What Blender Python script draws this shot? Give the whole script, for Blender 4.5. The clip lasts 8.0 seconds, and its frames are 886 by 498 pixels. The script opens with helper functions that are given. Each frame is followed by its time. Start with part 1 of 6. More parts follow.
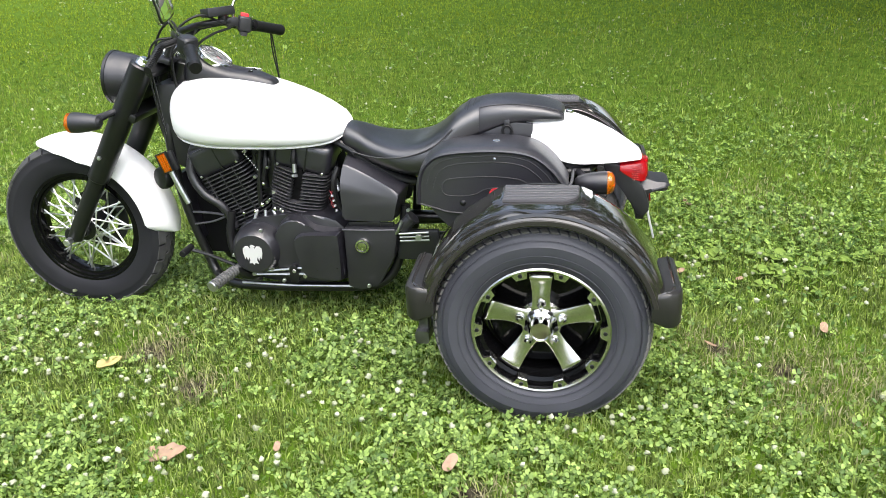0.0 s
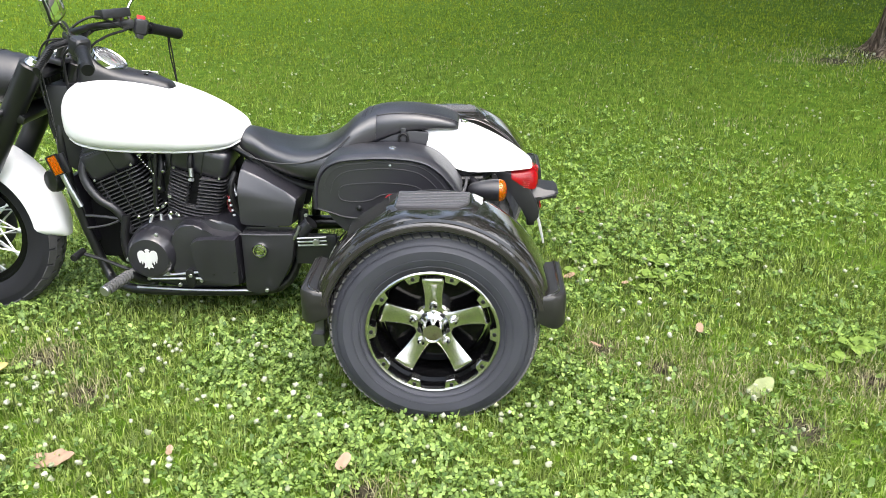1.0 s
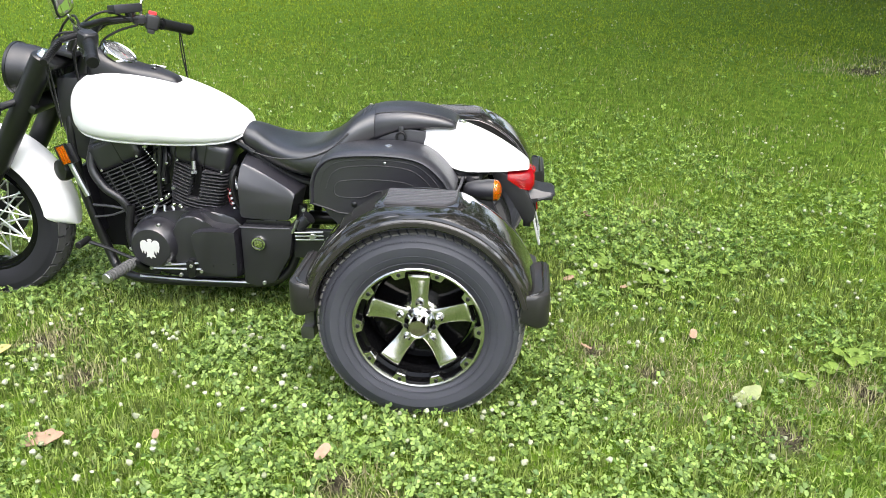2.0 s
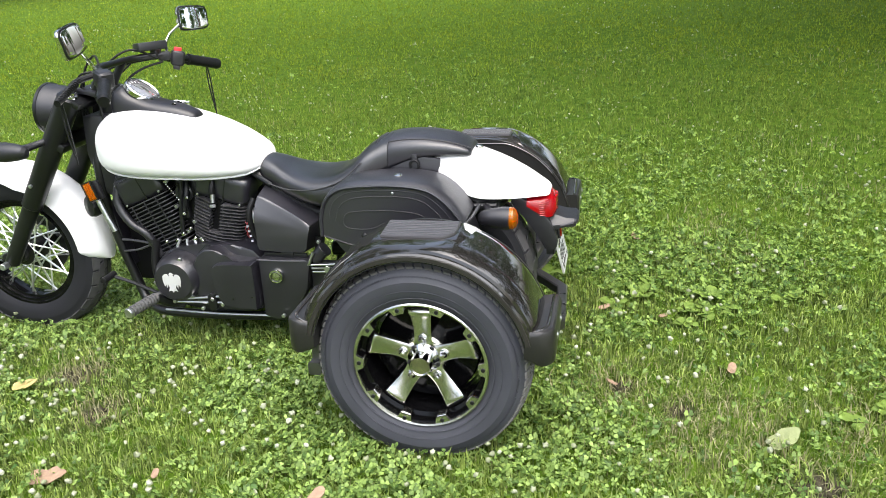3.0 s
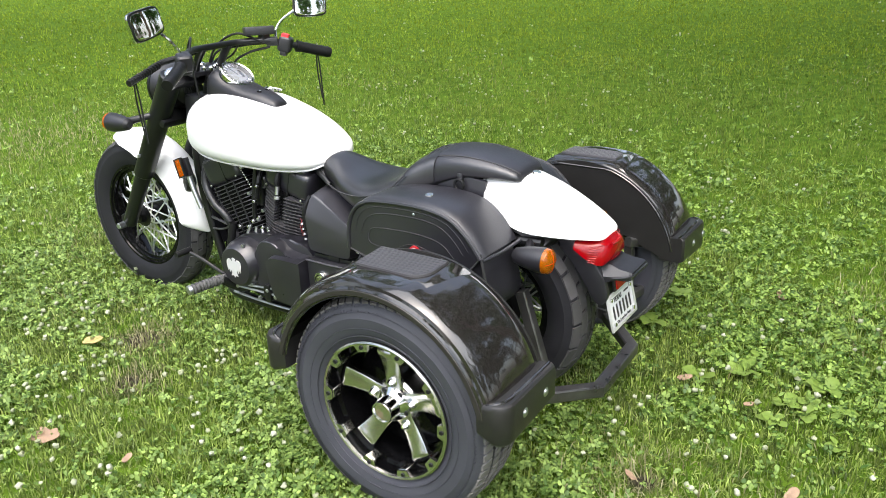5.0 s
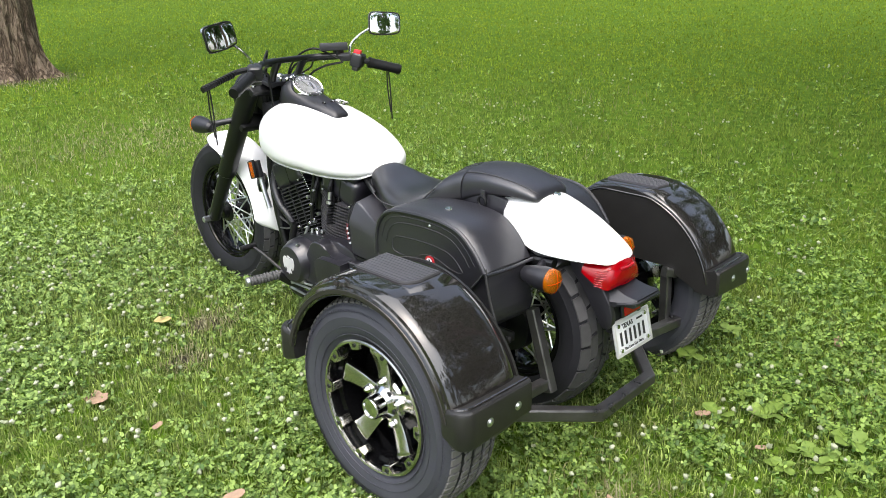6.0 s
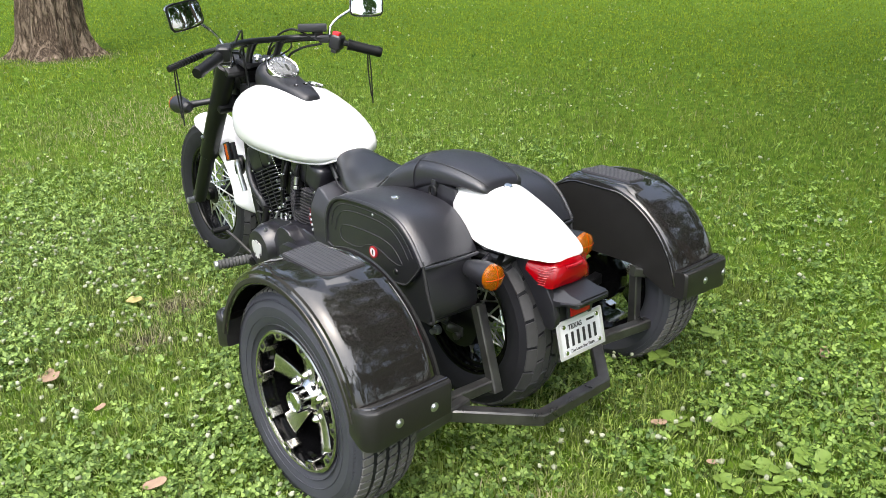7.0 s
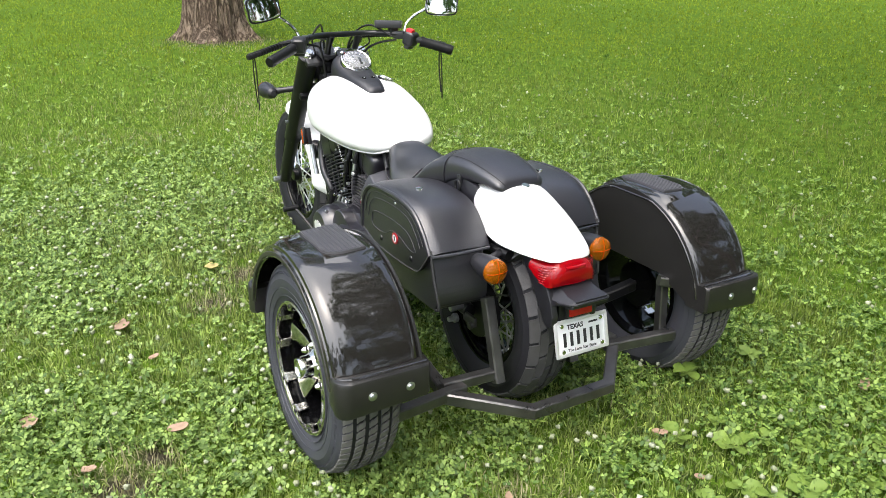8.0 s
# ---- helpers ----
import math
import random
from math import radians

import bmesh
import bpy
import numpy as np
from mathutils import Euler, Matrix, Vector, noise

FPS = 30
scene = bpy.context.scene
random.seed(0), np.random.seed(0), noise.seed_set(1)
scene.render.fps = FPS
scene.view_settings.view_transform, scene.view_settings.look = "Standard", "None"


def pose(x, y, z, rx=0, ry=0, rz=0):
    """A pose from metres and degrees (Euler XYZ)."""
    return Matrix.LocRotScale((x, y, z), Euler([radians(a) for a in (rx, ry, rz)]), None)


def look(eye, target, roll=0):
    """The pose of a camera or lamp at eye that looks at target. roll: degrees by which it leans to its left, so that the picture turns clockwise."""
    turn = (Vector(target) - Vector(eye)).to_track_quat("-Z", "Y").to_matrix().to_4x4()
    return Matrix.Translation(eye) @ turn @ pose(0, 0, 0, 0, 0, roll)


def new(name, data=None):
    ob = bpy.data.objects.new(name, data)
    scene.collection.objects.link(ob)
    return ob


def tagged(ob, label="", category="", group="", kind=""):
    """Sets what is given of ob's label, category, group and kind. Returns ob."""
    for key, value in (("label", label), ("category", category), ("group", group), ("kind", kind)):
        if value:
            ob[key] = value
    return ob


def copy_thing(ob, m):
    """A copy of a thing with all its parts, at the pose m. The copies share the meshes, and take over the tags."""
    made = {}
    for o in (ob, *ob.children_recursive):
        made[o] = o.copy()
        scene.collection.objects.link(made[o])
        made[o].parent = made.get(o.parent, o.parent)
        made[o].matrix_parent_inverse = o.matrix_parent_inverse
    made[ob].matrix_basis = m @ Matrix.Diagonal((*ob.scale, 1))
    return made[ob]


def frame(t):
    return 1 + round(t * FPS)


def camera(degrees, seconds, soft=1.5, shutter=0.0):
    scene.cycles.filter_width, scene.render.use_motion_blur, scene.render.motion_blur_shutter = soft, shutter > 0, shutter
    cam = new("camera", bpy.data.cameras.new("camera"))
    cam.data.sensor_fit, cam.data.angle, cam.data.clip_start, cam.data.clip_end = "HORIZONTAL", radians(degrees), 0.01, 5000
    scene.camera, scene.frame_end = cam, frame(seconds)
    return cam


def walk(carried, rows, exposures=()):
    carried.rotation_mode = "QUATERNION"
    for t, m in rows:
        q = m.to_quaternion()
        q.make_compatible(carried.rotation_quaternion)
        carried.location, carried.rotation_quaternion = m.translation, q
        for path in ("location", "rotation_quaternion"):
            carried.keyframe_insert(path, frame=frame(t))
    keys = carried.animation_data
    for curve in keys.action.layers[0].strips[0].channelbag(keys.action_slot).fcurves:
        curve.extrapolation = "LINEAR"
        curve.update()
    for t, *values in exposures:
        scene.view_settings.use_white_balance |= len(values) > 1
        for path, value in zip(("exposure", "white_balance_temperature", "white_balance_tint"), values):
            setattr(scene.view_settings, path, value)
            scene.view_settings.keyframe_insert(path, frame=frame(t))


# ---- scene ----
cam = camera(56.6, 8.0, soft=0.5)
PATH = [
    (0, (0.093, -2.95, 1.466), (-0.217, -1.131, 0.696), -2.8),
    (0.5, (0.205, -3.008, 1.481), (-0.086, -1.176, 0.734), -1.8),
    (1, (0.152, -3.016, 1.483), (0.057, -1.168, 0.725), -0.1),
    (1.2, (0.127, -3.013, 1.497), (0.048, -1.164, 0.738), -0.3),
    (2.3, (0.394, -3.046, 1.474), (0.149, -1.206, 0.73), 0.1),
    (2.5, (0.451, -3.027, 1.477), (0.156, -1.191, 0.741), -0.9),
    (3, (0.571, -2.877, 1.479), (0.159, -1.053, 0.77), -2.9),
    (3.5, (0.667, -2.622, 1.484), (0.165, -0.828, 0.759), -3.0),
    (4, (0.897, -2.509, 1.482), (0.172, -0.797, 0.744), -4.2),
    (4.5, (1.122, -2.415, 1.502), (0.128, -0.852, 0.747), -2.6),
    (5, (1.219, -2.258, 1.503), (0.185, -0.711, 0.77), -1.6),
    (5.2, (1.257, -2.216, 1.512), (0.167, -0.699, 0.797), -1.5),
    (6.3, (1.708, -2.007, 1.513), (0.338, -0.729, 0.812), -0.6),
    (6.5, (1.729, -1.944, 1.495), (0.344, -0.691, 0.779), -0.6),
    (7, (1.783, -1.75, 1.49), (0.373, -0.525, 0.776), -0.3),
    (7.5, (1.943, -1.619, 1.508), (0.433, -0.529, 0.778), -0.0),
    (8, (2.126, -1.481, 1.526), (0.512, -0.551, 0.8), 0.7),
]
EXPOSURE = [(0.0, 1.70), (0.5, 1.81), (1.0, 1.81), (2.5, 1.76), (3.0, 1.63), (3.5, 1.55), (4.5, 1.57), (5.0, 1.63), (6.5, 1.42), (7.5, 1.62), (8.0, 1.56)]
walk(cam, [(t, look(eye, target, roll)) for t, eye, target, roll in PATH], EXPOSURE)

# ---------------------------------------------------------------- light
world = bpy.data.worlds.new("overcast_sky")
scene.world = world
world.use_nodes = True
wn, wl = world.node_tree.nodes, world.node_tree.links
sky = wn.new("ShaderNodeTexSky")
sky.sky_type = "NISHITA"
sky.sun_disc = False
sky.sun_elevation = radians(66)
sky.sun_rotation = radians(146)
sky.dust_density = 4.0
soft_sky = wn.new("ShaderNodeHueSaturation")
soft_sky.inputs["Saturation"].default_value = 0.72
wl.new(sky.outputs[0], soft_sky.inputs["Color"])
wl.new(soft_sky.outputs[0], wn["Background"].inputs["Color"])
wn["Background"].inputs["Strength"].default_value = 0.15

sun = new("sun", bpy.data.lights.new("sun", "SUN"))
sun.data.energy = 1.5
sun.data.angle = radians(95)
sun.data.color = (1.0, 0.985, 0.96)
sun.matrix_world = look((2.5, -3.7, 10.0), (0, 0, 0))


# ---------------------------------------------------------------- materials
def material(name, colour, rough=0.5, metal=0.0, bump=0.0, scale=40.0, vary=0.0, vary_scale=6.0, spec=0.5, coat=0.0):
    """A surface with grain (fine noise, bump) and slow variation of tone."""
    m = bpy.data.materials.new(name)
    m.use_nodes = True
    n, l = m.node_tree.nodes, m.node_tree.links
    p = n["Principled BSDF"]
    p.inputs["Base Color"].default_value = (*colour, 1)
    p.inputs["Roughness"].default_value = rough
    p.inputs["Metallic"].default_value = metal
    p.inputs["Specular IOR Level"].default_value = spec
    p.inputs["Coat Weight"].default_value = coat
    p.inputs["Coat Roughness"].default_value = 0.05
    co = n.new("ShaderNodeTexCoord")
    if vary:
        slow = n.new("ShaderNodeTexNoise")
        slow.inputs["Scale"].default_value = vary_scale
        slow.inputs["Detail"].default_value = 6
        l.new(co.outputs["Object"], slow.inputs["Vector"])
        ramp = n.new("ShaderNodeMix")
        ramp.data_type = "RGBA"
        ramp.inputs["A"].default_value = (*[c * (1 - vary) for c in colour], 1)
        ramp.inputs["B"].default_value = (*[min(1, c * (1 + vary)) for c in colour], 1)
        l.new(slow.outputs["Fac"], ramp.inputs["Factor"])
        l.new(ramp.outputs["Result"], p.inputs["Base Color"])
        mr = n.new("ShaderNodeMapRange")
        mr.inputs["To Min"].default_value = max(0.02, rough * (1 - vary))
        mr.inputs["To Max"].default_value = min(1, rough * (1 + vary))
        l.new(slow.outputs["Fac"], mr.inputs["Value"])
        l.new(mr.outputs["Result"], p.inputs["Roughness"])
    if bump:
        fine = n.new("ShaderNodeTexNoise")
        fine.inputs["Scale"].default_value = scale
        fine.inputs["Detail"].default_value = 4
        l.new(co.outputs["Object"], fine.inputs["Vector"])
        b = n.new("ShaderNodeBump")
        b.inputs["Strength"].default_value = bump
        b.inputs["Distance"].default_value = 0.002
        l.new(fine.outputs["Fac"], b.inputs["Height"])
        l.new(b.outputs["Normal"], p.inputs["Normal"])
    return m


WHITE = material("white_paint", (0.80, 0.80, 0.80), 0.32, vary=0.04, coat=0.25)
BLACK = material("satin_black_metal", (0.006, 0.0062, 0.0070), 0.32, bump=0.05, scale=300, vary=0.2)
MATTE = material("matte_black_plastic", (0.0115, 0.0112, 0.0142), 0.40, bump=0.12, scale=500, vary=0.15, spec=0.65)
COVER = material("grained_black_cover_plastic", (0.0215, 0.0207, 0.0262), 0.38, bump=0.15, scale=480, vary=0.15, spec=0.85)
ENGINE = material("black_engine_paint", (0.0135, 0.0129, 0.0172), 0.32, bump=0.15, scale=220, vary=0.3, vary_scale=14, spec=0.8)
LEATHER = material("black_leather", (0.0138, 0.0133, 0.0178), 0.38, bump=0.22, scale=330, vary=0.2, vary_scale=9, spec=0.95)
SEATSKIN = material("glossy_seat_leather", (0.0090, 0.0088, 0.0110), 0.35, bump=0.15, scale=260, vary=0.25, vary_scale=8, spec=1.0)
EMBLEM = material("silver_emblem", (0.62, 0.62, 0.62), 0.4, 0.3)
DIALRING = material("dial_ring", (0.15, 0.15, 0.155), 0.15)
PEG = material("worn_peg_rubber", (0.07, 0.07, 0.07), 0.7, bump=0.3, scale=200, vary=0.3)
SPOKE = material("wire_spoke", (0.80, 0.80, 0.80), 0.30, 1.0)
FIN = material("worn_fin_edge", (0.075, 0.073, 0.080), 0.32, 0.3, vary=0.4, vary_scale=40)
# near-black colour carries the shade between the fins and in engine recesses
DARKCORE = material("shade_black_casting", (0.0035, 0.0034, 0.0040), 0.7, bump=0.2, scale=200, vary=0.3, spec=0.15)
ENDBLOCK = material("black_moulded_rubber", (0.0165, 0.0158, 0.0152), 0.36, bump=0.12, scale=200, vary=0.25, vary_scale=20)
LIPGREY = material("fender_lip_reflection_grey", (0.022, 0.020, 0.019), 0.34, bump=0.1, scale=120, vary=0.2, vary_scale=12)
MOTO_TREAD = material("dark_tread_rubber", (0.055, 0.054, 0.056), 0.55, bump=0.35, scale=120, vary=0.5, vary_scale=22, spec=0.35)
PADGREY = material("grey_step_rubber", (0.048, 0.047, 0.052), 0.36, bump=0.2, scale=300, vary=0.15)
STITCH = material("grey_stitching", (0.032, 0.032, 0.034), 0.6)
PIPING = material("dark_piping", (0.035, 0.035, 0.037), 0.5)
RUBBER = material("tyre_rubber", (0.043, 0.044, 0.056), 0.54, bump=0.1, scale=160, vary=0.25, vary_scale=10)
GROOVE = material("deep_black_rubber", (0.014, 0.014, 0.017), 0.60, bump=0.15, scale=160, vary=0.3, vary_scale=14, spec=0.25)
TREAD = material("worn_tread_rubber", (0.115, 0.110, 0.106), 0.85, bump=0.25, scale=120, vary=0.35, vary_scale=25)
CHROME = material("chrome", (0.66, 0.66, 0.65), 0.12, 1.0)
ALLOY = material("machined_alloy", (0.60, 0.59, 0.55), 0.24, 1.0, bump=0.06, scale=180, vary=0.12, vary_scale=20)
STEEL = material("zinc_steel", (0.55, 0.56, 0.58), 0.35, 1.0, vary=0.2, vary_scale=40)
TUBE = material("raw_black_steel_tube", (0.135, 0.133, 0.132), 0.34, 0.85, bump=0.15, scale=90, vary=0.6, vary_scale=14)
PLATE_FRAME = material("bright_plate_frame", (0.66, 0.66, 0.67), 0.30, 0.45)
RIMBLACK = material("gloss_black_rim", (0.003, 0.003, 0.0033), 0.10, vary=0.2, spec=0.18)
GRIP = material("rubber_grip", (0.006, 0.006, 0.0066), 0.45, bump=0.3, scale=250, spec=0.3)
MIRROR = material("mirror_glass", (0.92, 0.92, 0.92), 0.02, 1.0)
SWITCH = material("red_switch", (0.75, 0.03, 0.04), 0.35)
BADGE_RED = material("badge_red", (0.38, 0.02, 0.028), 0.3)
WIRE_RED = material("dusty_red_wire", (0.20, 0.020, 0.026), 0.5)
PLATE = material("number_plate_white", (0.72, 0.73, 0.74), 0.4, vary=0.05, vary_scale=30)
INK = material("plate_black", (0.02, 0.02, 0.022), 0.5)
DIAL = material("dial_face", (0.24, 0.245, 0.25), 0.25, vary=0.3, vary_scale=60)
REFLECTOR = material("red_reflector", (0.46, 0.012, 0.012), 0.2, bump=0.3, scale=180)


def lens_material(name, colour, rough=0.12, trans=0.6, bump=0.8, scale=75):
    m = material(name, colour, rough, bump=bump, scale=scale)
    p = m.node_tree.nodes["Principled BSDF"]
    p.inputs["Transmission Weight"].default_value = trans
    p.inputs["IOR"].default_value = 1.49
    return m


AMBER = lens_material("amber_lens", (0.90, 0.235, 0.004), 0.03, trans=0.7)
RED = lens_material("red_tail_lens", (0.34, 0.001, 0.005), 0.08, 0.35, 0.12, 140)
RED.node_tree.nodes["Principled BSDF"].inputs["Specular IOR Level"].default_value = 0.3
RED_RIB = lens_material("bright_red_lens", (0.30, 0.003, 0.007), 0.15, 0.1, 0.1, 140)
AMBER_RIB = lens_material("deep_amber_lens", (0.46, 0.062, 0.002), 0.08, trans=0.2)
GLASS = material("clear_glass", (1, 1, 1), 0.02)
GLASS.node_tree.nodes["Principled BSDF"].inputs["Transmission Weight"].default_value = 1.0


def fender_plastic():
    """Gloss black moulded plastic, slightly wavy; faint pale flecks paint in sky glints through leaves."""
    m = material("gloss_black_fender_plastic", (0.013, 0.012, 0.0112), 0.17, bump=0.5, scale=24, coat=0.7)
    m.node_tree.nodes["Principled BSDF"].inputs["Coat Roughness"].default_value = 0.02
    n, l = m.node_tree.nodes, m.node_tree.links
    p = n["Principled BSDF"]
    co = n.new("ShaderNodeTexCoord")
    zone = n.new("ShaderNodeTexNoise")
    zone.inputs["Scale"].default_value = 5
    zone.inputs["Detail"].default_value = 2
    fleck = n.new("ShaderNodeTexNoise")
    fleck.inputs["Scale"].default_value = 66
    fleck.inputs["Detail"].default_value = 7
    fleck.inputs["Roughness"].default_value = 0.65
    fleck.inputs["Distortion"].default_value = 0.8
    stroke = n.new("ShaderNodeMapping")
    stroke.inputs["Rotation"].default_value = (0.3, 0.0, 0.4)
    stroke.inputs["Scale"].default_value = (1.7, 0.55, 1.4)
    l.new(co.outputs["Object"], stroke.inputs["Vector"])
    l.new(co.outputs["Object"], zone.inputs["Vector"])
    l.new(stroke.outputs[0], fleck.inputs["Vector"])
    both = n.new("ShaderNodeMath")
    both.operation = "MULTIPLY_ADD"
    both.inputs[1].default_value = 0.55
    l.new(zone.outputs["Fac"], both.inputs[0])
    l.new(fleck.outputs["Fac"], both.inputs[2])
    split = n.new("ShaderNodeSeparateXYZ")
    l.new(co.outputs["Object"], split.inputs[0])
    rear = n.new("ShaderNodeMapRange")      # more of the painted sky glints towards the back
    rear.inputs["From Min"].default_value, rear.inputs["From Max"].default_value = -0.10, 0.36
    rear.inputs["To Min"].default_value, rear.inputs["To Max"].default_value = -0.11, 0.06
    l.new(split.outputs["X"], rear.inputs["Value"])
    glint_sum = n.new("ShaderNodeMath")
    l.new(both.outputs[0], glint_sum.inputs[0])
    l.new(rear.outputs["Result"], glint_sum.inputs[1])
    both = glint_sum
    r = n.new("ShaderNodeValToRGB")
    r.color_ramp.elements[0].position, r.color_ramp.elements[0].color = 0.88, (0.014, 0.0128, 0.0118, 1)
    r.color_ramp.elements[1].position, r.color_ramp.elements[1].color = 1.20, (0.026, 0.024, 0.022, 1)
    l.new(both.outputs[0], r.inputs["Fac"])
    l.new(r.outputs["Color"], p.inputs["Base Color"])
    mr = n.new("ShaderNodeMapRange")
    mr.inputs["From Min"].default_value, mr.inputs["From Max"].default_value = 0.75, 0.95
    mr.inputs["To Min"].default_value, mr.inputs["To Max"].default_value = 0.035, 0.09
    l.new(both.outputs[0], mr.inputs["Value"])
    l.new(mr.outputs["Result"], p.inputs["Roughness"])
    return m


FENDER = fender_plastic()


def leafy(name, low, high, translucent=0.35, rough=0.42, patch=None, gloss=0.5, few=1.5):
    """Plant matter: tone varies from blade to blade, and over the lawn in patches; some light passes through."""
    m = bpy.data.materials.new(name)
    m.use_nodes = True
    n, l = m.node_tree.nodes, m.node_tree.links
    p, out = n["Principled BSDF"], n["Material Output"]
    geo = n.new("ShaderNodeNewGeometry")
    mix = n.new("ShaderNodeMix")
    mix.data_type = "RGBA"
    mix.inputs["A"].default_value, mix.inputs["B"].default_value = (*low, 1), (*high, 1)
    skew = n.new("ShaderNodeMath")
    skew.operation = "POWER"
    skew.inputs[1].default_value = few
    l.new(geo.outputs["Random Per Island"], skew.inputs[0])
    l.new(skew.outputs[0], mix.inputs["Factor"])
    colour = mix.outputs["Result"]
    if patch:
        co = n.new("ShaderNodeTexCoord")
        big = n.new("ShaderNodeTexNoise")
        big.inputs["Scale"].default_value = 0.55
        big.inputs["Detail"].default_value = 5
        l.new(co.outputs["Object"], big.inputs["Vector"])
        ramp = n.new("ShaderNodeMapRange")
        ramp.inputs["From Min"].default_value, ramp.inputs["From Max"].default_value = 0.40, 0.66
        l.new(big.outputs["Fac"], ramp.inputs["Value"])
        m2 = n.new("ShaderNodeMix")
        m2.data_type = "RGBA"
        m2.inputs["B"].default_value = (*patch, 1)
        half = n.new("ShaderNodeMath")
        half.operation = "MULTIPLY"
        half.inputs[1].default_value = 0.6
        l.new(ramp.outputs["Result"], half.inputs[0])
        l.new(half.outputs[0], m2.inputs["Factor"])
        l.new(colour, m2.inputs["A"])
        colour = m2.outputs["Result"]
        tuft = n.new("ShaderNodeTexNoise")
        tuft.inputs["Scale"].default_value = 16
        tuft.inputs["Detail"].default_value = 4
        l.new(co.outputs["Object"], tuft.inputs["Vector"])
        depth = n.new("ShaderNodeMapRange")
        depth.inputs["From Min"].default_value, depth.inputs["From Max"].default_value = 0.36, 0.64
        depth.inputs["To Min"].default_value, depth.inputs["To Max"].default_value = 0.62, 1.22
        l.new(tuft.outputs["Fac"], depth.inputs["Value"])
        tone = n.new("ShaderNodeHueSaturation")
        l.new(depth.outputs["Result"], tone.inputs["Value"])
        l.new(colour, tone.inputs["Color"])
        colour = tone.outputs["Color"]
    l.new(colour, p.inputs["Base Color"])
    p.inputs["Roughness"].default_value = rough
    p.inputs["Specular IOR Level"].default_value = gloss
    tr = n.new("ShaderNodeBsdfTranslucent")
    l.new(colour, tr.inputs["Color"])
    ms = n.new("ShaderNodeMixShader")
    ms.inputs["Fac"].default_value = translucent
    l.new(p.outputs[0], ms.inputs[1])
    l.new(tr.outputs[0], ms.inputs[2])
    l.new(ms.outputs[0], out.inputs["Surface"])
    return m


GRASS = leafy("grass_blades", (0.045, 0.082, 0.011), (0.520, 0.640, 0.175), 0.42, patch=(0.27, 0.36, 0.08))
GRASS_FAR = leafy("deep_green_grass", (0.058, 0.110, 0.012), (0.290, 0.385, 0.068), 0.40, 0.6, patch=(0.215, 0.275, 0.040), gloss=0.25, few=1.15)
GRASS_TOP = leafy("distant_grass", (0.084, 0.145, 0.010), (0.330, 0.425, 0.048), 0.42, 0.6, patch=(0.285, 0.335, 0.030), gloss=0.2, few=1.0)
STRAW = leafy("dry_grass", (0.22, 0.205, 0.10), (0.43, 0.40, 0.24), 0.2)
CLOVER = leafy("clover_leaves", (0.062, 0.124, 0.023), (0.345, 0.485, 0.125), 0.35, 0.5, gloss=0.4, few=1.2)
CLOVER_DEEP = leafy("deep_green_clover_leaves", (0.048, 0.110, 0.014), (0.300, 0.435, 0.092), 0.35, 0.5, gloss=0.4, few=1.2)
WEED = leafy("broad_leaves", (0.06, 0.13, 0.024), (0.20, 0.30, 0.065), 0.3, 0.5, gloss=0.4)
WEED_LEAF = leafy("pale_weed_leaves", (0.120, 0.205, 0.030), (0.26, 0.37, 0.075), 0.35, 0.45, gloss=0.4)
BLOSSOM = leafy("clover_blossom", (0.29, 0.32, 0.19), (0.57, 0.59, 0.45), 0.25, 0.8)
TREE_LEAF = leafy("tree_leaves", (0.045, 0.10, 0.018), (0.09, 0.17, 0.035), 0.4)
LEAF_TAN = material("dry_leaf_tan", (0.27, 0.180, 0.118), 0.7, bump=0.5, scale=90, vary=0.4, vary_scale=45)
LEAF_PALE = material("pale_green_leaf", (0.185, 0.215, 0.090), 0.6, bump=0.5, scale=90, vary=0.35, vary_scale=30)
LEAF_YELLOW = material("yellow_leaf", (0.36, 0.29, 0.11), 0.6, bump=0.3, scale=120, vary=0.3, vary_scale=60)

# bare soil: patches in plan (x, y, radius)
BARE = [(-1.41, -0.50, 0.15), (-1.16, -0.73, 0.12), (1.15, -0.82, 0.13), (0.79, -0.47, 0.08), (0.60, -0.33, 0.07),
        (-0.04, -1.30, 0.15), (-0.17, -1.17, 0.10), (1.48, -0.52, 0.12), (4.7, 6.5, 0.8), (3.9, 6.1, 0.35), (-10.0, 1.75, 0.85)]


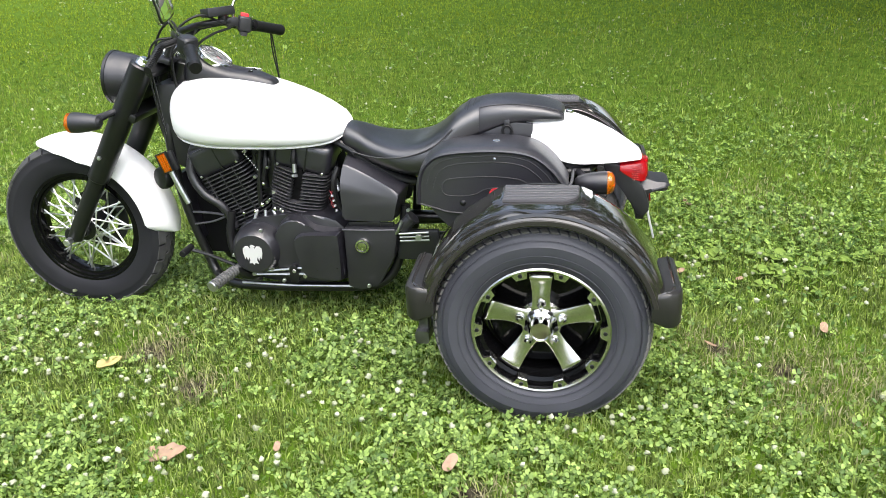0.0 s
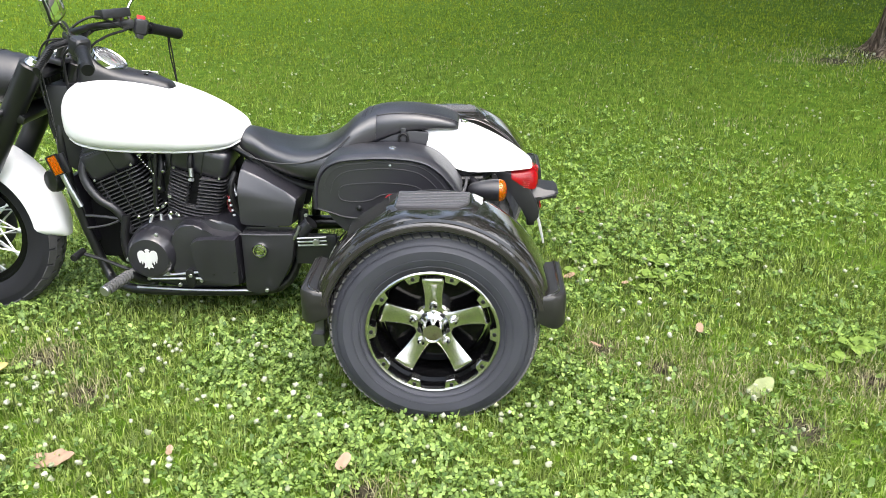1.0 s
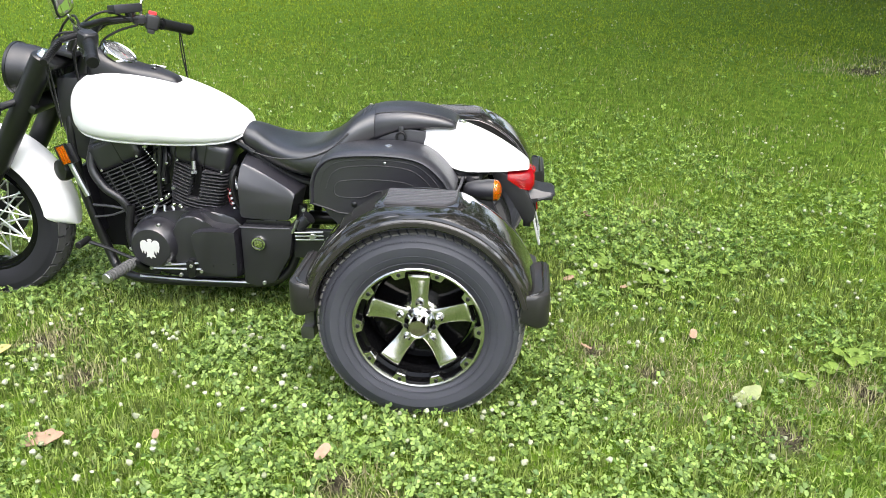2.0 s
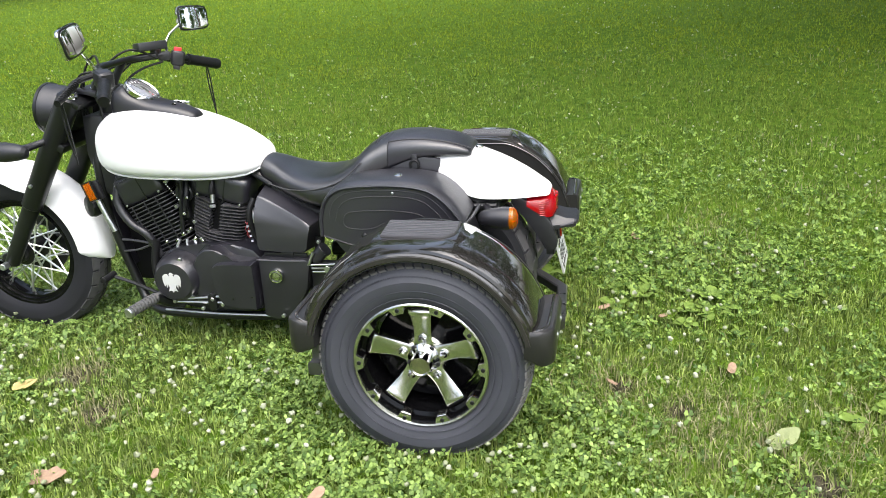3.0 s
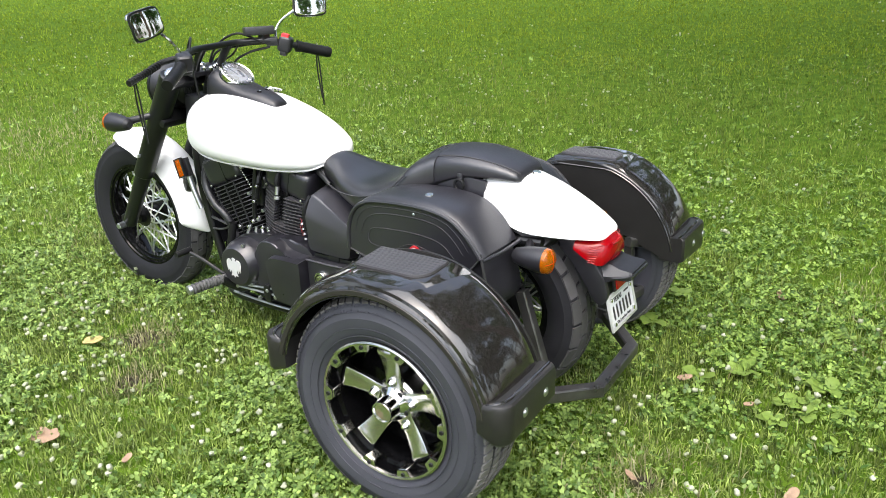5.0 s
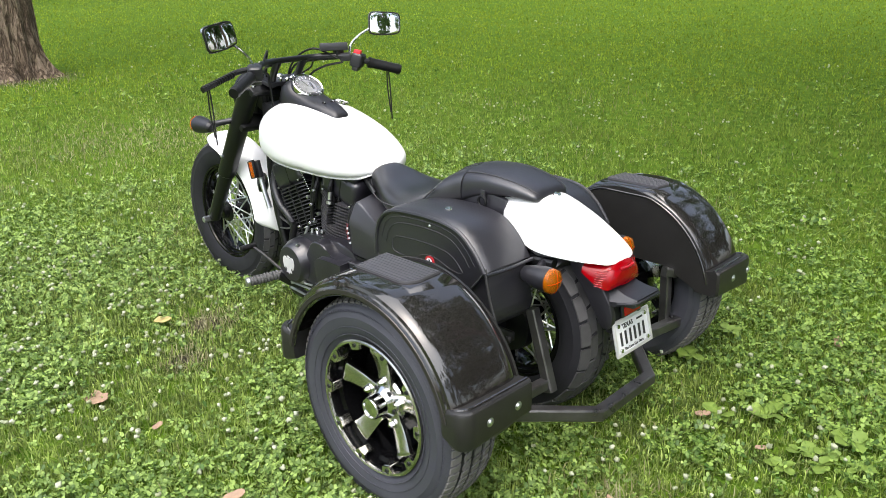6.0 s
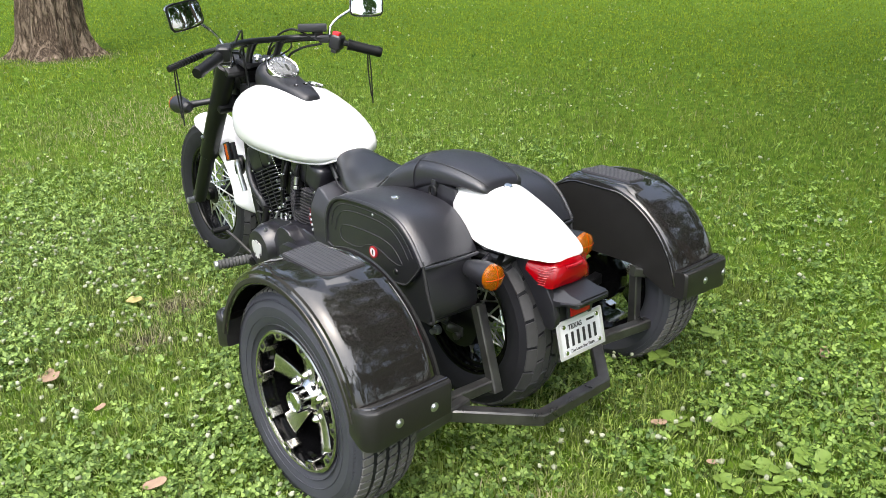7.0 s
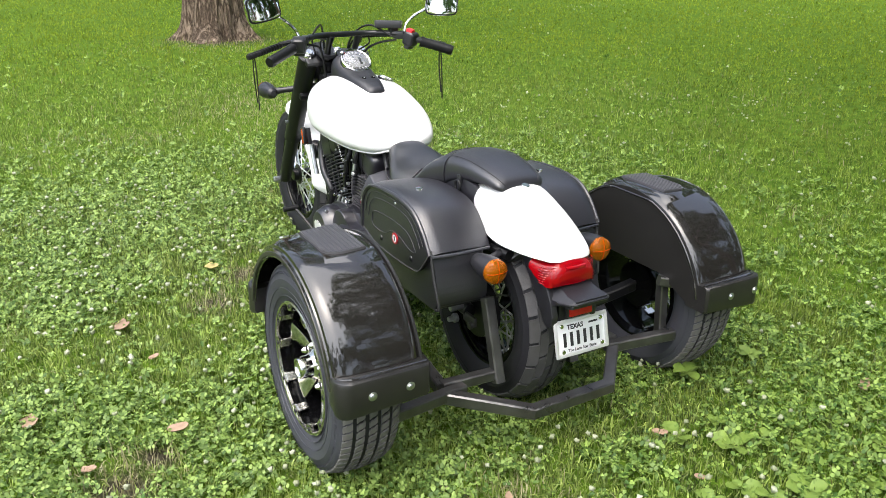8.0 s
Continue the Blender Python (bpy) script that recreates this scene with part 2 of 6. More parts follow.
def ground_material():
    """Soil and thatch under the grass, turning to lawn colour where the blades are too far to tell apart."""
    m = material("lawn_ground", (0.05, 0.08, 0.02), 0.95, bump=0.6, scale=60, spec=0.05)
    n, l = m.node_tree.nodes, m.node_tree.links
    p = n["Principled BSDF"]
    co = n.new("ShaderNodeTexCoord")
    a = n.new("ShaderNodeTexNoise")
    a.inputs["Scale"].default_value = 9
    a.inputs["Detail"].default_value = 8
    l.new(co.outputs["Object"], a.inputs["Vector"])
    r = n.new("ShaderNodeValToRGB")
    r.color_ramp.elements[0].position, r.color_ramp.elements[0].color = 0.35, (0.040, 0.082, 0.007, 1)
    r.color_ramp.elements[1].position, r.color_ramp.elements[1].color = 0.65, (0.085, 0.145, 0.014, 1)
    l.new(a.outputs["Fac"], r.inputs["Fac"])
    b = n.new("ShaderNodeTexNoise")
    b.inputs["Scale"].default_value = 45
    b.inputs["Detail"].default_value = 6
    l.new(co.outputs["Object"], b.inputs["Vector"])
    soil = n.new("ShaderNodeValToRGB")
    soil.color_ramp.elements[0].position, soil.color_ramp.elements[0].color = 0.35, (0.016, 0.0145, 0.009, 1)
    soil.color_ramp.elements[1].position, soil.color_ramp.elements[1].color = 0.70, (0.078, 0.069, 0.047, 1)
    l.new(b.outputs["Fac"], soil.inputs["Fac"])
    mask = None
    for x, y, rad in BARE:
        d = n.new("ShaderNodeVectorMath")
        d.operation = "DISTANCE"
        d.inputs[1].default_value = (x, y, 0)
        l.new(co.outputs["Object"], d.inputs[0])
        mr = n.new("ShaderNodeMapRange")
        mr.inputs["From Min"].default_value, mr.inputs["From Max"].default_value = rad * 0.35, rad * 1.1
        mr.inputs["To Min"].default_value, mr.inputs["To Max"].default_value = 1.0, 0.0
        l.new(d.outputs["Value"], mr.inputs["Value"])
        if mask is None:
            mask = mr.outputs["Result"]
        else:
            mx = n.new("ShaderNodeMath")
            mx.operation = "MAXIMUM"
            l.new(mask, mx.inputs[0])
            l.new(mr.outputs["Result"], mx.inputs[1])
            mask = mx.outputs[0]
    mix = n.new("ShaderNodeMix")
    mix.data_type = "RGBA"
    l.new(mask, mix.inputs["Factor"])
    l.new(r.outputs["Color"], mix.inputs["A"])
    l.new(soil.outputs["Color"], mix.inputs["B"])
    l.new(mix.outputs["Result"], p.inputs["Base Color"])
    return m


GROUND = ground_material()


def bark_material():
    """Long upright ridges with dark furrows between them, broken by finer cracks."""
    m = material("grey_brown_bark", (0.16, 0.115, 0.085), 0.9, bump=1.0, scale=30, spec=0.15)
    n, l = m.node_tree.nodes, m.node_tree.links
    p = n["Principled BSDF"]
    co = n.new("ShaderNodeTexCoord")

    def ridges(sideways, upright, twist):
        mp = n.new("ShaderNodeMapping")
        mp.inputs["Scale"].default_value = (sideways, sideways, upright)
        l.new(co.outputs["Object"], mp.inputs["Vector"])
        v = n.new("ShaderNodeTexNoise")
        v.inputs["Scale"].default_value = 1.0
        v.inputs["Detail"].default_value = 5
        v.inputs["Roughness"].default_value = 0.55
        v.inputs["Distortion"].default_value = twist
        l.new(mp.outputs[0], v.inputs["Vector"])
        off = n.new("ShaderNodeMath")
        off.operation = "SUBTRACT"
        off.inputs[1].default_value = 0.5
        l.new(v.outputs["Fac"], off.inputs[0])
        size = n.new("ShaderNodeMath")
        size.operation = "ABSOLUTE"
        l.new(off.outputs[0], size.inputs[0])
        out = n.new("ShaderNodeMapRange")
        out.inputs["From Min"].default_value, out.inputs["From Max"].default_value = 0.0, 0.11
        l.new(size.outputs[0], out.inputs["Value"])
        return out.outputs["Result"], v.outputs["Fac"]

    coarse, tone = ridges(13, 2.6, 0.7)
    fine, grain = ridges(34, 9, 0.4)
    both = n.new("ShaderNodeMath")
    both.operation = "MULTIPLY_ADD"
    both.inputs[1].default_value = 0.45
    l.new(fine, both.inputs[0])
    l.new(coarse, both.inputs[2])
    r = n.new("ShaderNodeValToRGB")
    r.color_ramp.elements[0].position, r.color_ramp.elements[0].color = 0.0, (0.046, 0.033, 0.024, 1)
    r.color_ramp.elements[1].position, r.color_ramp.elements[1].color = 1.0, (0.31, 0.240, 0.180, 1)
    mid = r.color_ramp.elements.new(0.5)
    mid.color = (0.155, 0.114, 0.082, 1)
    scale = n.new("ShaderNodeMath")
    scale.operation = "MULTIPLY"
    scale.inputs[1].default_value = 0.69
    l.new(both.outputs[0], scale.inputs[0])
    l.new(scale.outputs[0], r.inputs["Fac"])
    l.new(r.outputs["Color"], p.inputs["Base Color"])
    b = n.new("ShaderNodeBump")
    b.inputs["Strength"].default_value = 1.0
    b.inputs["Distance"].default_value = 0.025
    l.new(both.outputs[0], b.inputs["Height"])
    l.new(b.outputs["Normal"], p.inputs["Normal"])
    return m


BARK = bark_material()


# ---------------------------------------------------------------- shaping helpers
def part(name, bm, mat, parent=None, label="", smooth=True, m=None, angle=35):
    """Links a bmesh as one mesh object under a thing or part."""
    if m is not None:
        bm.transform(m)
    bmesh.ops.recalc_face_normals(bm, faces=bm.faces)
    if smooth:
        lim = radians(angle)
        for f in bm.faces:
            f.smooth = True
        for e in bm.edges:
            if len(e.link_faces) == 2 and e.calc_face_angle(0) > lim:
                e.smooth = False
    me = bpy.data.meshes.new(name)
    bm.to_mesh(me)
    bm.free()
    me.materials.append(mat)
    ob = new(name, me)
    ob.parent = parent
    if label:
        ob["label"] = label
    return ob


def joined(*bms):
    """One bmesh out of several."""
    out = bmesh.new()
    for b in bms:
        me = bpy.data.meshes.new("tmp")
        b.to_mesh(me)
        b.free()
        out.from_mesh(me)
        bpy.data.meshes.remove(me)
    return out


def moved(bm, m):
    bm.transform(m)
    return bm


def skin(rings, cap=True, closed=True):
    """Surface through rings of equal count."""
    bm = bmesh.new()
    vs = [[bm.verts.new(p) for p in r] for r in rings]
    k = len(rings[0])
    for a, b in zip(vs, vs[1:]):
        for i in range(k if closed else k - 1):
            j = (i + 1) % k
            bm.faces.new((a[i], a[j], b[j], b[i]))
    if cap:
        bm.faces.new(vs[0])
        bm.faces.new(vs[-1])
    return bm


def lathe(profile, segs=48, loop=False):
    """Turned form about the y axis: profile of (radius, y). loop closes the profile on itself."""
    rings = []
    for i in range(segs):
        a = 2 * math.pi * i / segs
        rings.append([(r * math.cos(a), h, r * math.sin(a)) for r, h in profile])
    rings.append(rings[0])
    bm = bmesh.new()
    vs = [[bm.verts.new(p) for p in r] for r in rings[:-1]]
    vs.append(vs[0])
    k = len(profile)
    for a, b in zip(vs, vs[1:]):
        for i in range(k if loop else k - 1):
            j = (i + 1) % k
            bm.faces.new((a[i], a[j], b[j], b[i]))
    if not loop:
        for i in (0, k - 1):
            if profile[i][0] > 1e-5:
                bm.faces.new([vs[s][i] for s in range(segs)])
    bmesh.ops.remove_doubles(bm, verts=bm.verts, dist=1e-5)
    return bm


def smooth_path(points, sub=6):
    """Catmull-Rom rows through control rows of any width."""
    p = [np.array(q, float) for q in points]
    p = [2 * p[0] - p[1]] + p + [2 * p[-1] - p[-2]]
    out = []
    for i in range(1, len(p) - 2):
        for s in range(sub):
            t = s / sub
            a, b, c, d = p[i - 1], p[i], p[i + 1], p[i + 2]
            out.append(0.5 * (2 * b + (c - a) * t + (2 * a - 5 * b + 4 * c - d) * t * t + (3 * b - a - 3 * c + d) * t ** 3))
    out.append(p[-2])
    return [tuple(float(v) for v in q) for q in out]


def tube(points, radius, segs=10, sub=6, smooth=True):
    """A round bar along points; radius a number, or one for each point."""
    rad = list(radius) if isinstance(radius, (list, tuple)) else [radius] * len(points)
    rows = [(*p, r) for p, r in zip(points, rad)]
    if smooth and len(points) > 2:
        rows = smooth_path(rows, sub)
    pts = [Vector(r[:3]) for r in rows]
    rings, up = [], None
    for i, q in enumerate(pts):
        t = (pts[min(i + 1, len(pts) - 1)] - pts[max(i - 1, 0)]).normalized()
        if up is None:
            up = t.orthogonal().normalized()
        up = (up - t * up.dot(t)).normalized()
        side = t.cross(up)
        rings.append([q + rows[i][3] * (math.cos(2 * math.pi * k / segs) * up + math.sin(2 * math.pi * k / segs) * side) for k in range(segs)])
    return skin(rings)


def square_tube(points, size=0.038, up=(0, 0, 1)):
    """A square bar with mitred corners and softened edges along points."""
    pts = [Vector(p) for p in points]
    up = Vector(up)
    h, c = size / 2, size * 0.12
    shape = [(-h, -h + c), (-h + c, -h), (h - c, -h), (h, -h + c), (h, h - c), (h - c, h), (-h + c, h), (-h, h - c)]
    rings = []
    for i, q in enumerate(pts):
        t0 = (pts[i] - pts[i - 1]).normalized() if i else None
        t1 = (pts[i + 1] - pts[i]).normalized() if i < len(pts) - 1 else None
        t = ((t0 or t1) + (t1 or t0)).normalized()
        side = t.cross(up).normalized()
        upv = side.cross(t).normalized()
        k = 1 / max(0.3, t.dot(t0 or t1))
        rings.append([q + a * k * side + b * upv for a, b in shape])
    return skin(rings)


def block(size, at=(0, 0, 0), bevel=0.004, m=None, segs=2):
    """A box with rounded edges."""
    bm = bmesh.new()
    bmesh.ops.create_cube(bm, size=1)
    bmesh.ops.scale(bm, vec=size, verts=bm.verts)
    if bevel:
        bmesh.ops.bevel(bm, geom=bm.edges[:], offset=bevel, segments=segs, affect="EDGES", profile=0.6)
    bmesh.ops.translate(bm, vec=at, verts=bm.verts)
    if m is not None:
        bm.transform(m)
    return bm


def slab(outline, y0, y1, bevel=0.008, segs=2, inset=0.0):
    """An outline in x, z, given thickness from y0 to y1, with rounded edges."""
    bm = bmesh.new()
    a = [bm.verts.new((x, y0, z)) for x, z in outline]
    cx, cz = sum(p[0] for p in outline) / len(outline), sum(p[1] for p in outline) / len(outline)
    b = [bm.verts.new((x + (cx - x) * inset, y1, z + (cz - z) * inset)) for x, z in outline]
    k = len(outline)
    for i in range(k):
        bm.faces.new((a[i], a[(i + 1) % k], b[(i + 1) % k], b[i]))
    bm.faces.new(a)
    bm.faces.new(b)
    if bevel:
        bmesh.ops.bevel(bm, geom=[e for e in bm.edges], offset=bevel, segments=segs, affect="EDGES", profile=0.6, clamp_overlap=True)
    return bm


def cylinder(p, q, r, r2=None, segs=20):
    """A round rod between two points."""
    p, q = Vector(p), Vector(q)
    t = (q - p).normalized()
    u = t.orthogonal().normalized()
    v = t.cross(u)
    ring = lambda c, rad: [c + rad * (math.cos(2 * math.pi * k / segs) * u + math.sin(2 * math.pi * k / segs) * v) for k in range(segs)]
    e = min(r * 0.12, (q - p).length * 0.2)
    r2 = r if r2 is None else r2
    return skin([ring(p, r - e), ring(p + t * e, r), ring(q - t * e, r2), ring(q, max(r2 - e, r2 * 0.5))])


def bolt(p, normal, r=0.009, h=0.008, segs=6):
    p, nrm = Vector(p), Vector(normal).normalized()
    return cylinder(p, p + nrm * h, r, segs=segs)


def dome(centre, normal, r, h, segs=20, rings=6):
    """A shallow rounded cap."""
    c, nrm = Vector(centre), Vector(normal).normalized()
    u = nrm.orthogonal().normalized()
    v = nrm.cross(u)
    out = []
    for i in range(rings + 1):
        a = 0.5 * math.pi * i / rings
        rr, hh = max(r * math.cos(a), 1e-4), h * math.sin(a)
        out.append([c + nrm * hh + rr * (math.cos(2 * math.pi * k / segs) * u + math.sin(2 * math.pi * k / segs) * v) for k in range(segs)])
    return skin(out)


def rounded(outline, sub=5):
    """A closed smooth outline through points."""
    p = [np.array(q, float) for q in outline]
    k = len(p)
    out = []
    for i in range(k):
        a, b, c, d = p[i - 1], p[i], p[(i + 1) % k], p[(i + 2) % k]
        for s in range(sub):
            t = s / sub
            out.append(tuple(0.5 * (2 * b + (c - a) * t + (2 * a - 5 * b + 4 * c - d) * t * t + (3 * b - a - 3 * c + d) * t ** 3)))
    return out


# ---------------------------------------------------------------- ground
def relief(x, y):
    """Height of the lawn: shallow hollows under the wheels, and slow unevenness."""
    near = np.exp(-((np.asarray(x) / 6.0) ** 2 + (np.asarray(y) / 6.0) ** 2))
    z = 0.006 * np.sin(x * 2.1 + 0.7) * np.cos(y * 1.7) * near
    for cx, cy, r, d in ((0.0, -0.68, 0.42, 0.058), (-1.89, 0.0, 0.35, 0.044), (-0.03, 0.0, 0.30, 0.028), (0.0, 0.67, 0.38, 0.056)):
        z = z - d * np.exp(-((x - cx) ** 2 + (y - cy) ** 2) / r ** 2)
    return z


def build_ground():
    bm = bmesh.new()
    edges = [-400, -120, -40, -22, -14, -9, -6] + [-4 + i * 0.1 for i in range(81)] + [6, 9, 14, 22, 40, 120, 400]
    g = [[bm.verts.new((x, y, float(relief(x, y)) if abs(x) < 9 and abs(y) < 9 else 0)) for y in edges] for x in edges]
    for i in range(len(edges) - 1):
        for j in range(len(edges) - 1):
            bm.faces.new((g[i][j], g[i + 1][j], g[i + 1][j + 1], g[i][j + 1]))
    ob = part("ground", bm, GROUND)
    tagged(ob, "green mown lawn with bare earthy patches", "lawn", kind="structure")


build_ground()

# ---------------------------------------------------------------- the motorcycle
bike = new("motorcycle")
tagged(bike, "white and black cruiser motorcycle with add-on outrigger wheels on lawn", "motorcycle")


def tyre(R, rim, width, name, parent, at, shoulder=0.75, grooves=(), mat=None):
    """A tyre about y, with sidewall bulge and grooves round the tread (offsets across it)."""
    w = width / 2
    side = [(rim, -w * 0.72), (rim + 0.012, -w * 0.86), (rim + (R - rim) * 0.35, -w * 0.985), (rim + (R - rim) * 0.55, -w),
            (rim + (R - rim) * 0.60, -w * 1.004), (rim + (R - rim) * 0.62, -w * 0.985), (rim + (R - rim) * 0.80, -w * 0.94), (R - (R - rim) * 0.09, -w * shoulder)]
    top = []
    marks = sorted(grooves)
    for g in marks:
        crown = R - 0.012 * (g / w) ** 2
        top += [(crown, g - 0.005), (crown - 0.007, g - 0.004), (crown - 0.007, g + 0.004), (crown, g + 0.005)]
    if not top:
        top = [(R - (R - rim) * 0.02, -w * 0.4), (R, 0), (R - (R - rim) * 0.02, w * 0.4)]
    other = [(r, -y) for r, y in reversed(side)]
    inner = [(rim, w * 0.5), (rim, -w * 0.5)]
    bm = lathe(side + top + other + inner, 96, loop=True)
    return part(name, bm, mat or RUBBER, parent, m=Matrix.Translation(at))


def tread(profile, strips, count, gap, lift, at, parent, mat, label="worn tread blocks"):
    """Raised rubber blocks round a tyre. profile: (offset, radius) pairs of its surface; strips: (phase, nodes), each node an offset across and a lead round it."""
    offs, rads = zip(*profile)
    radius = lambda y: float(np.interp(abs(y), offs, rads))
    verts, faces = [], []
    for phase, nodes in strips:
        for i in range(count):
            b = len(verts)
            for y, lead in nodes:
                slope = (radius(abs(y) + 0.004) - radius(abs(y) - 0.004 if abs(y) > 0.004 else 0)) / 0.008
                k = 1 / math.hypot(1, slope)
                for e in (gap / 2, 1 - gap / 2):
                    a = 2 * math.pi * (i + phase + lead + e) / count
                    for h in (-0.004, lift):
                        r = radius(y) + h * k
                        yy = y + math.copysign(h * k * -slope, y)
                        verts.append((r * math.cos(a), yy, r * math.sin(a)))
            m = len(nodes)
            for q in range(m - 1):
                o, p = b + 4 * q, b + 4 * q + 4
                faces += [(o + 1, o + 3, p + 3, p + 1), (o, o + 1, p + 1, p), (o + 3, o + 2, p + 2, p + 3)]
            e = b + 4 * (m - 1)
            faces += [(b, b + 2, b + 3, b + 1), (e, e + 1, e + 3, e + 2)]
    me = bpy.data.meshes.new("tread")
    me.from_pydata([tuple(Vector(v) + Vector(at)) for v in verts], [], faces)
    me.materials.append(mat)
    bm = bmesh.new()
    bm.from_mesh(me)
    bmesh.ops.recalc_face_normals(bm, faces=bm.faces)
    bm.to_mesh(me)
    bm.free()
    ob = new("tread", me)
    ob.parent = parent
    tagged(ob, label, kind="stuff")
    return ob


def stepped(w):
    """Strips of a road tyre for a half width w: stepped grooves running from the shoulder to the middle."""
    nodes = [(0.90, 0.0), (0.62, 0.05), (0.58, 0.45), (0.34, 0.55), (0.30, 0.95), (0.05, 1.05)]
    return [(0.0, [(-w * y, a) for y, a in nodes]), (0.5, [(w * y, a) for y, a in nodes])]


def spoked_wheel(name, centre, R, rim, width, spokes=44):
    c = Vector(centre)
    profile = [(rim + 0.006, -width * 0.36), (rim + 0.010, -width * 0.40), (rim - 0.003, -width * 0.40), (rim - 0.006, -width * 0.35), (rim - 0.015, -width * 0.34), (rim - 0.017, -width * 0.25), (rim - 0.027, -width * 0.24), (rim - 0.029, -width * 0.1), (rim - 0.031, 0)]
    profile += [(r, -y) for r, y in reversed(profile[:-1])]
    wheel = part(name, lathe(profile + [(rim + 0.004, width * 0.2), (rim + 0.004, -width * 0.2)], 72, loop=True), RIMBLACK, bike, "black wire-spoked wheel", m=Matrix.Translation(c))
    tyre(R, rim, width, "tyre", wheel, c, shoulder=0.66, mat=GROOVE)
    hub = lathe([(0.012, -0.085), (0.03, -0.083), (0.034, -0.06), (0.052, -0.055), (0.054, -0.045), (0.03, -0.04), (0.028, 0.04), (0.054, 0.045), (0.052, 0.055), (0.034, 0.06), (0.03, 0.083), (0.012, 0.085)], 32)
    part("hub", hub, BLACK, wheel, m=Matrix.Translation(c))
    for i in range(spokes):
        s = -1 if i % 2 else 1
        a = 2 * math.pi * i / spokes
        twist = 0.42 if (i // 2) % 2 else -0.42
        p = c + Vector((0.05 * math.cos(a + twist * 3.0), s * 0.05, 0.05 * math.sin(a + twist * 3.0)))
        q = c + Vector(((rim - 0.026) * math.cos(a + twist * 0.25), s * 0.010, (rim - 0.026) * math.sin(a + twist * 0.25)))
        part("spoke", cylinder(p, q, 0.0036, segs=6), SPOKE, wheel)
    return wheel


FX, FZ = -1.895, 0.306
front = spoked_wheel("front_wheel", (FX, 0, FZ), 0.354, 0.230, 0.130)
RX, RZ = -0.045, 0.300
rear = spoked_wheel("rear_wheel", (RX, 0.0, RZ), 0.323, 0.196, 0.176)
tread([(0, 0.354), (0.026, 0.3515), (0.0429, 0.3428), (0.0611, 0.3292), (0.065, 0.30)], stepped(0.065), 30, 0.15, 0.0060, (FX, 0, FZ), front, MOTO_TREAD)
tread([(0, 0.323), (0.0352, 0.3205), (0.0581, 0.3116), (0.0827, 0.2976), (0.088, 0.27)], stepped(0.088), 22, 0.13, 0.0065, (RX, 0, RZ), rear, MOTO_TREAD)
for s in (-1, 1):
    disc = lathe([(0.085, -0.003), (0.128, -0.003), (0.128, 0.003), (0.085, 0.003)], 48, loop=True)
    if s < 0:
        part("brake_disc", disc, BLACK, front, m=Matrix.Translation((FX, 0.075, FZ)))
    else:
        part("brake_drum", lathe([(0.02, -0.01), (0.095, -0.01), (0.10, 0.03), (0.02, 0.04)], 40), BLACK, rear, m=Matrix.Translation((RX, -0.09, RZ)))

# front mudguard
def arc_fender(c, R, half, drop, a0, a1, steps, taper0, taper1, thick=0.004):
    rings = []
    for i in range(steps + 1):
        u = i / steps
        a = radians(a0 + (a1 - a0) * u)
        d = drop * min(1, 0.28 + 2.6 * min(u, 0.0 + u) if u < 0.28 else 1) 
        end = min(1.0, (u / taper0) ** 0.5 if u < taper0 else 1.0, ((1 - u) / taper1) ** 0.5 if u > 1 - taper1 else 1.0)
        row = []
        prof = []
        for k in range(15):
            v = -1 + 2 * k / 14
            prof.append((v, 1 - abs(v) ** 2.6))
        for v, hgt in prof:
            row.append((half * (0.35 + 0.65 * end) * math.copysign(abs(v) ** 0.8, v), R - d * (0.3 + 0.7 * end) * (1 - hgt)))
        inner = [(y * 0.965, r - thick) for y, r in reversed(row)]
        rings.append([(c[0] + r * math.cos(a), c[1] + y, c[2] + r * math.sin(a)) for y, r in row + inner])
    return skin(rings)


mud = part("front_mudguard", arc_fender((-1.885, 0, 0.317), 0.383, 0.088, 0.098, 114, -5, 40, 0.13, 0.06), WHITE, bike, "white steel front mudguard", angle=50)

# forks
for s in (-1, 1):
    y = s * 0.128
    low, top = Vector((-1.893, y, 0.292)), Vector((-1.462, y, 0.982))
    mid = low.lerp(top, 0.40)
    leg = part("fork_leg", joined(cylinder(low, mid, 0.030, 0.034, 24), cylinder(low + Vector((0, -0.02, 0.018)), low + Vector((0, 0.02, 0.018)), 0.032, segs=20)), BLACK, bike)
    part("fork_shroud", cylinder(mid - (top - low).normalized() * 0.03, top, 0.041, 0.044, 28), BLACK, leg, "matte black fork shroud")
    part("fork_cap", joined(cylinder(top, top + (top - low).normalized() * 0.014, 0.029, 0.027, segs=28), cylinder(top, top + (top - low).normalized() * 0.026, 0.019, segs=6)), CHROME, leg, "chrome fork cap")
    part("axle_nut", bolt((FX, y + s * 0.02, FZ - 0.012), (0, s, 0), 0.015, 0.040), STEEL, leg)
    part("pinch_bolt", bolt((-1.685, y + s * 0.040, 0.64), (0, s, 0), 0.008, 0.01), STEEL, leg)
up = Vector((-1.462, 0, 0.982)) - Vector((-1.893, 0, 0.292))
up.normalize()
for h, th in ((0.965, 0.03), (0.80, 0.035)):
    cx = -1.893 + (h - 0.292) * 0.6246 + 0.02
    part("fork_yoke", block((0.085, 0.31, th), bevel=0.012, m=pose(cx, 0, h, 0, 32, 0)), BLACK, bike)
part("steering_head", cylinder((-1.455, 0, 0.74), (-1.36, 0, 0.97), 0.035), BLACK, bike)

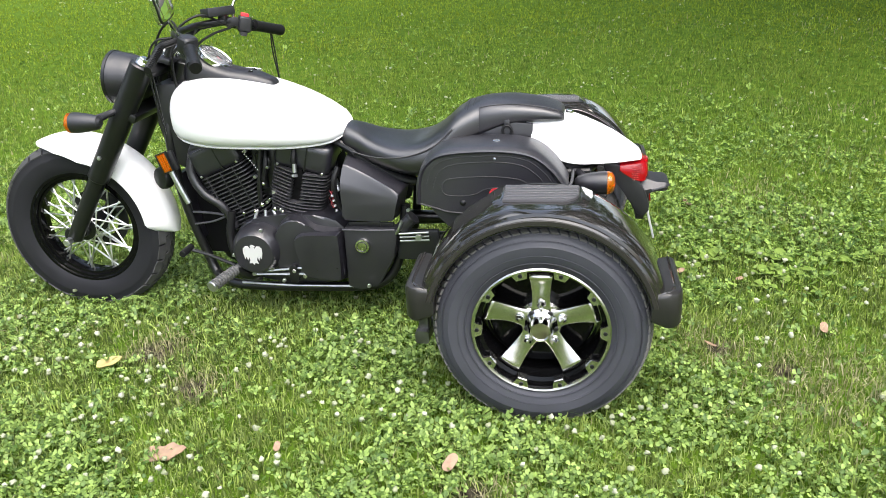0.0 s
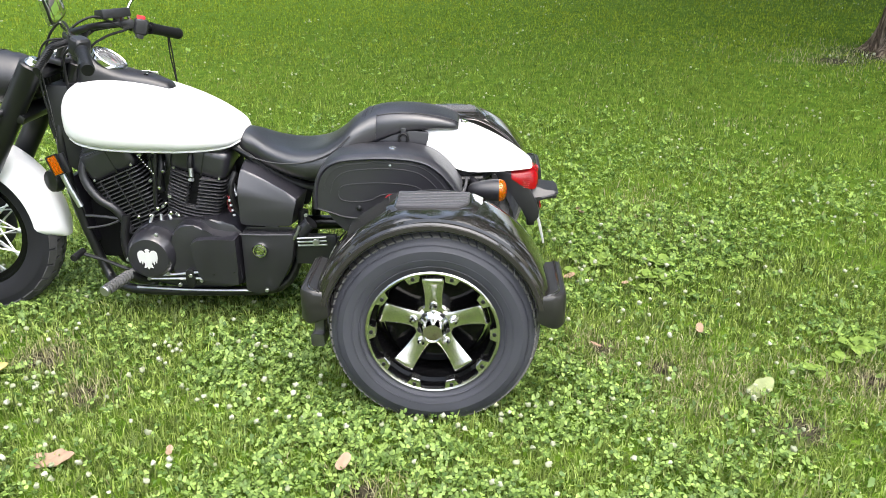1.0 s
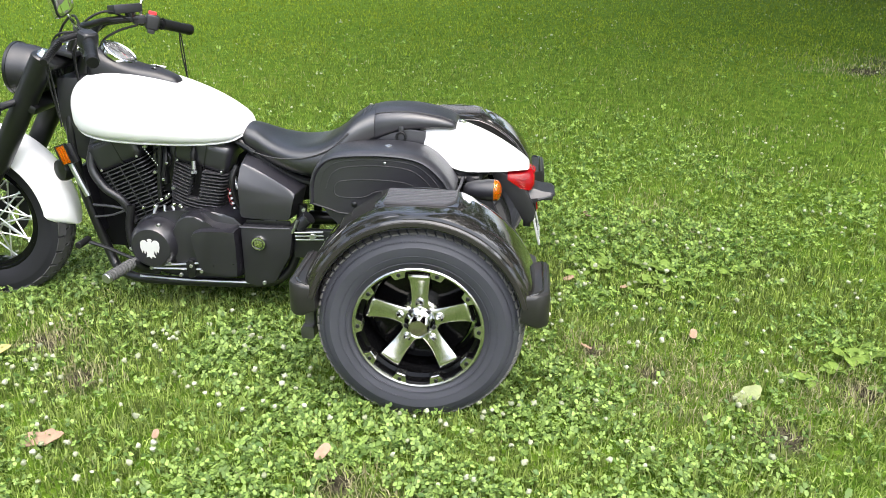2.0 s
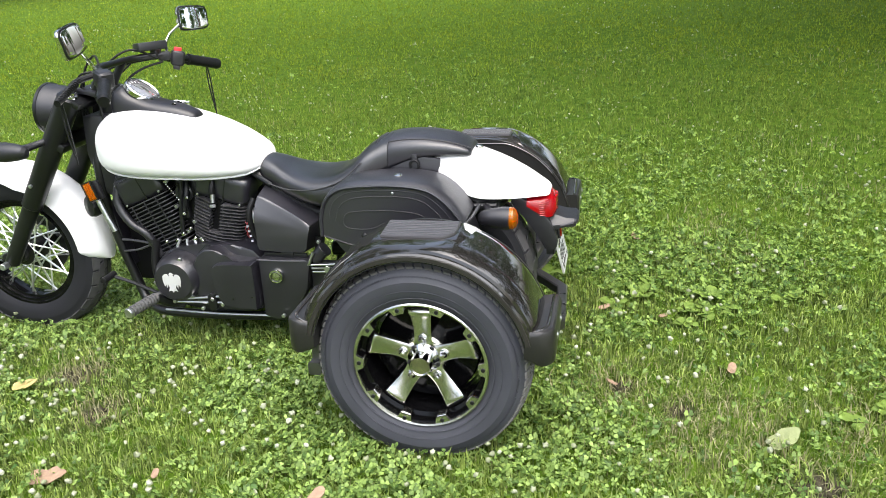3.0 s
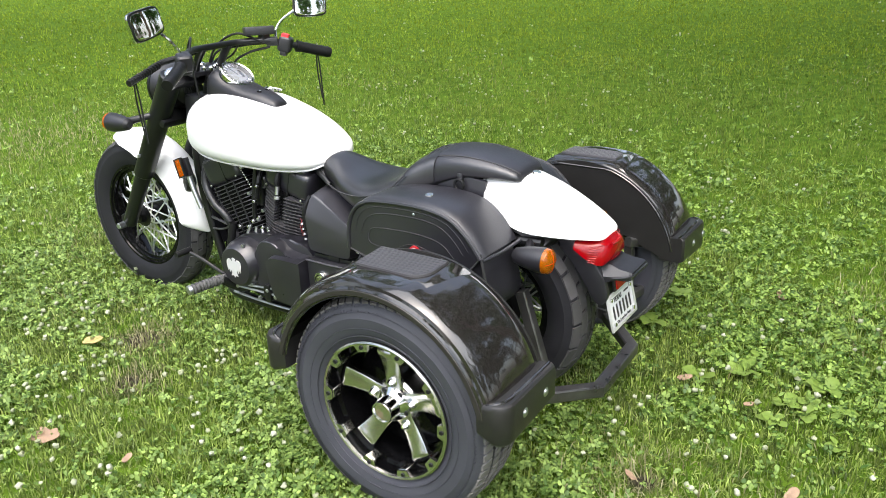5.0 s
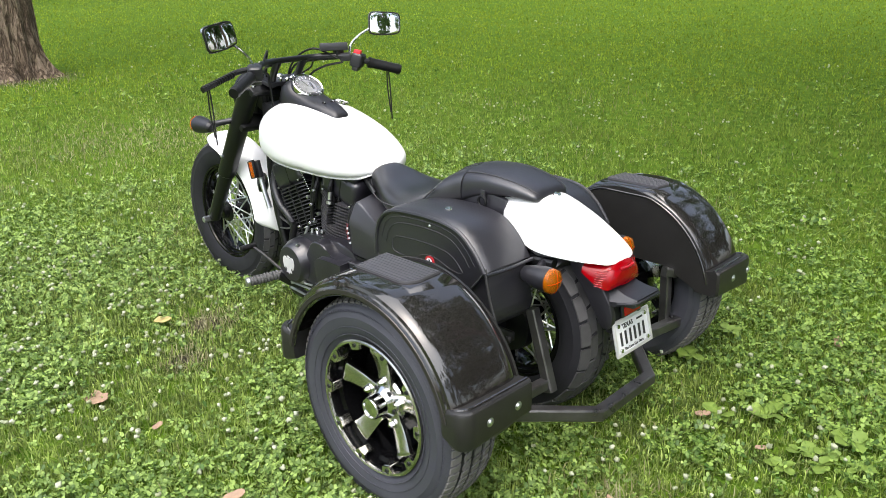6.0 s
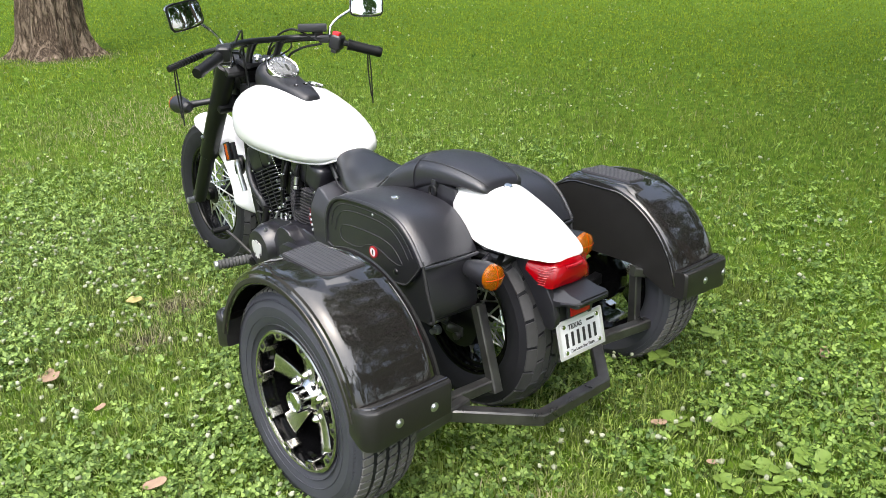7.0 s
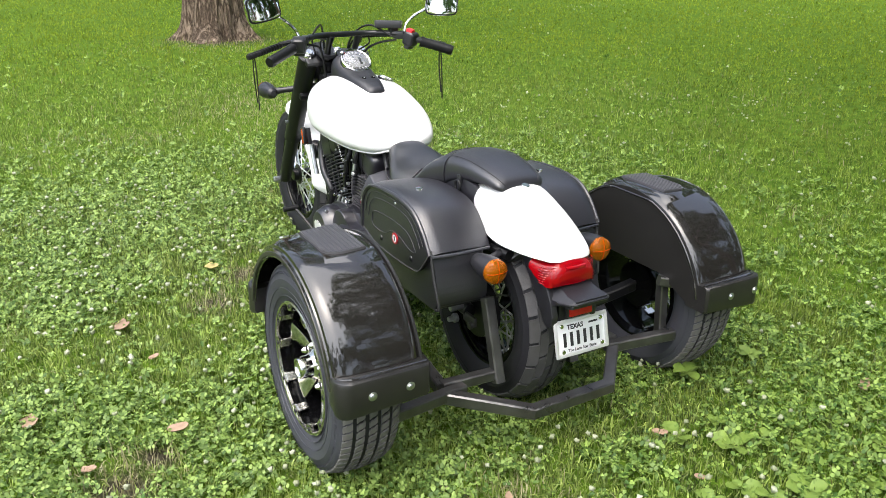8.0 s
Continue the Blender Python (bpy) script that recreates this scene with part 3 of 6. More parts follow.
# headlamp
hl = part("headlamp", moved(lathe([(0.098, -0.005), (0.100, 0.01), (0.096, 0.02), (0.094, 0.06), (0.082, 0.11), (0.055, 0.15), (0.02, 0.168), (0.001, 0.17)], 40), Matrix.Translation((-1.652, 0, 0.914)) @ pose(0, 0, 0, 0, 5, 0) @ pose(0, 0, 0, 0, 0, -90)), MATTE, bike, "black headlamp bucket")
part("lens", moved(lathe([(0.094, 0.0), (0.07, -0.012), (0.03, -0.018), (0.001, -0.019)], 40), Matrix.Translation((-1.652, 0, 0.914)) @ pose(0, 0, 0, 0, 5, 0) @ pose(0, 0, 0, 0, 0, -90)), GLASS, hl)
part("rim", moved(lathe([(0.093, -0.008), (0.102, -0.006), (0.102, 0.006), (0.093, 0.008)], 40, loop=True), Matrix.Translation((-1.652, 0, 0.914)) @ pose(0, 0, 0, 0, 5, 0) @ pose(0, 0, 0, 0, 0, -90)), BLACK, hl)
part("bracket", block((0.05, 0.13, 0.05), (-1.55, 0, 0.86), 0.01), BLACK, hl)


def indicator(at, out, facing, r=0.038):
    """A bullet turn signal: bucket, amber lens, stalk towards y = out."""
    c = Vector(at)
    d = facing
    prof = [(0.012, 0.11), (0.024, 0.10), (r * 0.85, 0.065), (r, 0.02), (r, 0.0)]
    turn = pose(0, 0, 0, 0, 0, -90) if d < 0 else pose(0, 0, 0, 0, 0, 90)
    body = part("turn_signal", moved(lathe(prof, 32), Matrix.Translation(c) @ turn), MATTE, bike, "black turn signal with amber lens")
    arc = [(u, -0.0004 - float(np.interp(abs(u), (0, 0.35, 0.7, 0.95), (0.027, 0.026, 0.022, 0.014)))) for u in np.linspace(-0.92, 0.92, 13)]
    for across in (True, False):
        line = [(u * r, d, 0) if across else (0, d, u * r) for u, d in arc]
        part("lens_rib", moved(tube(line, 0.0014, 6, smooth=False), Matrix.Translation(c) @ turn), AMBER_RIB, body)
    part("reflector", moved(lathe([(0.001, 0.016), (r * 0.45, 0.015), (r * 0.90, 0.0125), (r * 0.90, 0.0175), (0.001, 0.019)], 24), Matrix.Translation(c) @ turn), CHROME, body)
    part("lens", moved(lathe([(r * 0.97, 0.012), (r * 0.99, -0.004), (r * 0.95, -0.014), (r * 0.7, -0.022), (r * 0.35, -0.026), (0.001, -0.027)], 32), Matrix.Translation(c) @ turn), AMBER, body, "amber lens")
    b = c + Vector((-d * 0.065, 0, 0.0))
    part("stalk", tube([b, b + Vector((-d * 0.02, (out - b.y) * 0.45, 0.008)), Vector((b.x - d * 0.055, out, b.z + 0.018))], [0.020, 0.014, 0.013], 12), MATTE, body)
    return body


for s in (-1, 1):
    indicator((-1.70, s * 0.262, 0.800), s * 0.14, -1)
    indicator((0.208, s * 0.203 + 0.008, 0.558), s * 0.06, 1, 0.040)

# ------------------------------------------------ tank
def tank_ring(row, n=40):
    x, w, zt, zm, zb = row[:5]
    out = []
    for k in range(n):
        a = 2 * math.pi * k / n
        c, s = math.cos(a), math.sin(a)
        if s >= 0:
            y, z = w * math.copysign(abs(c) ** 0.80, c), zm + (zt - zm) * s ** 0.90
        else:
            y, z = w * math.copysign(abs(c) ** 0.55, c), zm - (zm - zb) * abs(s) ** 0.62
        out.append((x, y, z))
    return out


TANK = [(-1.400, 0.040, 0.825, 0.795, 0.768), (-1.394, 0.102, 0.862, 0.792, 0.735), (-1.374, 0.158, 0.892, 0.788, 0.702), (-1.328, 0.196, 0.914, 0.782, 0.685), (-1.250, 0.220, 0.924, 0.774, 0.673),
        (-1.150, 0.227, 0.916, 0.766, 0.668), (-1.050, 0.220, 0.893, 0.758, 0.666), (-0.950, 0.208, 0.858, 0.748, 0.665), (-0.860, 0.180, 0.816, 0.738, 0.668), (-0.790, 0.142, 0.772, 0.728, 0.677), (-0.755, 0.092, 0.745, 0.720, 0.694), (-0.738, 0.038, 0.726, 0.714, 0.703)]
tank = part("fuel_tank", skin([tank_ring(r) for r in smooth_path(TANK, 5)]), WHITE, bike, "white teardrop fuel tank", angle=60)
seam = [(x, -w * 0.80, zm - (zm - zb) * 0.86) for x, w, zt, zm, zb in TANK[2:]]
for s in (-1, 1):
    part("seam", tube([(x, s * abs(y), z) for x, y, z in seam], 0.0045, 8), WHITE, tank)
# dial console
def console_ring(row, n=20):
    x, w, zt, zb = row[:4]
    out = []
    for k in range(n):
        c, h = math.cos(math.pi * k / (n - 1)), math.sin(math.pi * k / (n - 1))
        out.append((x, w * math.copysign(abs(c) ** 0.7, c), zb + (zt - zb) * h ** 0.42))
    return out


CONSOLE = [(-1.345, 0.055, 0.955, 0.87), (-1.325, 0.078, 0.995, 0.88), (-1.29, 0.084, 1.003, 0.88), (-1.23, 0.079, 0.966, 0.88), (-1.165, 0.073, 0.943, 0.87), (-1.09, 0.062, 0.928, 0.85), (-1.045, 0.051, 0.912, 0.84), (-1.022, 0.043, 0.902, 0.84), (-1.011, 0.034, 0.893, 0.84), (-1.006, 0.020, 0.884, 0.84)]
console = part("dial_console", skin([console_ring(r) for r in smooth_path(CONSOLE, 4)]), MATTE, tank, "black dial console on the tank", angle=50)
SP = Matrix.Translation((-1.240, 0.006, 0.978)) @ pose(0, 0, 0, 0, 37, 0) @ pose(0, 0, 0, 90, 0, 0) @ Matrix.Scale(0.93, 4)
part("speedometer_rim", moved(lathe([(0.062, -0.035), (0.068, -0.03), (0.074, 0.0), (0.073, 0.010), (0.069, 0.013), (0.064, 0.009), (0.062, 0.001)], 44, loop=True), SP), CHROME, tank, "chrome speedometer rim")
part("speedometer_dial", moved(lathe([(0.065, -0.03), (0.065, 0.001), (0.030, 0.0015), (0.001, 0.002)], 40), SP), DIAL, tank, "pale speedometer dial with dark ring")
glass = part("dial_glass", moved(lathe([(0.0635, 0.0065), (0.0635, 0.0085), (0.040, 0.0105), (0.001, 0.0115), (0.001, 0.0095), (0.040, 0.0085)], 40, loop=True), SP), GLASS, tank, "clear domed dial glass")
glass.visible_shadow = False
part("dial_pod", moved(lathe([(0.060, -0.09), (0.072, -0.05), (0.0725, -0.004), (0.062, -0.003)], 40, loop=True), SP), MATTE, tank)
part("dial_ring", moved(lathe([(0.0645, 0.0010), (0.0645, 0.0030), (0.043, 0.0034), (0.043, 0.0012)], 40, loop=True), SP), DIALRING, tank)
ticks = [block((0.0022, 0.001, 0.011), (0, 0, 0.053), 0, m=SP @ Matrix.Translation((0, 0.0038, 0)) @ pose(0, 0, 0, 0, a, 0)) for a in range(-130, 131, 20)]
part("speedometer_ticks", joined(*ticks), PLATE, tank)
ticks = []
ticks.append(block((0.003, 0.001, 0.045), (0, 0, 0.018), 0, m=SP @ Matrix.Translation((0, 0.0045, 0)) @ pose(0, 0, 0, 0, -70, 0)))
ticks.append(block((0.042, 0.001, 0.012), (0, 0, -0.022), 0, m=SP @ Matrix.Translation((0, 0.0032, 0))))
part("speedometer_ticks", joined(*ticks), INK, tank)
part("filler_cap", moved(lathe([(0.034, -0.01), (0.036, 0.006), (0.03, 0.014), (0.001, 0.017)], 28), Matrix.Translation((-1.160, 0.108, 0.902)) @ pose(0, 0, 0, 90 - 22, 0, 0)), CHROME, tank, "chrome filler cap")
part("filler_flap", moved(block((0.052, 0.030, 0.007), bevel=0.003), pose(-1.135, 0.112, 0.915, -14, 12, 25)), CHROME, tank, "chrome filler cap flap")
for y in (-0.022, 0.022):
    part("warning_lamp", joined(dome((-1.098, y, 0.9295), (0.22, 0, 0.97), 0.0095, 0.003, 14, 3), block((0.012, 0.010, 0.004), (-1.098, y, 0.9315), 0.001)), RIMBLACK, tank, "small dark warning lamp")
    part("lamp_glint", dome((-1.094, y, 0.9325), (0.22, 0, 0.97), 0.0035, 0.002, 8, 2), PLATE, tank)

# ------------------------------------------------ handlebars
HB = [(-1.14, -0.415, 1.024), (-1.20, -0.285, 1.062), (-1.265, -0.20, 1.085), (-1.33, -0.11, 1.085), (-1.335, 0, 1.085), (-1.33, 0.11, 1.085), (-1.265, 0.20, 1.085), (-1.20, 0.285, 1.062), (-1.14, 0.415, 1.024)]
bars = part("handlebar", tube(HB, 0.0128, 12), BLACK, bike, "black swept handlebar")
for s in (-1, 1):
    part("riser", tube([(-1.405, s * 0.062, 0.975), (-1.375, s * 0.066, 1.03), (-1.336, s * 0.066, 1.085)], [0.018, 0.015, 0.018], 12), BLACK, bars)
    a, b = Vector((-1.118, s * 0.425, 1.016)), Vector((-1.188, s * 0.300, 1.055))
    rings = [a.lerp(b, k / 10) for k in range(11)]
    part("grip", tube(rings, [0.020, 0.0235] + [0.0210, 0.0222] * 4 + [0.024], 14, smooth=False), GRIP, bars)
    part("switch_housing", moved(joined(block((0.056, 0.060, 0.064), bevel=0.018, segs=3), block((0.028, 0.046, 0.02), (0.0, 0.0, -0.036), 0.006)), pose(-1.212, s * 0.262, 1.066, 0, 15, s * 30)), MATTE, bars)
    part("lever_perch", moved(block((0.05, 0.035, 0.035), bevel=0.009), pose(-1.250, s * 0.225, 1.080, 0, 0, s * 40)), MATTE, bars)
    for k in range(12):      # braided wrap round the lever
        u = k / 11
        part("wrap", cylinder((-1.294 + 0.026 * u, s * (0.315 + 0.14 * u), 1.058 - 0.034 * u), (-1.288 + 0.026 * u, s * (0.322 + 0.14 * u), 1.0565 - 0.034 * u), 0.0135, segs=10), GRIP, bars)
    part("lever", tube([(-1.262, s * 0.235, 1.078), (-1.30, s * 0.30, 1.062), (-1.27, s * 0.42, 1.032), (-1.262, s * 0.47, 1.020)], [0.011, 0.0115, 0.0105, 0.012], 10), GRIP, bars)
    # leather lace hanging from the lever end
    for k in (0, 1):
        yy = s * (0.445 if s < 0 else 0.375) + 0.006 * k
        xx = -1.268 if s < 0 else -1.15
        part("lace", tube([(xx, yy, 1.028), (xx + 0.006 * k, yy + 0.004 * k, 0.94), (xx + 0.012, yy + 0.004, 0.83 - 0.03 * k)], 0.0030, 6), GRIP, bars, "thin black hanging lace")
    aim = pose(-1.205, s * 0.412, 1.214 - 0.005 * (s > 0), -8, -9 if s < 0 else 3, 98 if s < 0 else 63) @ Matrix.Diagonal((0.87, 0.6, 0.97, 1))
    mm = part("mirror", moved(slab(rounded([(-0.072, -0.045), (0.0, -0.05), (0.078, -0.042), (0.085, 0.0), (0.078, 0.046), (0.0, 0.052), (-0.070, 0.048), (-0.078, 0.0)], 3), -0.014, 0.010, 0.004, inset=-0.0), aim), BLACK, bike, "black rectangular mirror on chrome stem")
    part("mirror_shell", moved(slab(rounded([(-0.073, -0.046), (0.0, -0.051), (0.079, -0.043), (0.086, 0.0), (0.079, 0.047), (0.0, 0.053), (-0.071, 0.049), (-0.079, 0.0)], 3), -0.006, 0.016, 0.006), aim), CHROME, mm, "chrome mirror back")
    part("glass", moved(slab(rounded([(-0.066, -0.040), (0.0, -0.044), (0.072, -0.037), (0.079, 0.0), (0.072, 0.041), (0.0, 0.046), (-0.064, 0.043), (-0.072, 0.0)], 3), -0.0165, -0.012, 0.001), aim), MIRROR, mm)
    part("stem", tube([(-1.245, s * 0.245, 1.09), (-1.255, s * 0.262, 1.125), (-1.250, s * 0.30, 1.160), (-1.228, s * 0.36, 1.195)], 0.006, 8), CHROME, mm)
part("red_switch", moved(block((0.03, 0.03, 0.022), bevel=0.004), pose(-1.205, 0.258, 1.098, 0, 15, 30)), SWITCH, bars, "red engine switch")
part("reservoir_neck", block((0.03, 0.04, 0.04), (-1.272, 0.205, 1.10), 0.006), MATTE, bars)
part("fluid_reservoir", moved(block((0.062, 0.120, 0.034), bevel=0.006), pose(-1.285, 0.190, 1.124, 0, -6, -35)), MATTE, bars, "black brake fluid reservoir")
for y0, bow in ((-0.2, 0.04), (0.19, 0.03), (0.21, -0.02)):
    part("cable", tube([(-1.26, y0, 1.075), (-1.33, y0 * 0.6, 1.09 + bow), (-1.42, y0 * 0.35, 1.05 + bow * 0.3), (-1.455, y0 * 0.25, 0.93), (-1.42, y0 * 0.2, 0.78)], 0.0045, 8), GRIP, bars)
for s in (-1, 1):
    part("cable", tube([(-1.25, s * 0.21, 1.06), (-1.31, s * 0.14, 1.04), (-1.36, s * 0.10, 0.99), (-1.37, s * 0.08, 0.85)], 0.005, 8), GRIP, bars)
clamp = part("bar_clamp", moved(block((0.085, 0.19, 0.022), bevel=0.009), pose(-1.415, 0.0, 0.990, 0, 12, 0)), MATTE, bars, "black top yoke plate")
for x, y, r in ((-1.40, -0.062, 0.016), (-1.40, 0.062, 0.016), (-1.385, -0.028, 0.011), (-1.385, 0.030, 0.011), (-1.43, 0.0, 0.020), (-1.375, 0.0, 0.012)):
    part("yoke_bolt", joined(bolt((x, y, 0.998 - (x + 1.415) * 0.2), (0.2, 0, 1), r, 0.012, 12), dome((x + 0.002, y, 1.010 - (x + 1.415) * 0.2), (0.2, 0, 1), r * 0.8, 0.006, 12, 3)), CHROME, bars, "bright yoke bolt")
part("ignition_lock", cylinder((-1.36, 0.045, 0.955), (-1.335, 0.048, 0.985), 0.020, segs=18), STEEL, bars)
for k, (y, w) in enumerate(((-0.10, 0.004), (-0.07, 0.005), (0.075, 0.005), (0.11, 0.004))):
    part("cable", tube([(-1.33, y, 1.07), (-1.40, y * 1.3, 1.06 - 0.01 * k), (-1.46, y * 0.9, 0.97), (-1.45, y * 0.6, 0.82), (-1.42, y * 0.5, 0.66)], w, 8), GRIP, bars)

# ------------------------------------------------ frame and engine
for s in (-1, 1):
    y = s * 0.075
    part("downtube", tube([(-1.42, s * 0.03, 0.88), (-1.435, y, 0.70), (-1.42, y, 0.45), (-1.345, y, 0.17), (-1.29, s * 0.12, 0.125)], 0.019, 12), BLACK, bike)
    part("lower_rail", tube([(-1.29, s * 0.12, 0.125), (-1.15, s * 0.175, 0.125), (-0.78, s * 0.18, 0.13), (-0.62, s * 0.17, 0.15), (-0.55, s * 0.15, 0.25), (-0.52, s * 0.13, 0.45)], 0.018, 12), BLACK, bike)
    part("seat_rail", tube([(-0.80, s * 0.06, 0.69), (-0.66, s * 0.08, 0.60), (-0.50, s * 0.09, 0.53), (-0.3, s * 0.10, 0.55), (0.15, s * 0.10, 0.57)], 0.017, 10), BLACK, bike)
    part("swingarm", tube([(-0.56, s * 0.11, 0.31), (-0.36, s * 0.115, 0.31), (RX, s * 0.12, RZ)], [0.03, 0.026, 0.024], 12), BLACK, bike)
    part("shock_absorber", cylinder((-0.10, s * 0.135, 0.34), (0.02, s * 0.135, 0.62), 0.022), CHROME, bike)
part("backbone", tube([(-1.42, 0, 0.88), (-1.2, 0, 0.80), (-0.8, 0, 0.70)], 0.03, 12), BLACK, bike)
rad = part("radiator", block((0.030, 0.20, 0.28), bevel=0.008, m=pose(-1.405, 0.02, 0.41, 0, -10, 0)), ENGINE, bike, "black radiator between the downtubes")
part("head_shroud", slab([(-1.46, 0.90), (-1.36, 0.90), (-1.33, 0.70), (-1.36, 0.56), (-1.44, 0.60), (-1.47, 0.75)], -0.085, 0.085, 0.012), MATTE, bike, "black frame neck cover")
horn = part("horn", moved(lathe([(0.02, 0.03), (0.042, 0.02), (0.045, 0.0), (0.04, -0.015), (0.001, -0.02)], 28), pose(-1.47, -0.115, 0.545, 0, 0, -30)), BLACK, bike)
for q in (-1, 1):
    RF = pose(-1.412, q * 0.19, 0.628, 0, -20, q * 8)
    lens = part("side_reflector", moved(block((0.040, 0.010, 0.070), bevel=0.004), RF), AMBER, bike, "orange side reflector")
    part("reflector_frame", joined(*[moved(block(size, at, 0.002), RF) for size, at in (((0.0045, 0.014, 0.078), (-0.0222, 0, 0)), ((0.0045, 0.014, 0.078), (0.0222, 0, 0)), ((0.040, 0.014, 0.0045), (0, 0, 0.0368)), ((0.040, 0.014, 0.0045), (0, 0, -0.0368)))]), BLACK, lens, "black reflector frame")
    for k in range(3):
        part("lens_rib", moved(block((0.0022, 0.0122, 0.064), (-0.0105 + 0.0105 * k, 0, 0), 0.0008), RF), AMBER_RIB, lens)
for s in (-1, 1):
    part("reflector_bracket", slab([(-1.425, 0.660), (-1.385, 0.672), (-1.365, 0.600), (-1.400, 0.590)], s * 0.165, s * 0.182, 0.004), MATTE, bike)
part("heat_guard", tube([(-1.415, -0.15, 0.585), (-1.39, -0.152, 0.52), (-1.365, -0.15, 0.455)], 0.0115, 10), STEEL, bike, "bright metal hose sleeve")


def fin_plate(wx, wy, z, th, m, corner=0.035, bow=0.0, notch=0.0):
    """A thin cooling fin with rounded corners; its outer edge may bow outwards and leave a notch for the plug."""
    pts = []
    for sx, sy, a0 in ((1, 1, 0), (-1, 1, 90), (-1, -1, 180), (1, -1, 270)):
        for k in range(4):
            a = radians(a0 + 30 * k)
            pts.append((sx * (wx / 2 - corner) + corner * math.cos(a), sy * (wy / 2 - corner) + corner * math.sin(a)))
    half = wx / 2 - corner
    front = [(half * u, -wy / 2 - bow * (1 - u * u)) for u in (-0.75, -0.5, -0.25, 0.25, 0.5, 0.75)] if bow else []
    if notch:
        mid = [(-notch, -wy / 2 - bow), (-notch, -wy / 2 + 0.025), (notch, -wy / 2 + 0.025), (notch, -wy / 2 - bow)]
        front = [p for p in front if p[0] < -notch] + mid + [p for p in front if p[0] > notch]
    pts = pts[:12] + front + pts[12:]
    bm = skin([[(x, y, z - th / 2) for x, y in pts], [(x, y, z + th / 2) for x, y in pts]])
    return moved(bm, m)


def jug(name, base, top, wx, wy, fins, bow=0.0, notch=0.0, stays=()):
    """A finned cylinder with its head and rocker cover, along base to top; stays run across the fins."""
    b, t = Vector(base), Vector(top)
    d = (t - b).normalized()
    m = Matrix.Translation(b) @ pose(0, 0, 0, 0, math.degrees(math.atan2(d.x, d.z)), 0)
    L = (t - b).length
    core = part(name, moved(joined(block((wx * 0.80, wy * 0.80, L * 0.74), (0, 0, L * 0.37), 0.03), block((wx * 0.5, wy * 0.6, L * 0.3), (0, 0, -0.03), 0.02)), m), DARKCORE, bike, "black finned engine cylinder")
    for i in range(fins):
        u = i / (fins - 1)
        k = 0.88 + 0.12 * min(1, u * 1.8)
        part("cooling_fin", fin_plate(wx * k, wy * k, L * (0.08 + 0.575 * u), 0.0034, m, bow=bow, notch=notch if u > 0.45 else 0.0), FIN, core)
    for sx in stays:
        part("fin_stay", moved(block((0.0042, 0.005, L * 0.56), (sx * wx, -wy * 0.497, L * 0.37), 0.001), m), ENGINE, core)
    cover = joined(block((wx * 1.02, wy * 1.0, L * 0.30), (0, 0, L * 0.815), 0.034, segs=4), block((wx * 0.80, wy * 0.92, L * 0.12), (0, 0, L * 0.955), 0.028, segs=4))
    lid = part("rocker_cover", moved(cover, m), ENGINE, core, "smooth black rocker cover")
    part("cover_seam", moved(block((0.006, wy * 1.012, L * 0.295), (wx * 0.08, 0, L * 0.815), 0.002), m), BLACK, lid)
    part("cover_edge", moved(block((wx * 0.55, 0.004, 0.005), (-wx * 0.05, -wy * 0.502, L * 0.925), 0.0015), m), FIN, lid)
    for sx in (-1, 1):
        part("head_bolt", moved(bolt((sx * wx * 0.40, -wy * 0.485, L * 0.69), (0, -1, 0), 0.005, 0.006), m), STEEL, lid)
    return core


jug("cylinder_front", (-1.120, -0.03, 0.335), (-1.275, -0.03, 0.700), 0.200, 0.22, 16, stays=(-0.32, -0.02, 0.26))
jug("cylinder_rear", (-0.975, -0.03, 0.335), (-0.885, -0.03, 0.700), 0.215, 0.205, 17, bow=0.020, notch=0.020)
part("engine_core", slab([(-1.40, 0.20), (-1.39, 0.55), (-1.30, 0.64), (-0.80, 0.64), (-0.76, 0.30), (-0.80, 0.18)], -0.03, 0.10, 0.02), DARKCORE, bike, "inner parts of the engine, darkened for shade")
part("throttle_body", cylinder((-1.075, -0.10, 0.60), (-1.065, 0.05, 0.60), 0.038), ENGINE, bike)
for q in ((-1.11, 0.66), (-1.06, 0.67), (-1.085, 0.56), (-1.02, 0.50), (-1.05, 0.46), (-1.00, 0.43)):
    part("engine_bolt", bolt((q[0], -0.135, q[1]), (0, -1, 0), 0.007, 0.015), STEEL, bike)
part("push_rod_tube", tube([(-1.06, -0.12, 0.66), (-1.075, -0.13, 0.55), (-1.085, -0.13, 0.44)], 0.009, 10), BLACK, bike)
part("crankcase", joined(slab(rounded([(-1.19, 0.22), (-1.17, 0.36), (-1.06, 0.41), (-0.92, 0.42), (-0.78, 0.40), (-0.72, 0.30), (-0.72, 0.18), (-0.85, 0.145), (-1.08, 0.15)], 3), -0.175, 0.16, 0.015)), ENGINE, bike, "black engine crankcase")
alt = part("generator_cover", moved(lathe([(0.098, 0.06), (0.100, 0.03), (0.096, 0.005), (0.088, -0.008), (0.082, -0.024), (0.074, -0.033), (0.001, -0.038)], 48), Matrix.Translation((-1.086, -0.225, 0.293))), ENGINE, bike, "round black generator cover")
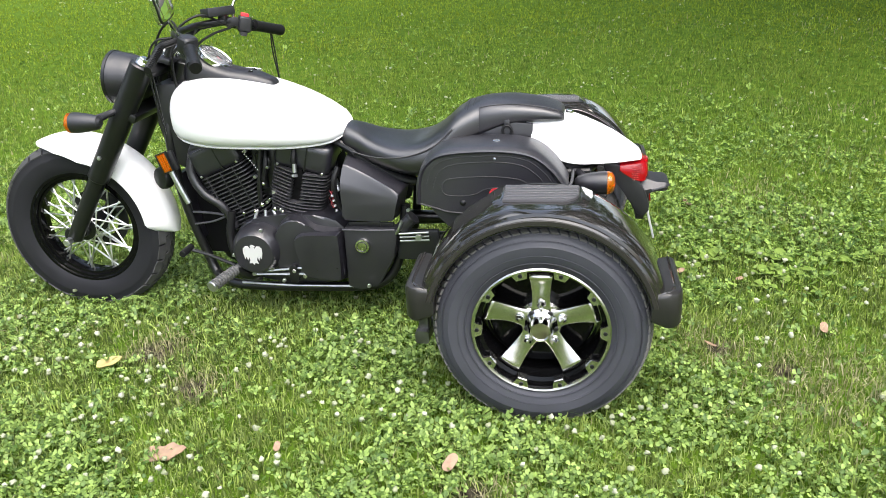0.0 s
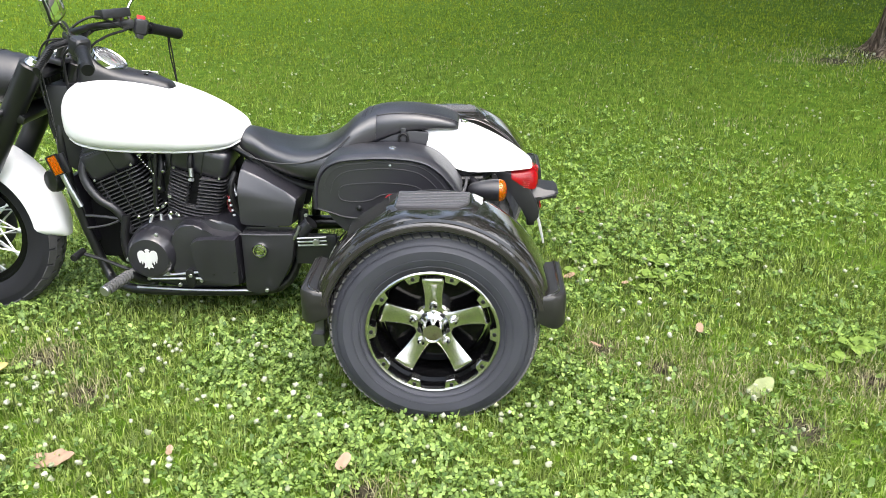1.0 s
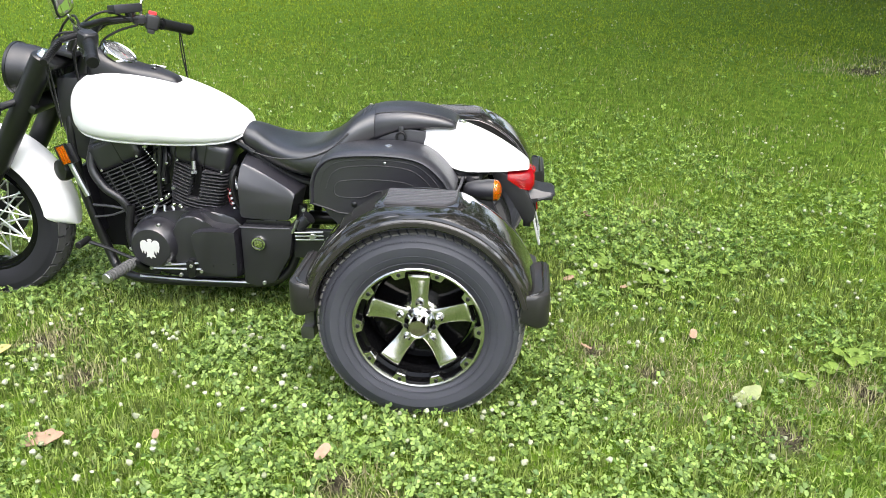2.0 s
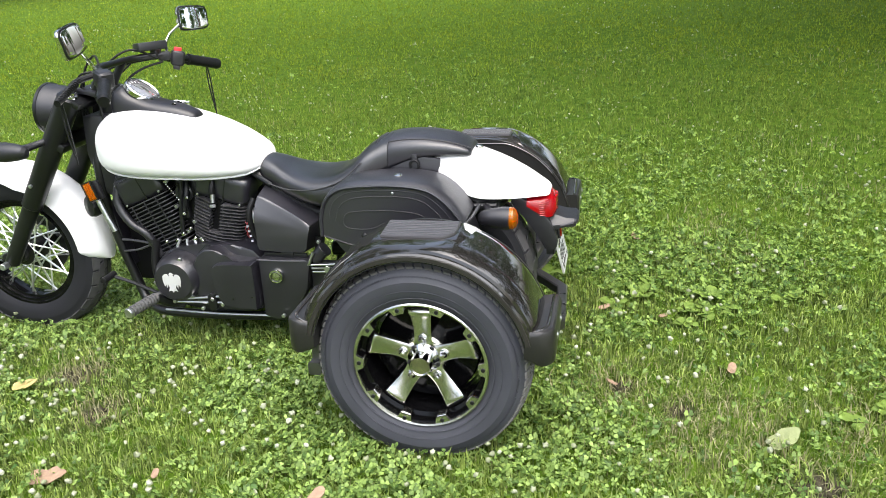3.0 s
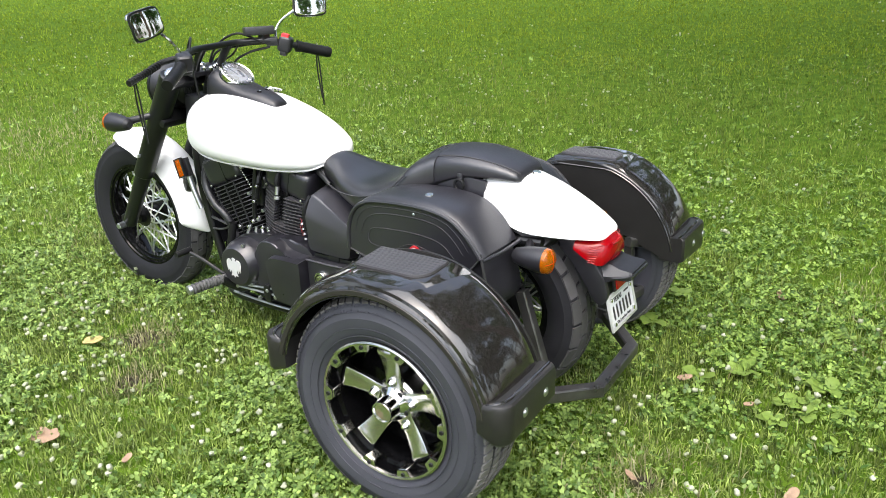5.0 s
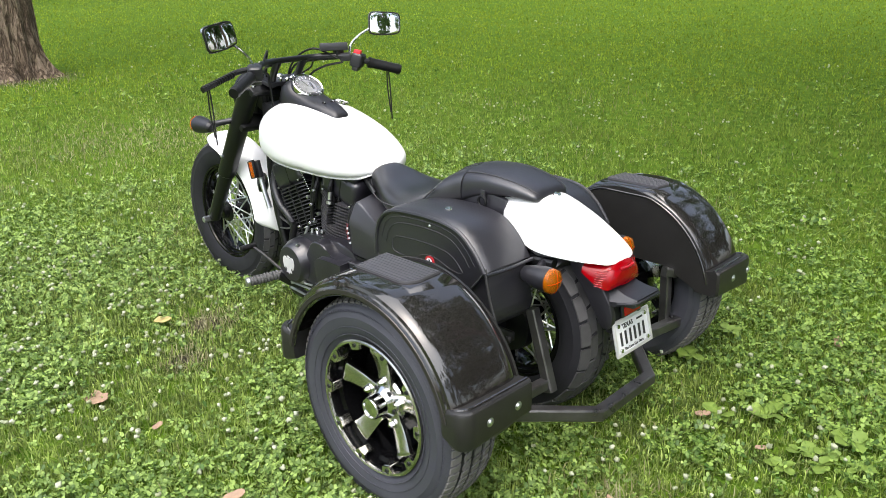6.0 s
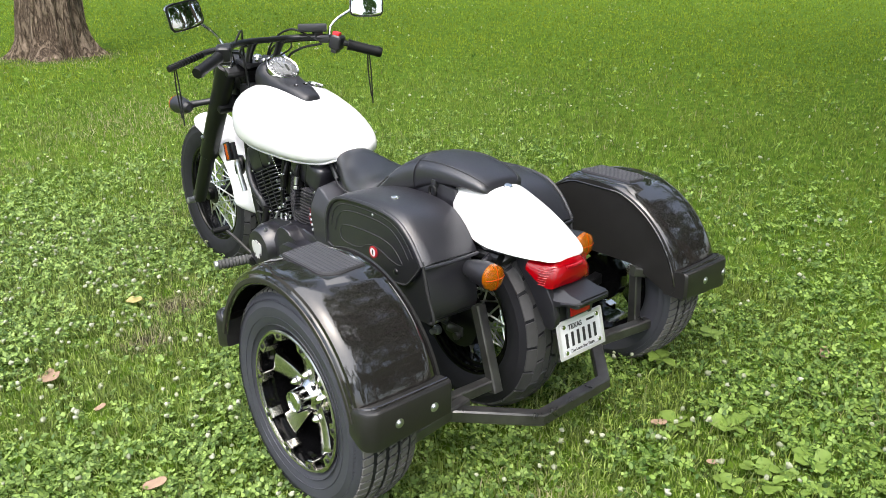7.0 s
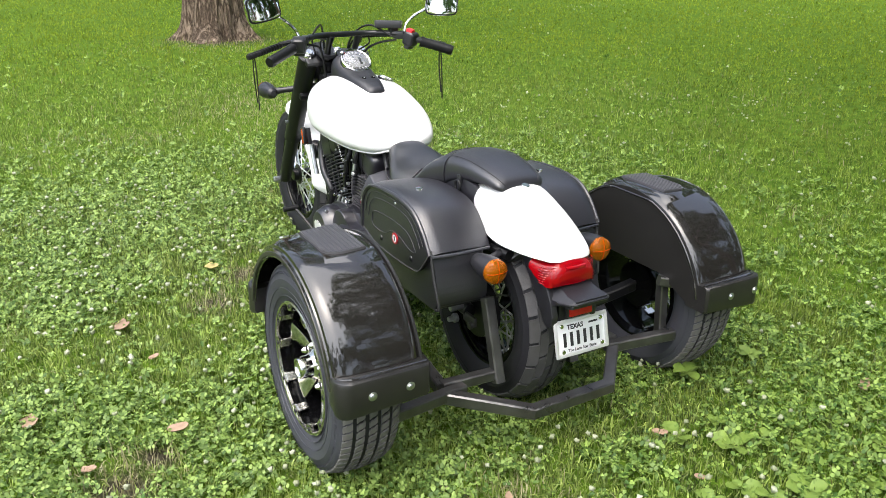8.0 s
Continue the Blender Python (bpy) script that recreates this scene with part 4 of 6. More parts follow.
# eagle emblem as a plain shape
eagle = [(-0.006, 0.030), (-0.010, 0.038), (-0.004, 0.043), (0.006, 0.041), (0.012, 0.036), (0.006, 0.032), (0.010, 0.026), (0.018, 0.036), (0.030, 0.036), (0.040, 0.026), (0.041, 0.006), (0.035, -0.020), (0.028, -0.008), (0.024, -0.026), (0.018, -0.010), (0.014, -0.024), (0.020, -0.040), (0.006, -0.036), (0, -0.046), (-0.006, -0.036),
         (-0.020, -0.040), (-0.014, -0.024), (-0.018, -0.010), (-0.024, -0.026), (-0.028, -0.008), (-0.035, -0.020), (-0.041, 0.006), (-0.040, 0.026), (-0.030, 0.036), (-0.018, 0.036), (-0.010, 0.026)]
part("emblem", moved(slab(eagle, -0.001, 0.001, 0), Matrix.Translation((-1.086, -0.264, 0.293)) @ Matrix.Scale(0.92, 4)), EMBLEM, alt, "silver winged emblem")
for a in (70, 190, 310):
    part("cover_bolt", bolt((-1.086 + 0.090 * math.cos(radians(a)), -0.228, 0.293 + 0.090 * math.sin(radians(a))), (0, -1, 0), 0.008, 0.012), STEEL, alt)
clutch = part("clutch_cover", slab(rounded([(-1.02, 0.30), (-1.00, 0.385), (-0.955, 0.420), (-0.90, 0.415), (-0.86, 0.385), (-0.80, 0.375), (-0.755, 0.365), (-0.745, 0.27), (-0.752, 0.175), (-0.85, 0.165), (-0.98, 0.18), (-1.01, 0.22)], 3), -0.165, -0.225, 0.016, 3, inset=0.05), ENGINE, bike, "black side engine cover")
part("raised_panel", slab(rounded([(-0.93, 0.33), (-0.915, 0.362), (-0.87, 0.372), (-0.762, 0.372), (-0.752, 0.36), (-0.752, 0.20), (-0.77, 0.185), (-0.86, 0.19), (-0.905, 0.215)], 3), -0.215, -0.252, 0.012, 3, inset=0.06), ENGINE, clutch)
pivot = part("frame_side_plate", slab([(-0.742, 0.385), (-0.535, 0.385), (-0.555, 0.27), (-0.62, 0.155), (-0.69, 0.135), (-0.742, 0.15)], -0.155, -0.222, 0.012), MATTE, bike, "black plastic frame side cover")
part("top_strip", tube([(-0.745, -0.222, 0.381), (-0.64, -0.224, 0.381), (-0.55, -0.222, 0.383)], 0.0035, 8), FIN, pivot)
cap = part("round_cap", moved(lathe([(0.028, 0.02), (0.030, 0.0), (0.026, -0.008), (0.018, -0.009), (0.001, -0.011)], 32), Matrix.Translation((-0.671, -0.228, 0.321))), CHROME, pivot, "chrome round cap")
part("dark_ring", moved(lathe([(0.017, -0.010), (0.0195, -0.012), (0.0195, -0.008), (0.017, -0.007)], 28, loop=True), Matrix.Translation((-0.671, -0.228, 0.321))), BLACK, pivot)
cover = rounded([(-0.748, 0.615), (-0.73, 0.632), (-0.63, 0.585), (-0.525, 0.525), (-0.515, 0.500), (-0.545, 0.410), (-0.565, 0.395), (-0.74, 0.398), (-0.752, 0.415), (-0.756, 0.52)], 2)
for q in (-1, 1):
    body = slab(cover, q * 0.09, q * 0.208, 0.038, 6, inset=0.12)
    ridge, slope = Vector((-0.64, 0, 0.520)), Vector((0.22, 0, 1)).normalized()
    bmesh.ops.bisect_plane(body, geom=body.verts[:] + body.edges[:] + body.faces[:], plane_co=ridge, plane_no=slope)
    for v in body.verts:
        h = (v.co - ridge).dot(slope)
        v.co.y -= q * (0.42 * max(0, h) + 0.08 * max(0, -h))
    part("side_cover", body, COVER, bike, "black plastic side cover", angle=55)
part("cover_clip", joined(block((0.17, 0.012, 0.016), (-0.64, -0.190, 0.394), 0.004), block((0.05, 0.016, 0.022), (-0.63, -0.192, 0.396), 0.004)), BLACK, bike)
part("hose_canister", joined(cylinder((-0.526, -0.195, 0.380), (-0.482, -0.195, 0.424), 0.025, segs=20), cylinder((-0.486, -0.195, 0.420), (-0.480, -0.195, 0.426), 0.029, segs=20)), MATTE, bike, "small black canister")
part("canister_stay", tube([(-0.545, -0.215, 0.365), (-0.532, -0.222, 0.385), (-0.518, -0.222, 0.418)], 0.006, 8), STEEL, bike)
for k in range(3):
    part("brake_rod", cylinder((-0.53, -0.215 - 0.006 * k, 0.338 + 0.016 * k), (-0.42, -0.222 - 0.006 * k, 0.346 + 0.017 * k), 0.0038, segs=10), STEEL, bike)
part("rod_end", bolt((-0.452, -0.255, 0.372), (0, -1, 0), 0.013, 0.014), STEEL, bike)
part("rod_end", bolt((-0.492, -0.215, 0.461), (0, -1, 0), 0.007, 0.014), STEEL, bike)
part("swingarm_plate", block((0.16, 0.02, 0.12), (-0.47, -0.175, 0.31), 0.008), MATTE, bike)
part("intake_manifold", block((0.11, 0.10, 0.10), (-1.01, -0.02, 0.62), 0.02), DARKCORE, bike)
part("spark_lead", tube([(-1.05, -0.10, 0.66), (-1.045, -0.13, 0.60), (-1.06, -0.13, 0.54)], 0.010, 8), GRIP, bike)
part("spark_lead", tube([(-0.925, -0.13, 0.67), (-0.93, -0.145, 0.62), (-0.93, -0.13, 0.57)], [0.009, 0.012, 0.010], 8), GRIP, bike)
part("coolant_hose", tube([(-1.33, -0.11, 0.66), (-1.345, -0.13, 0.57), (-1.30, -0.14, 0.49), (-1.235, -0.14, 0.44), (-1.20, -0.12, 0.35)], 0.017, 12), MATTE, bike)
part("coolant_pipe", tube([(-1.20, -0.14, 0.42), (-1.215, -0.15, 0.33), (-1.205, -0.16, 0.26), (-1.17, -0.16, 0.22)], 0.016, 12), GRIP, bike)
part("frame_gusset", tube([(-1.385, -0.085, 0.395), (-1.30, -0.12, 0.405), (-1.20, -0.14, 0.40)], 0.0055, 8), FIN, bike)
part("wire_wrap", joined(*[cylinder((-0.782 + 0.004 * k, -0.185, 0.505 - 0.019 * k), (-0.780 + 0.004 * k, -0.187, 0.497 - 0.019 * k), 0.0060, segs=10) for k in range(4)]), STEEL, bike)
part("red_wire", tube([(-0.790, -0.182, 0.520), (-0.778, -0.188, 0.495), (-0.787, -0.186, 0.470), (-0.776, -0.187, 0.455)], 0.0013, 8), WIRE_RED, bike, "red wiring lead")
part("red_wire", tube([(-0.778, -0.184, 0.518), (-0.790, -0.188, 0.490), (-0.774, -0.186, 0.462), (-0.782, -0.187, 0.455)], 0.0012, 8), WIRE_RED, bike, "red wiring lead")
part("wire_loom", tube([(-0.76, -0.15, 0.60), (-0.775, -0.17, 0.55), (-0.77, -0.17, 0.48), (-0.745, -0.16, 0.43)], 0.011, 10), GRIP, bike)
for k in range(9):
    part("bead", dome((-1.122 + 0.0062 * k, -0.142, 0.655 - 0.0085 * k), (0, -1, 0.2), 0.0042, 0.004, 8, 3), CHROME, bike)
part("carburettor", joined(block((0.10, 0.07, 0.20), (-1.065, -0.055, 0.56), 0.02), cylinder((-1.075, -0.09, 0.64), (-1.075, -0.09, 0.50), 0.022)), BLACK, bike, "black carburettor between the cylinders")
for x, z, r in ((-1.030, 0.600, 0.006), (-1.052, 0.535, 0.007), (-1.035, 0.475, 0.006), (-1.068, 0.452, 0.008), (-1.098, 0.425, 0.007), (-1.02, 0.435, 0.008), (-1.145, 0.418, 0.007), (-0.99, 0.425, 0.006)):
    part("engine_bolt", joined(bolt((x, -0.145, z), (0, -1, 0), r, 0.012), bolt((x, -0.15, z), (0, -1, 0), r * 0.6, 0.012)), CHROME, bike)
for k in range(3):
    part("engine_link", cylinder((-1.09 + 0.03 * k, -0.150, 0.43), (-1.105 + 0.045 * k, -0.158, 0.395), 0.006, segs=10), STEEL, bike)
part("spark_plug", joined(cylinder((-0.925, -0.150, 0.612), (-0.925, -0.155, 0.580), 0.0085, segs=12), bolt((-0.926, -0.155, 0.575), (0, -0.2, -1), 0.012, 0.012)), STEEL, bike, "bright spark plug cap")
# a near-black block gives the plug recess its shade by colour
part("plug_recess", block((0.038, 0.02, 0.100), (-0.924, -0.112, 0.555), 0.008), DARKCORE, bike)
part("frame_gusset", tube([(-1.385, -0.088, 0.345), (-1.30, -0.11, 0.365), (-1.225, -0.135, 0.398)], 0.0042, 8), FIN, bike)
part("wire_plug", cylinder((-0.79, -0.12, 0.545), (-0.77, -0.13, 0.50), 0.014, segs=12), STEEL, bike)
part("fuel_tap", tube([(-0.79, -0.08, 0.68), (-0.73, -0.10, 0.655), (-0.70, -0.11, 0.64)], 0.009, 8), BLACK, bike)
# foot controls
for s in (-1, 1):
    m = Matrix.Translation((-1.165, s * 0.265, 0.228)) @ (pose(0, 0, 0, 3, 0, -16) if s < 0 else pose(0, 0, 0, -3, 0, 196))
    peg = part("foot_peg", moved(joined(*[cylinder((0, -0.014 * k, 0), (0, -0.014 * k - 0.011, 0), 0.021, segs=14) for k in range(9)], cylinder((0, 0.05, 0), (0, -0.126, 0), 0.016, segs=12)), m), PEG, bike, "ribbed grey rubber foot peg")
    part("peg_end", moved(cylinder((0, -0.126, 0), (0, -0.142, 0), 0.020, segs=14), m), STEEL, peg)
    part("peg_bracket", tube([(-1.10, s * 0.18, 0.17), (-1.14, s * 0.22, 0.19), (-1.165, s * 0.265, 0.228)], 0.020, 10), BLACK, peg)
lever = part("shift_lever", tube([(-1.10, -0.22, 0.205), (-1.18, -0.245, 0.245), (-1.26, -0.265, 0.290), (-1.325, -0.28, 0.318)], 0.007, 8), BLACK, bike)
part("lever_rubber", cylinder((-1.325, -0.265, 0.322), (-1.33, -0.335, 0.320), 0.013, segs=12), GRIP, lever)
link = part("shift_linkage", cylinder((-1.10, -0.235, 0.200), (-0.90, -0.235, 0.205), 0.005, segs=8), STEEL, bike)
part("rod", cylinder((-1.05, -0.235, 0.215), (-0.89, -0.235, 0.232), 0.005, segs=8), STEEL, link)
part("link_arm", slab(rounded([(-0.96, 0.235), (-0.93, 0.24), (-0.925, 0.18), (-0.955, 0.17)], 2), -0.22, -0.245, 0.006), BLACK, link)
for x, z in ((-1.10, 0.205), (-0.985, 0.18), (-0.90, 0.20), (-0.94, 0.22), (-0.655, 0.165)):
    part("link_bolt", bolt((x, -0.236, z), (0, -1, 0), 0.008, 0.012), STEEL, link)
part("bright_rail", tube([(-1.17, -0.205, 0.150), (-0.95, -0.212, 0.146), (-0.70, -0.21, 0.148)], 0.005, 8), STEEL, link)

# ------------------------------------------------ seats
def seat_ring(row, n=30):
    """Section of a saddle: crowned or dished top, rounded rolls, tucked bottom."""
    x, w, zt, zb, dish = row[:5]
    out = []
    for k in range(n):
        a = 2 * math.pi * k / n
        c, s = math.cos(a), math.sin(a)
        y = w * math.copysign(abs(c) ** 0.75, c)
        if s >= 0:
            z = zb + (zt - zb) * (0.45 + 0.55 * s ** 0.6) + dish * (1 - (y / w) ** 2)
        else:
            z = zb + (zt - zb) * 0.45 * (1 - abs(s) ** 0.8)
        out.append((x, y, z))
    return out


SEAT = [(-0.776, 0.03, 0.700, 0.66, 0.0), (-0.768, 0.062, 0.720, 0.640, 0.0), (-0.745, 0.082, 0.728, 0.625, 0.004), (-0.70, 0.100, 0.718, 0.610, 0.004), (-0.63, 0.135, 0.695, 0.585, -0.004), (-0.54, 0.168, 0.684, 0.560, -0.012),
        (-0.45, 0.178, 0.700, 0.545, -0.014), (-0.38, 0.168, 0.738, 0.55, -0.008), (-0.33, 0.150, 0.775, 0.64, 0.0), (-0.28, 0.132, 0.800, 0.66, 0.004), (-0.24, 0.12, 0.812, 0.68, 0.006)]
saddle = part("seat", skin([seat_ring(r) for r in smooth_path(SEAT, 5)]), SEATSKIN, bike, "black leather rider seat", angle=60)
PILL = [(-0.285, 0.106, 0.791, 0.668), (-0.262, 0.113, 0.810, 0.676), (-0.220, 0.117, 0.822, 0.704), (-0.160, 0.117, 0.825, 0.730), (-0.100, 0.114, 0.822, 0.743), (-0.030, 0.106, 0.810, 0.749), (0.010, 0.099, 0.799, 0.749), (0.036, 0.093, 0.789, 0.748), (0.050, 0.086, 0.780, 0.747), (0.058, 0.076, 0.768, 0.748)]


def pad_ring(row, n=36):
    """Section of the pillion pad: flat sides, crowned top, tight edges."""
    x, w, zt, zb = row[:4]
    out = []
    for k in range(n):
        a = 2 * math.pi * k / n
        c, h = math.cos(a), math.sin(a)
        y = w * math.copysign(abs(c) ** 0.42, c) * (0.94 + 0.06 * (1 - max(0, h)))
        z = zb + (zt - zb) * (0.40 + (0.46 * h ** 0.55 + 0.14 * (1 - (y / w) ** 2) if h > 0 else -0.40 * abs(h) ** 0.5))
        out.append((x, y, z))
    return out


PAD = smooth_path(PILL, 5)
pill = part("pillion_pad", skin([pad_ring(r) for r in PAD]), LEATHER, bike, "black leather pillion pad", angle=60)
strap = [pad_ring((-0.272 + dx, 0.1155 + 0.004 * e, 0.805 + 0.25 * dx + 0.004 * e, 0.664)) for dx, e in ((-0.026, 0), (-0.018, 1), (0.018, 1), (0.026, 0))]
part("strap", skin(strap), LEATHER, pill)
for q in (5, 13):
    part("stitch", tube([(p[0], p[1] * 1.006, p[2] + 0.001) for p in (pad_ring(r)[q] for r in PAD[8:-2])], 0.0016, 6, smooth=False), STITCH, pill)
for dx in (-0.010, 0.010):
    part("stitch", tube([(x, y * 1.035, z + 0.005) for x, y, z in pad_ring((-0.272 + dx, 0.1155, 0.805 + 0.25 * dx, 0.664))[:19]], 0.0013, 6, smooth=False), STITCH, pill)
for s in (-1, 1):
    part("stitch", tube([(-0.74, s * 0.100, 0.652), (-0.62, s * 0.150, 0.636), (-0.50, s * 0.174, 0.645), (-0.40, s * 0.170, 0.68), (-0.33, s * 0.154, 0.74)], 0.0028, 6), STITCH, saddle)
    part("side_skirt", slab([(-0.33, 0.74), (-0.27, 0.77), (-0.05, 0.745), (-0.05, 0.60), (-0.40, 0.60)], s * 0.090, s * 0.108, 0.006), LEATHER, pill)
for s in (-1, 1):
    ring = [(-0.140 + 0.016 * math.cos(a), s * 0.122, 0.725 + 0.018 * math.sin(a)) for a in np.linspace(0, 2 * math.pi, 15)]
    part("buckle_ring", tube(ring, 0.005, 8, smooth=False), GRIP, pill)
    part("buckle_tab", block((0.02, 0.014, 0.03), (-0.140, s * 0.114, 0.748), 0.004), LEATHER, pill)

# ------------------------------------------------ rear mudguard, tail
def guard_ring(row, n=22):
    x, w, zt, zb = row[:4]
    out = []
    for k in range(n):
        a = math.pi * k / (n - 1)
        out.append((x, w * math.copysign(abs(math.cos(a)) ** 0.7, math.cos(a)), zb + (zt - zb) * math.sin(a) ** 0.75))
    return out


GUARD = [(-0.075, 0.100, 0.752, 0.715), (-0.03, 0.118, 0.762, 0.660), (0.04, 0.124, 0.764, 0.620), (0.10, 0.122, 0.750, 0.603), (0.18, 0.116, 0.716, 0.602), (0.25, 0.105, 0.676, 0.604), (0.30, 0.090, 0.640, 0.606), (0.325, 0.072, 0.620, 0.604), (0.334, 0.045, 0.610, 0.602)]
guard = part("rear_mudguard", skin([guard_ring(r) for r in smooth_path(GUARD, 5)]), WHITE, bike, "white rear mudguard cover", angle=60)
part("mudguard_bolt", bolt((0.075, 0.0, 0.757), (0.2, 0, 1), 0.014, 0.012, 12), CHROME, guard)
part("inner_mudguard", arc_fender((RX, 0, RZ), 0.360, 0.102, 0.05, 150, 50, 36, 0.02, 0.02), MATTE, bike, "black inner rear mudguard")
TAIL = [(0.255, 0.103, 0.608, 0.572), (0.295, 0.098, 0.610, 0.545), (0.325, 0.090, 0.608, 0.530), (0.345, 0.080, 0.596, 0.530), (0.356, 0.06, 0.582, 0.540)]
tail = part("tail_light", skin([guard_ring((x, w, zt, zb)) for x, w, zt, zb in [tuple(r) for r in smooth_path(TAIL, 4)]]), RED, bike, "red ribbed tail light lens", angle=60)
for k in range(8):
    z = 0.536 + 0.0075 * k
    part("lens_rib", tube([(0.300, -0.097, z), (0.322, -0.090, z), (0.347 - 0.0016 * k, -0.060, z), (0.3565 - 0.0024 * k, 0, z), (0.347 - 0.0016 * k, 0.060, z), (0.322, 0.090, z), (0.300, 0.097, z)], 0.0012, 6), RED_RIB, tail)
part("bulb_reflector", tube([(0.350, -0.035, 0.586), (0.354, 0.0, 0.586), (0.350, 0.035, 0.586)], 0.006, 8), RED_RIB, tail)
for s in (-1, 1):
    part("tail_stay", slab(rounded([(0.20, 0.600), (0.26, 0.585), (0.325, 0.53), (0.365, 0.44), (0.350, 0.40), (0.315, 0.41), (0.27, 0.50), (0.21, 0.555)], 2), s * 0.085, s * 0.062, 0.006), MATTE, bike, "black tail bracket side")
def hood_ring(x, wl, wu, zl, zu, mid=0.006):
    return [(x, mid - wl, zl), (x, mid - wl, zl + 0.35 * (zu - zl)), (x, mid - wu, zu), (x, mid + wu, zu), (x, mid + wl, zl + 0.35 * (zu - zl)), (x, mid + wl, zl)]


hood = skin([hood_ring(0.285, 0.084, 0.062, 0.455, 0.536), hood_ring(0.330, 0.084, 0.060, 0.468, 0.534), hood_ring(0.360, 0.082, 0.056, 0.478, 0.524), hood_ring(0.388, 0.078, 0.060, 0.487, 0.516), hood_ring(0.420, 0.070, 0.062, 0.486, 0.514), hood_ring(0.428, 0.066, 0.058, 0.489, 0.511)])
tailb = part("tail_bracket", joined(hood, block((0.03, 0.12, 0.14), (0.335, 0.01, 0.44), 0.006)), MATTE, bike, "black tail bracket over the plate", angle=20)
part("hood_lip", tube([(0.372, -0.074, 0.490), (0.418, -0.066, 0.500), (0.431, -0.050, 0.503), (0.431, 0.062, 0.503), (0.418, 0.078, 0.500), (0.372, 0.086, 0.490)], 0.0045, 8, smooth=False), MATTE, tailb)
part("reflector_frame", moved(block((0.010, 0.104, 0.052), bevel=0.006), pose(0.362, 0.018, 0.452, 0, -8, 0)), MATTE, tailb)
part("reflector", moved(block((0.008, 0.085, 0.038), bevel=0.004), pose(0.368, 0.018, 0.452, 0, -8, 0)), REFLECTOR, bike, "red plate reflector")
PL = pose(0.370, 0.027, 0.363, 0, -14, 0) @ pose(0, 0, 0, 90, 0, 90)
plate = part("number_plate", block((0.186, 0.102, 0.002), bevel=0.0006, m=PL), PLATE, bike, "white number plate in a chrome frame")
border = [block((0.202, 0.012, 0.008), (0, s * 0.053, 0.002), 0.003, m=PL) for s in (-1, 1)] + [block((0.011, 0.108, 0.008), (s * 0.0965, 0, 0.002), 0.003, m=PL) for s in (-1, 1)]
part("plate_frame", joined(*border), PLATE_FRAME, plate, "chrome plate frame")
for k in range(6):
    part("bar", block((0.011, 0.044, 0.001), (-0.064 + k * 0.0256, -0.006, 0.0018), 0, m=PL), INK, plate)
for w, x, y in ((0.035, 0.048, 0.033),):
    part("bar", block((w, 0.006, 0.001), (x, y, 0.0018), 0, m=PL), INK, plate)
def words(text, size, x, y, heavy):
    """Printed words on the plate."""
    cu = bpy.data.curves.new("word", "FONT")
    cu.body, cu.size, cu.align_x = text, size, "CENTER"
    cu.extrude, cu.offset = 0.0004, heavy
    word = new("word_tmp", cu)
    bpy.context.view_layer.update()
    me = bpy.data.meshes.new_from_object(word)
    bpy.data.objects.remove(word)
    me.transform(PL @ Matrix.Translation((x, y, 0.0018)))
    me.materials.append(INK)
    new("lettering", me).parent = plate


words("TEXAS", 0.021, -0.022, 0.025, 0.0007)
words("The Lone Star State", 0.0135, 0.0, -0.0455, 0.0002)
for s in (-1, 1):
    for v in (-1, 1):
        part("plate_bolt", bolt(PL @ Vector((s * 0.075, v * 0.040, 0.002)), PL.to_3x3() @ Vector((0, 0, 1)), 0.007, 0.006, 8), CHROME, plate)

# ------------------------------------------------ saddlebags
LID = [(-0.428, 0.530), (-0.424, 0.60), (-0.405, 0.655), (-0.365, 0.692), (-0.30, 0.708), (-0.18, 0.714), (-0.09, 0.708), (-0.03, 0.690), (0.02, 0.650), (0.055, 0.605), (0.068, 0.585)]
LIDLOW = [(0.036, 0.548), (0.004, 0.514), (-0.03, 0.500), (-0.16, 0.494), (-0.31, 0.498), (-0.365, 0.512)]


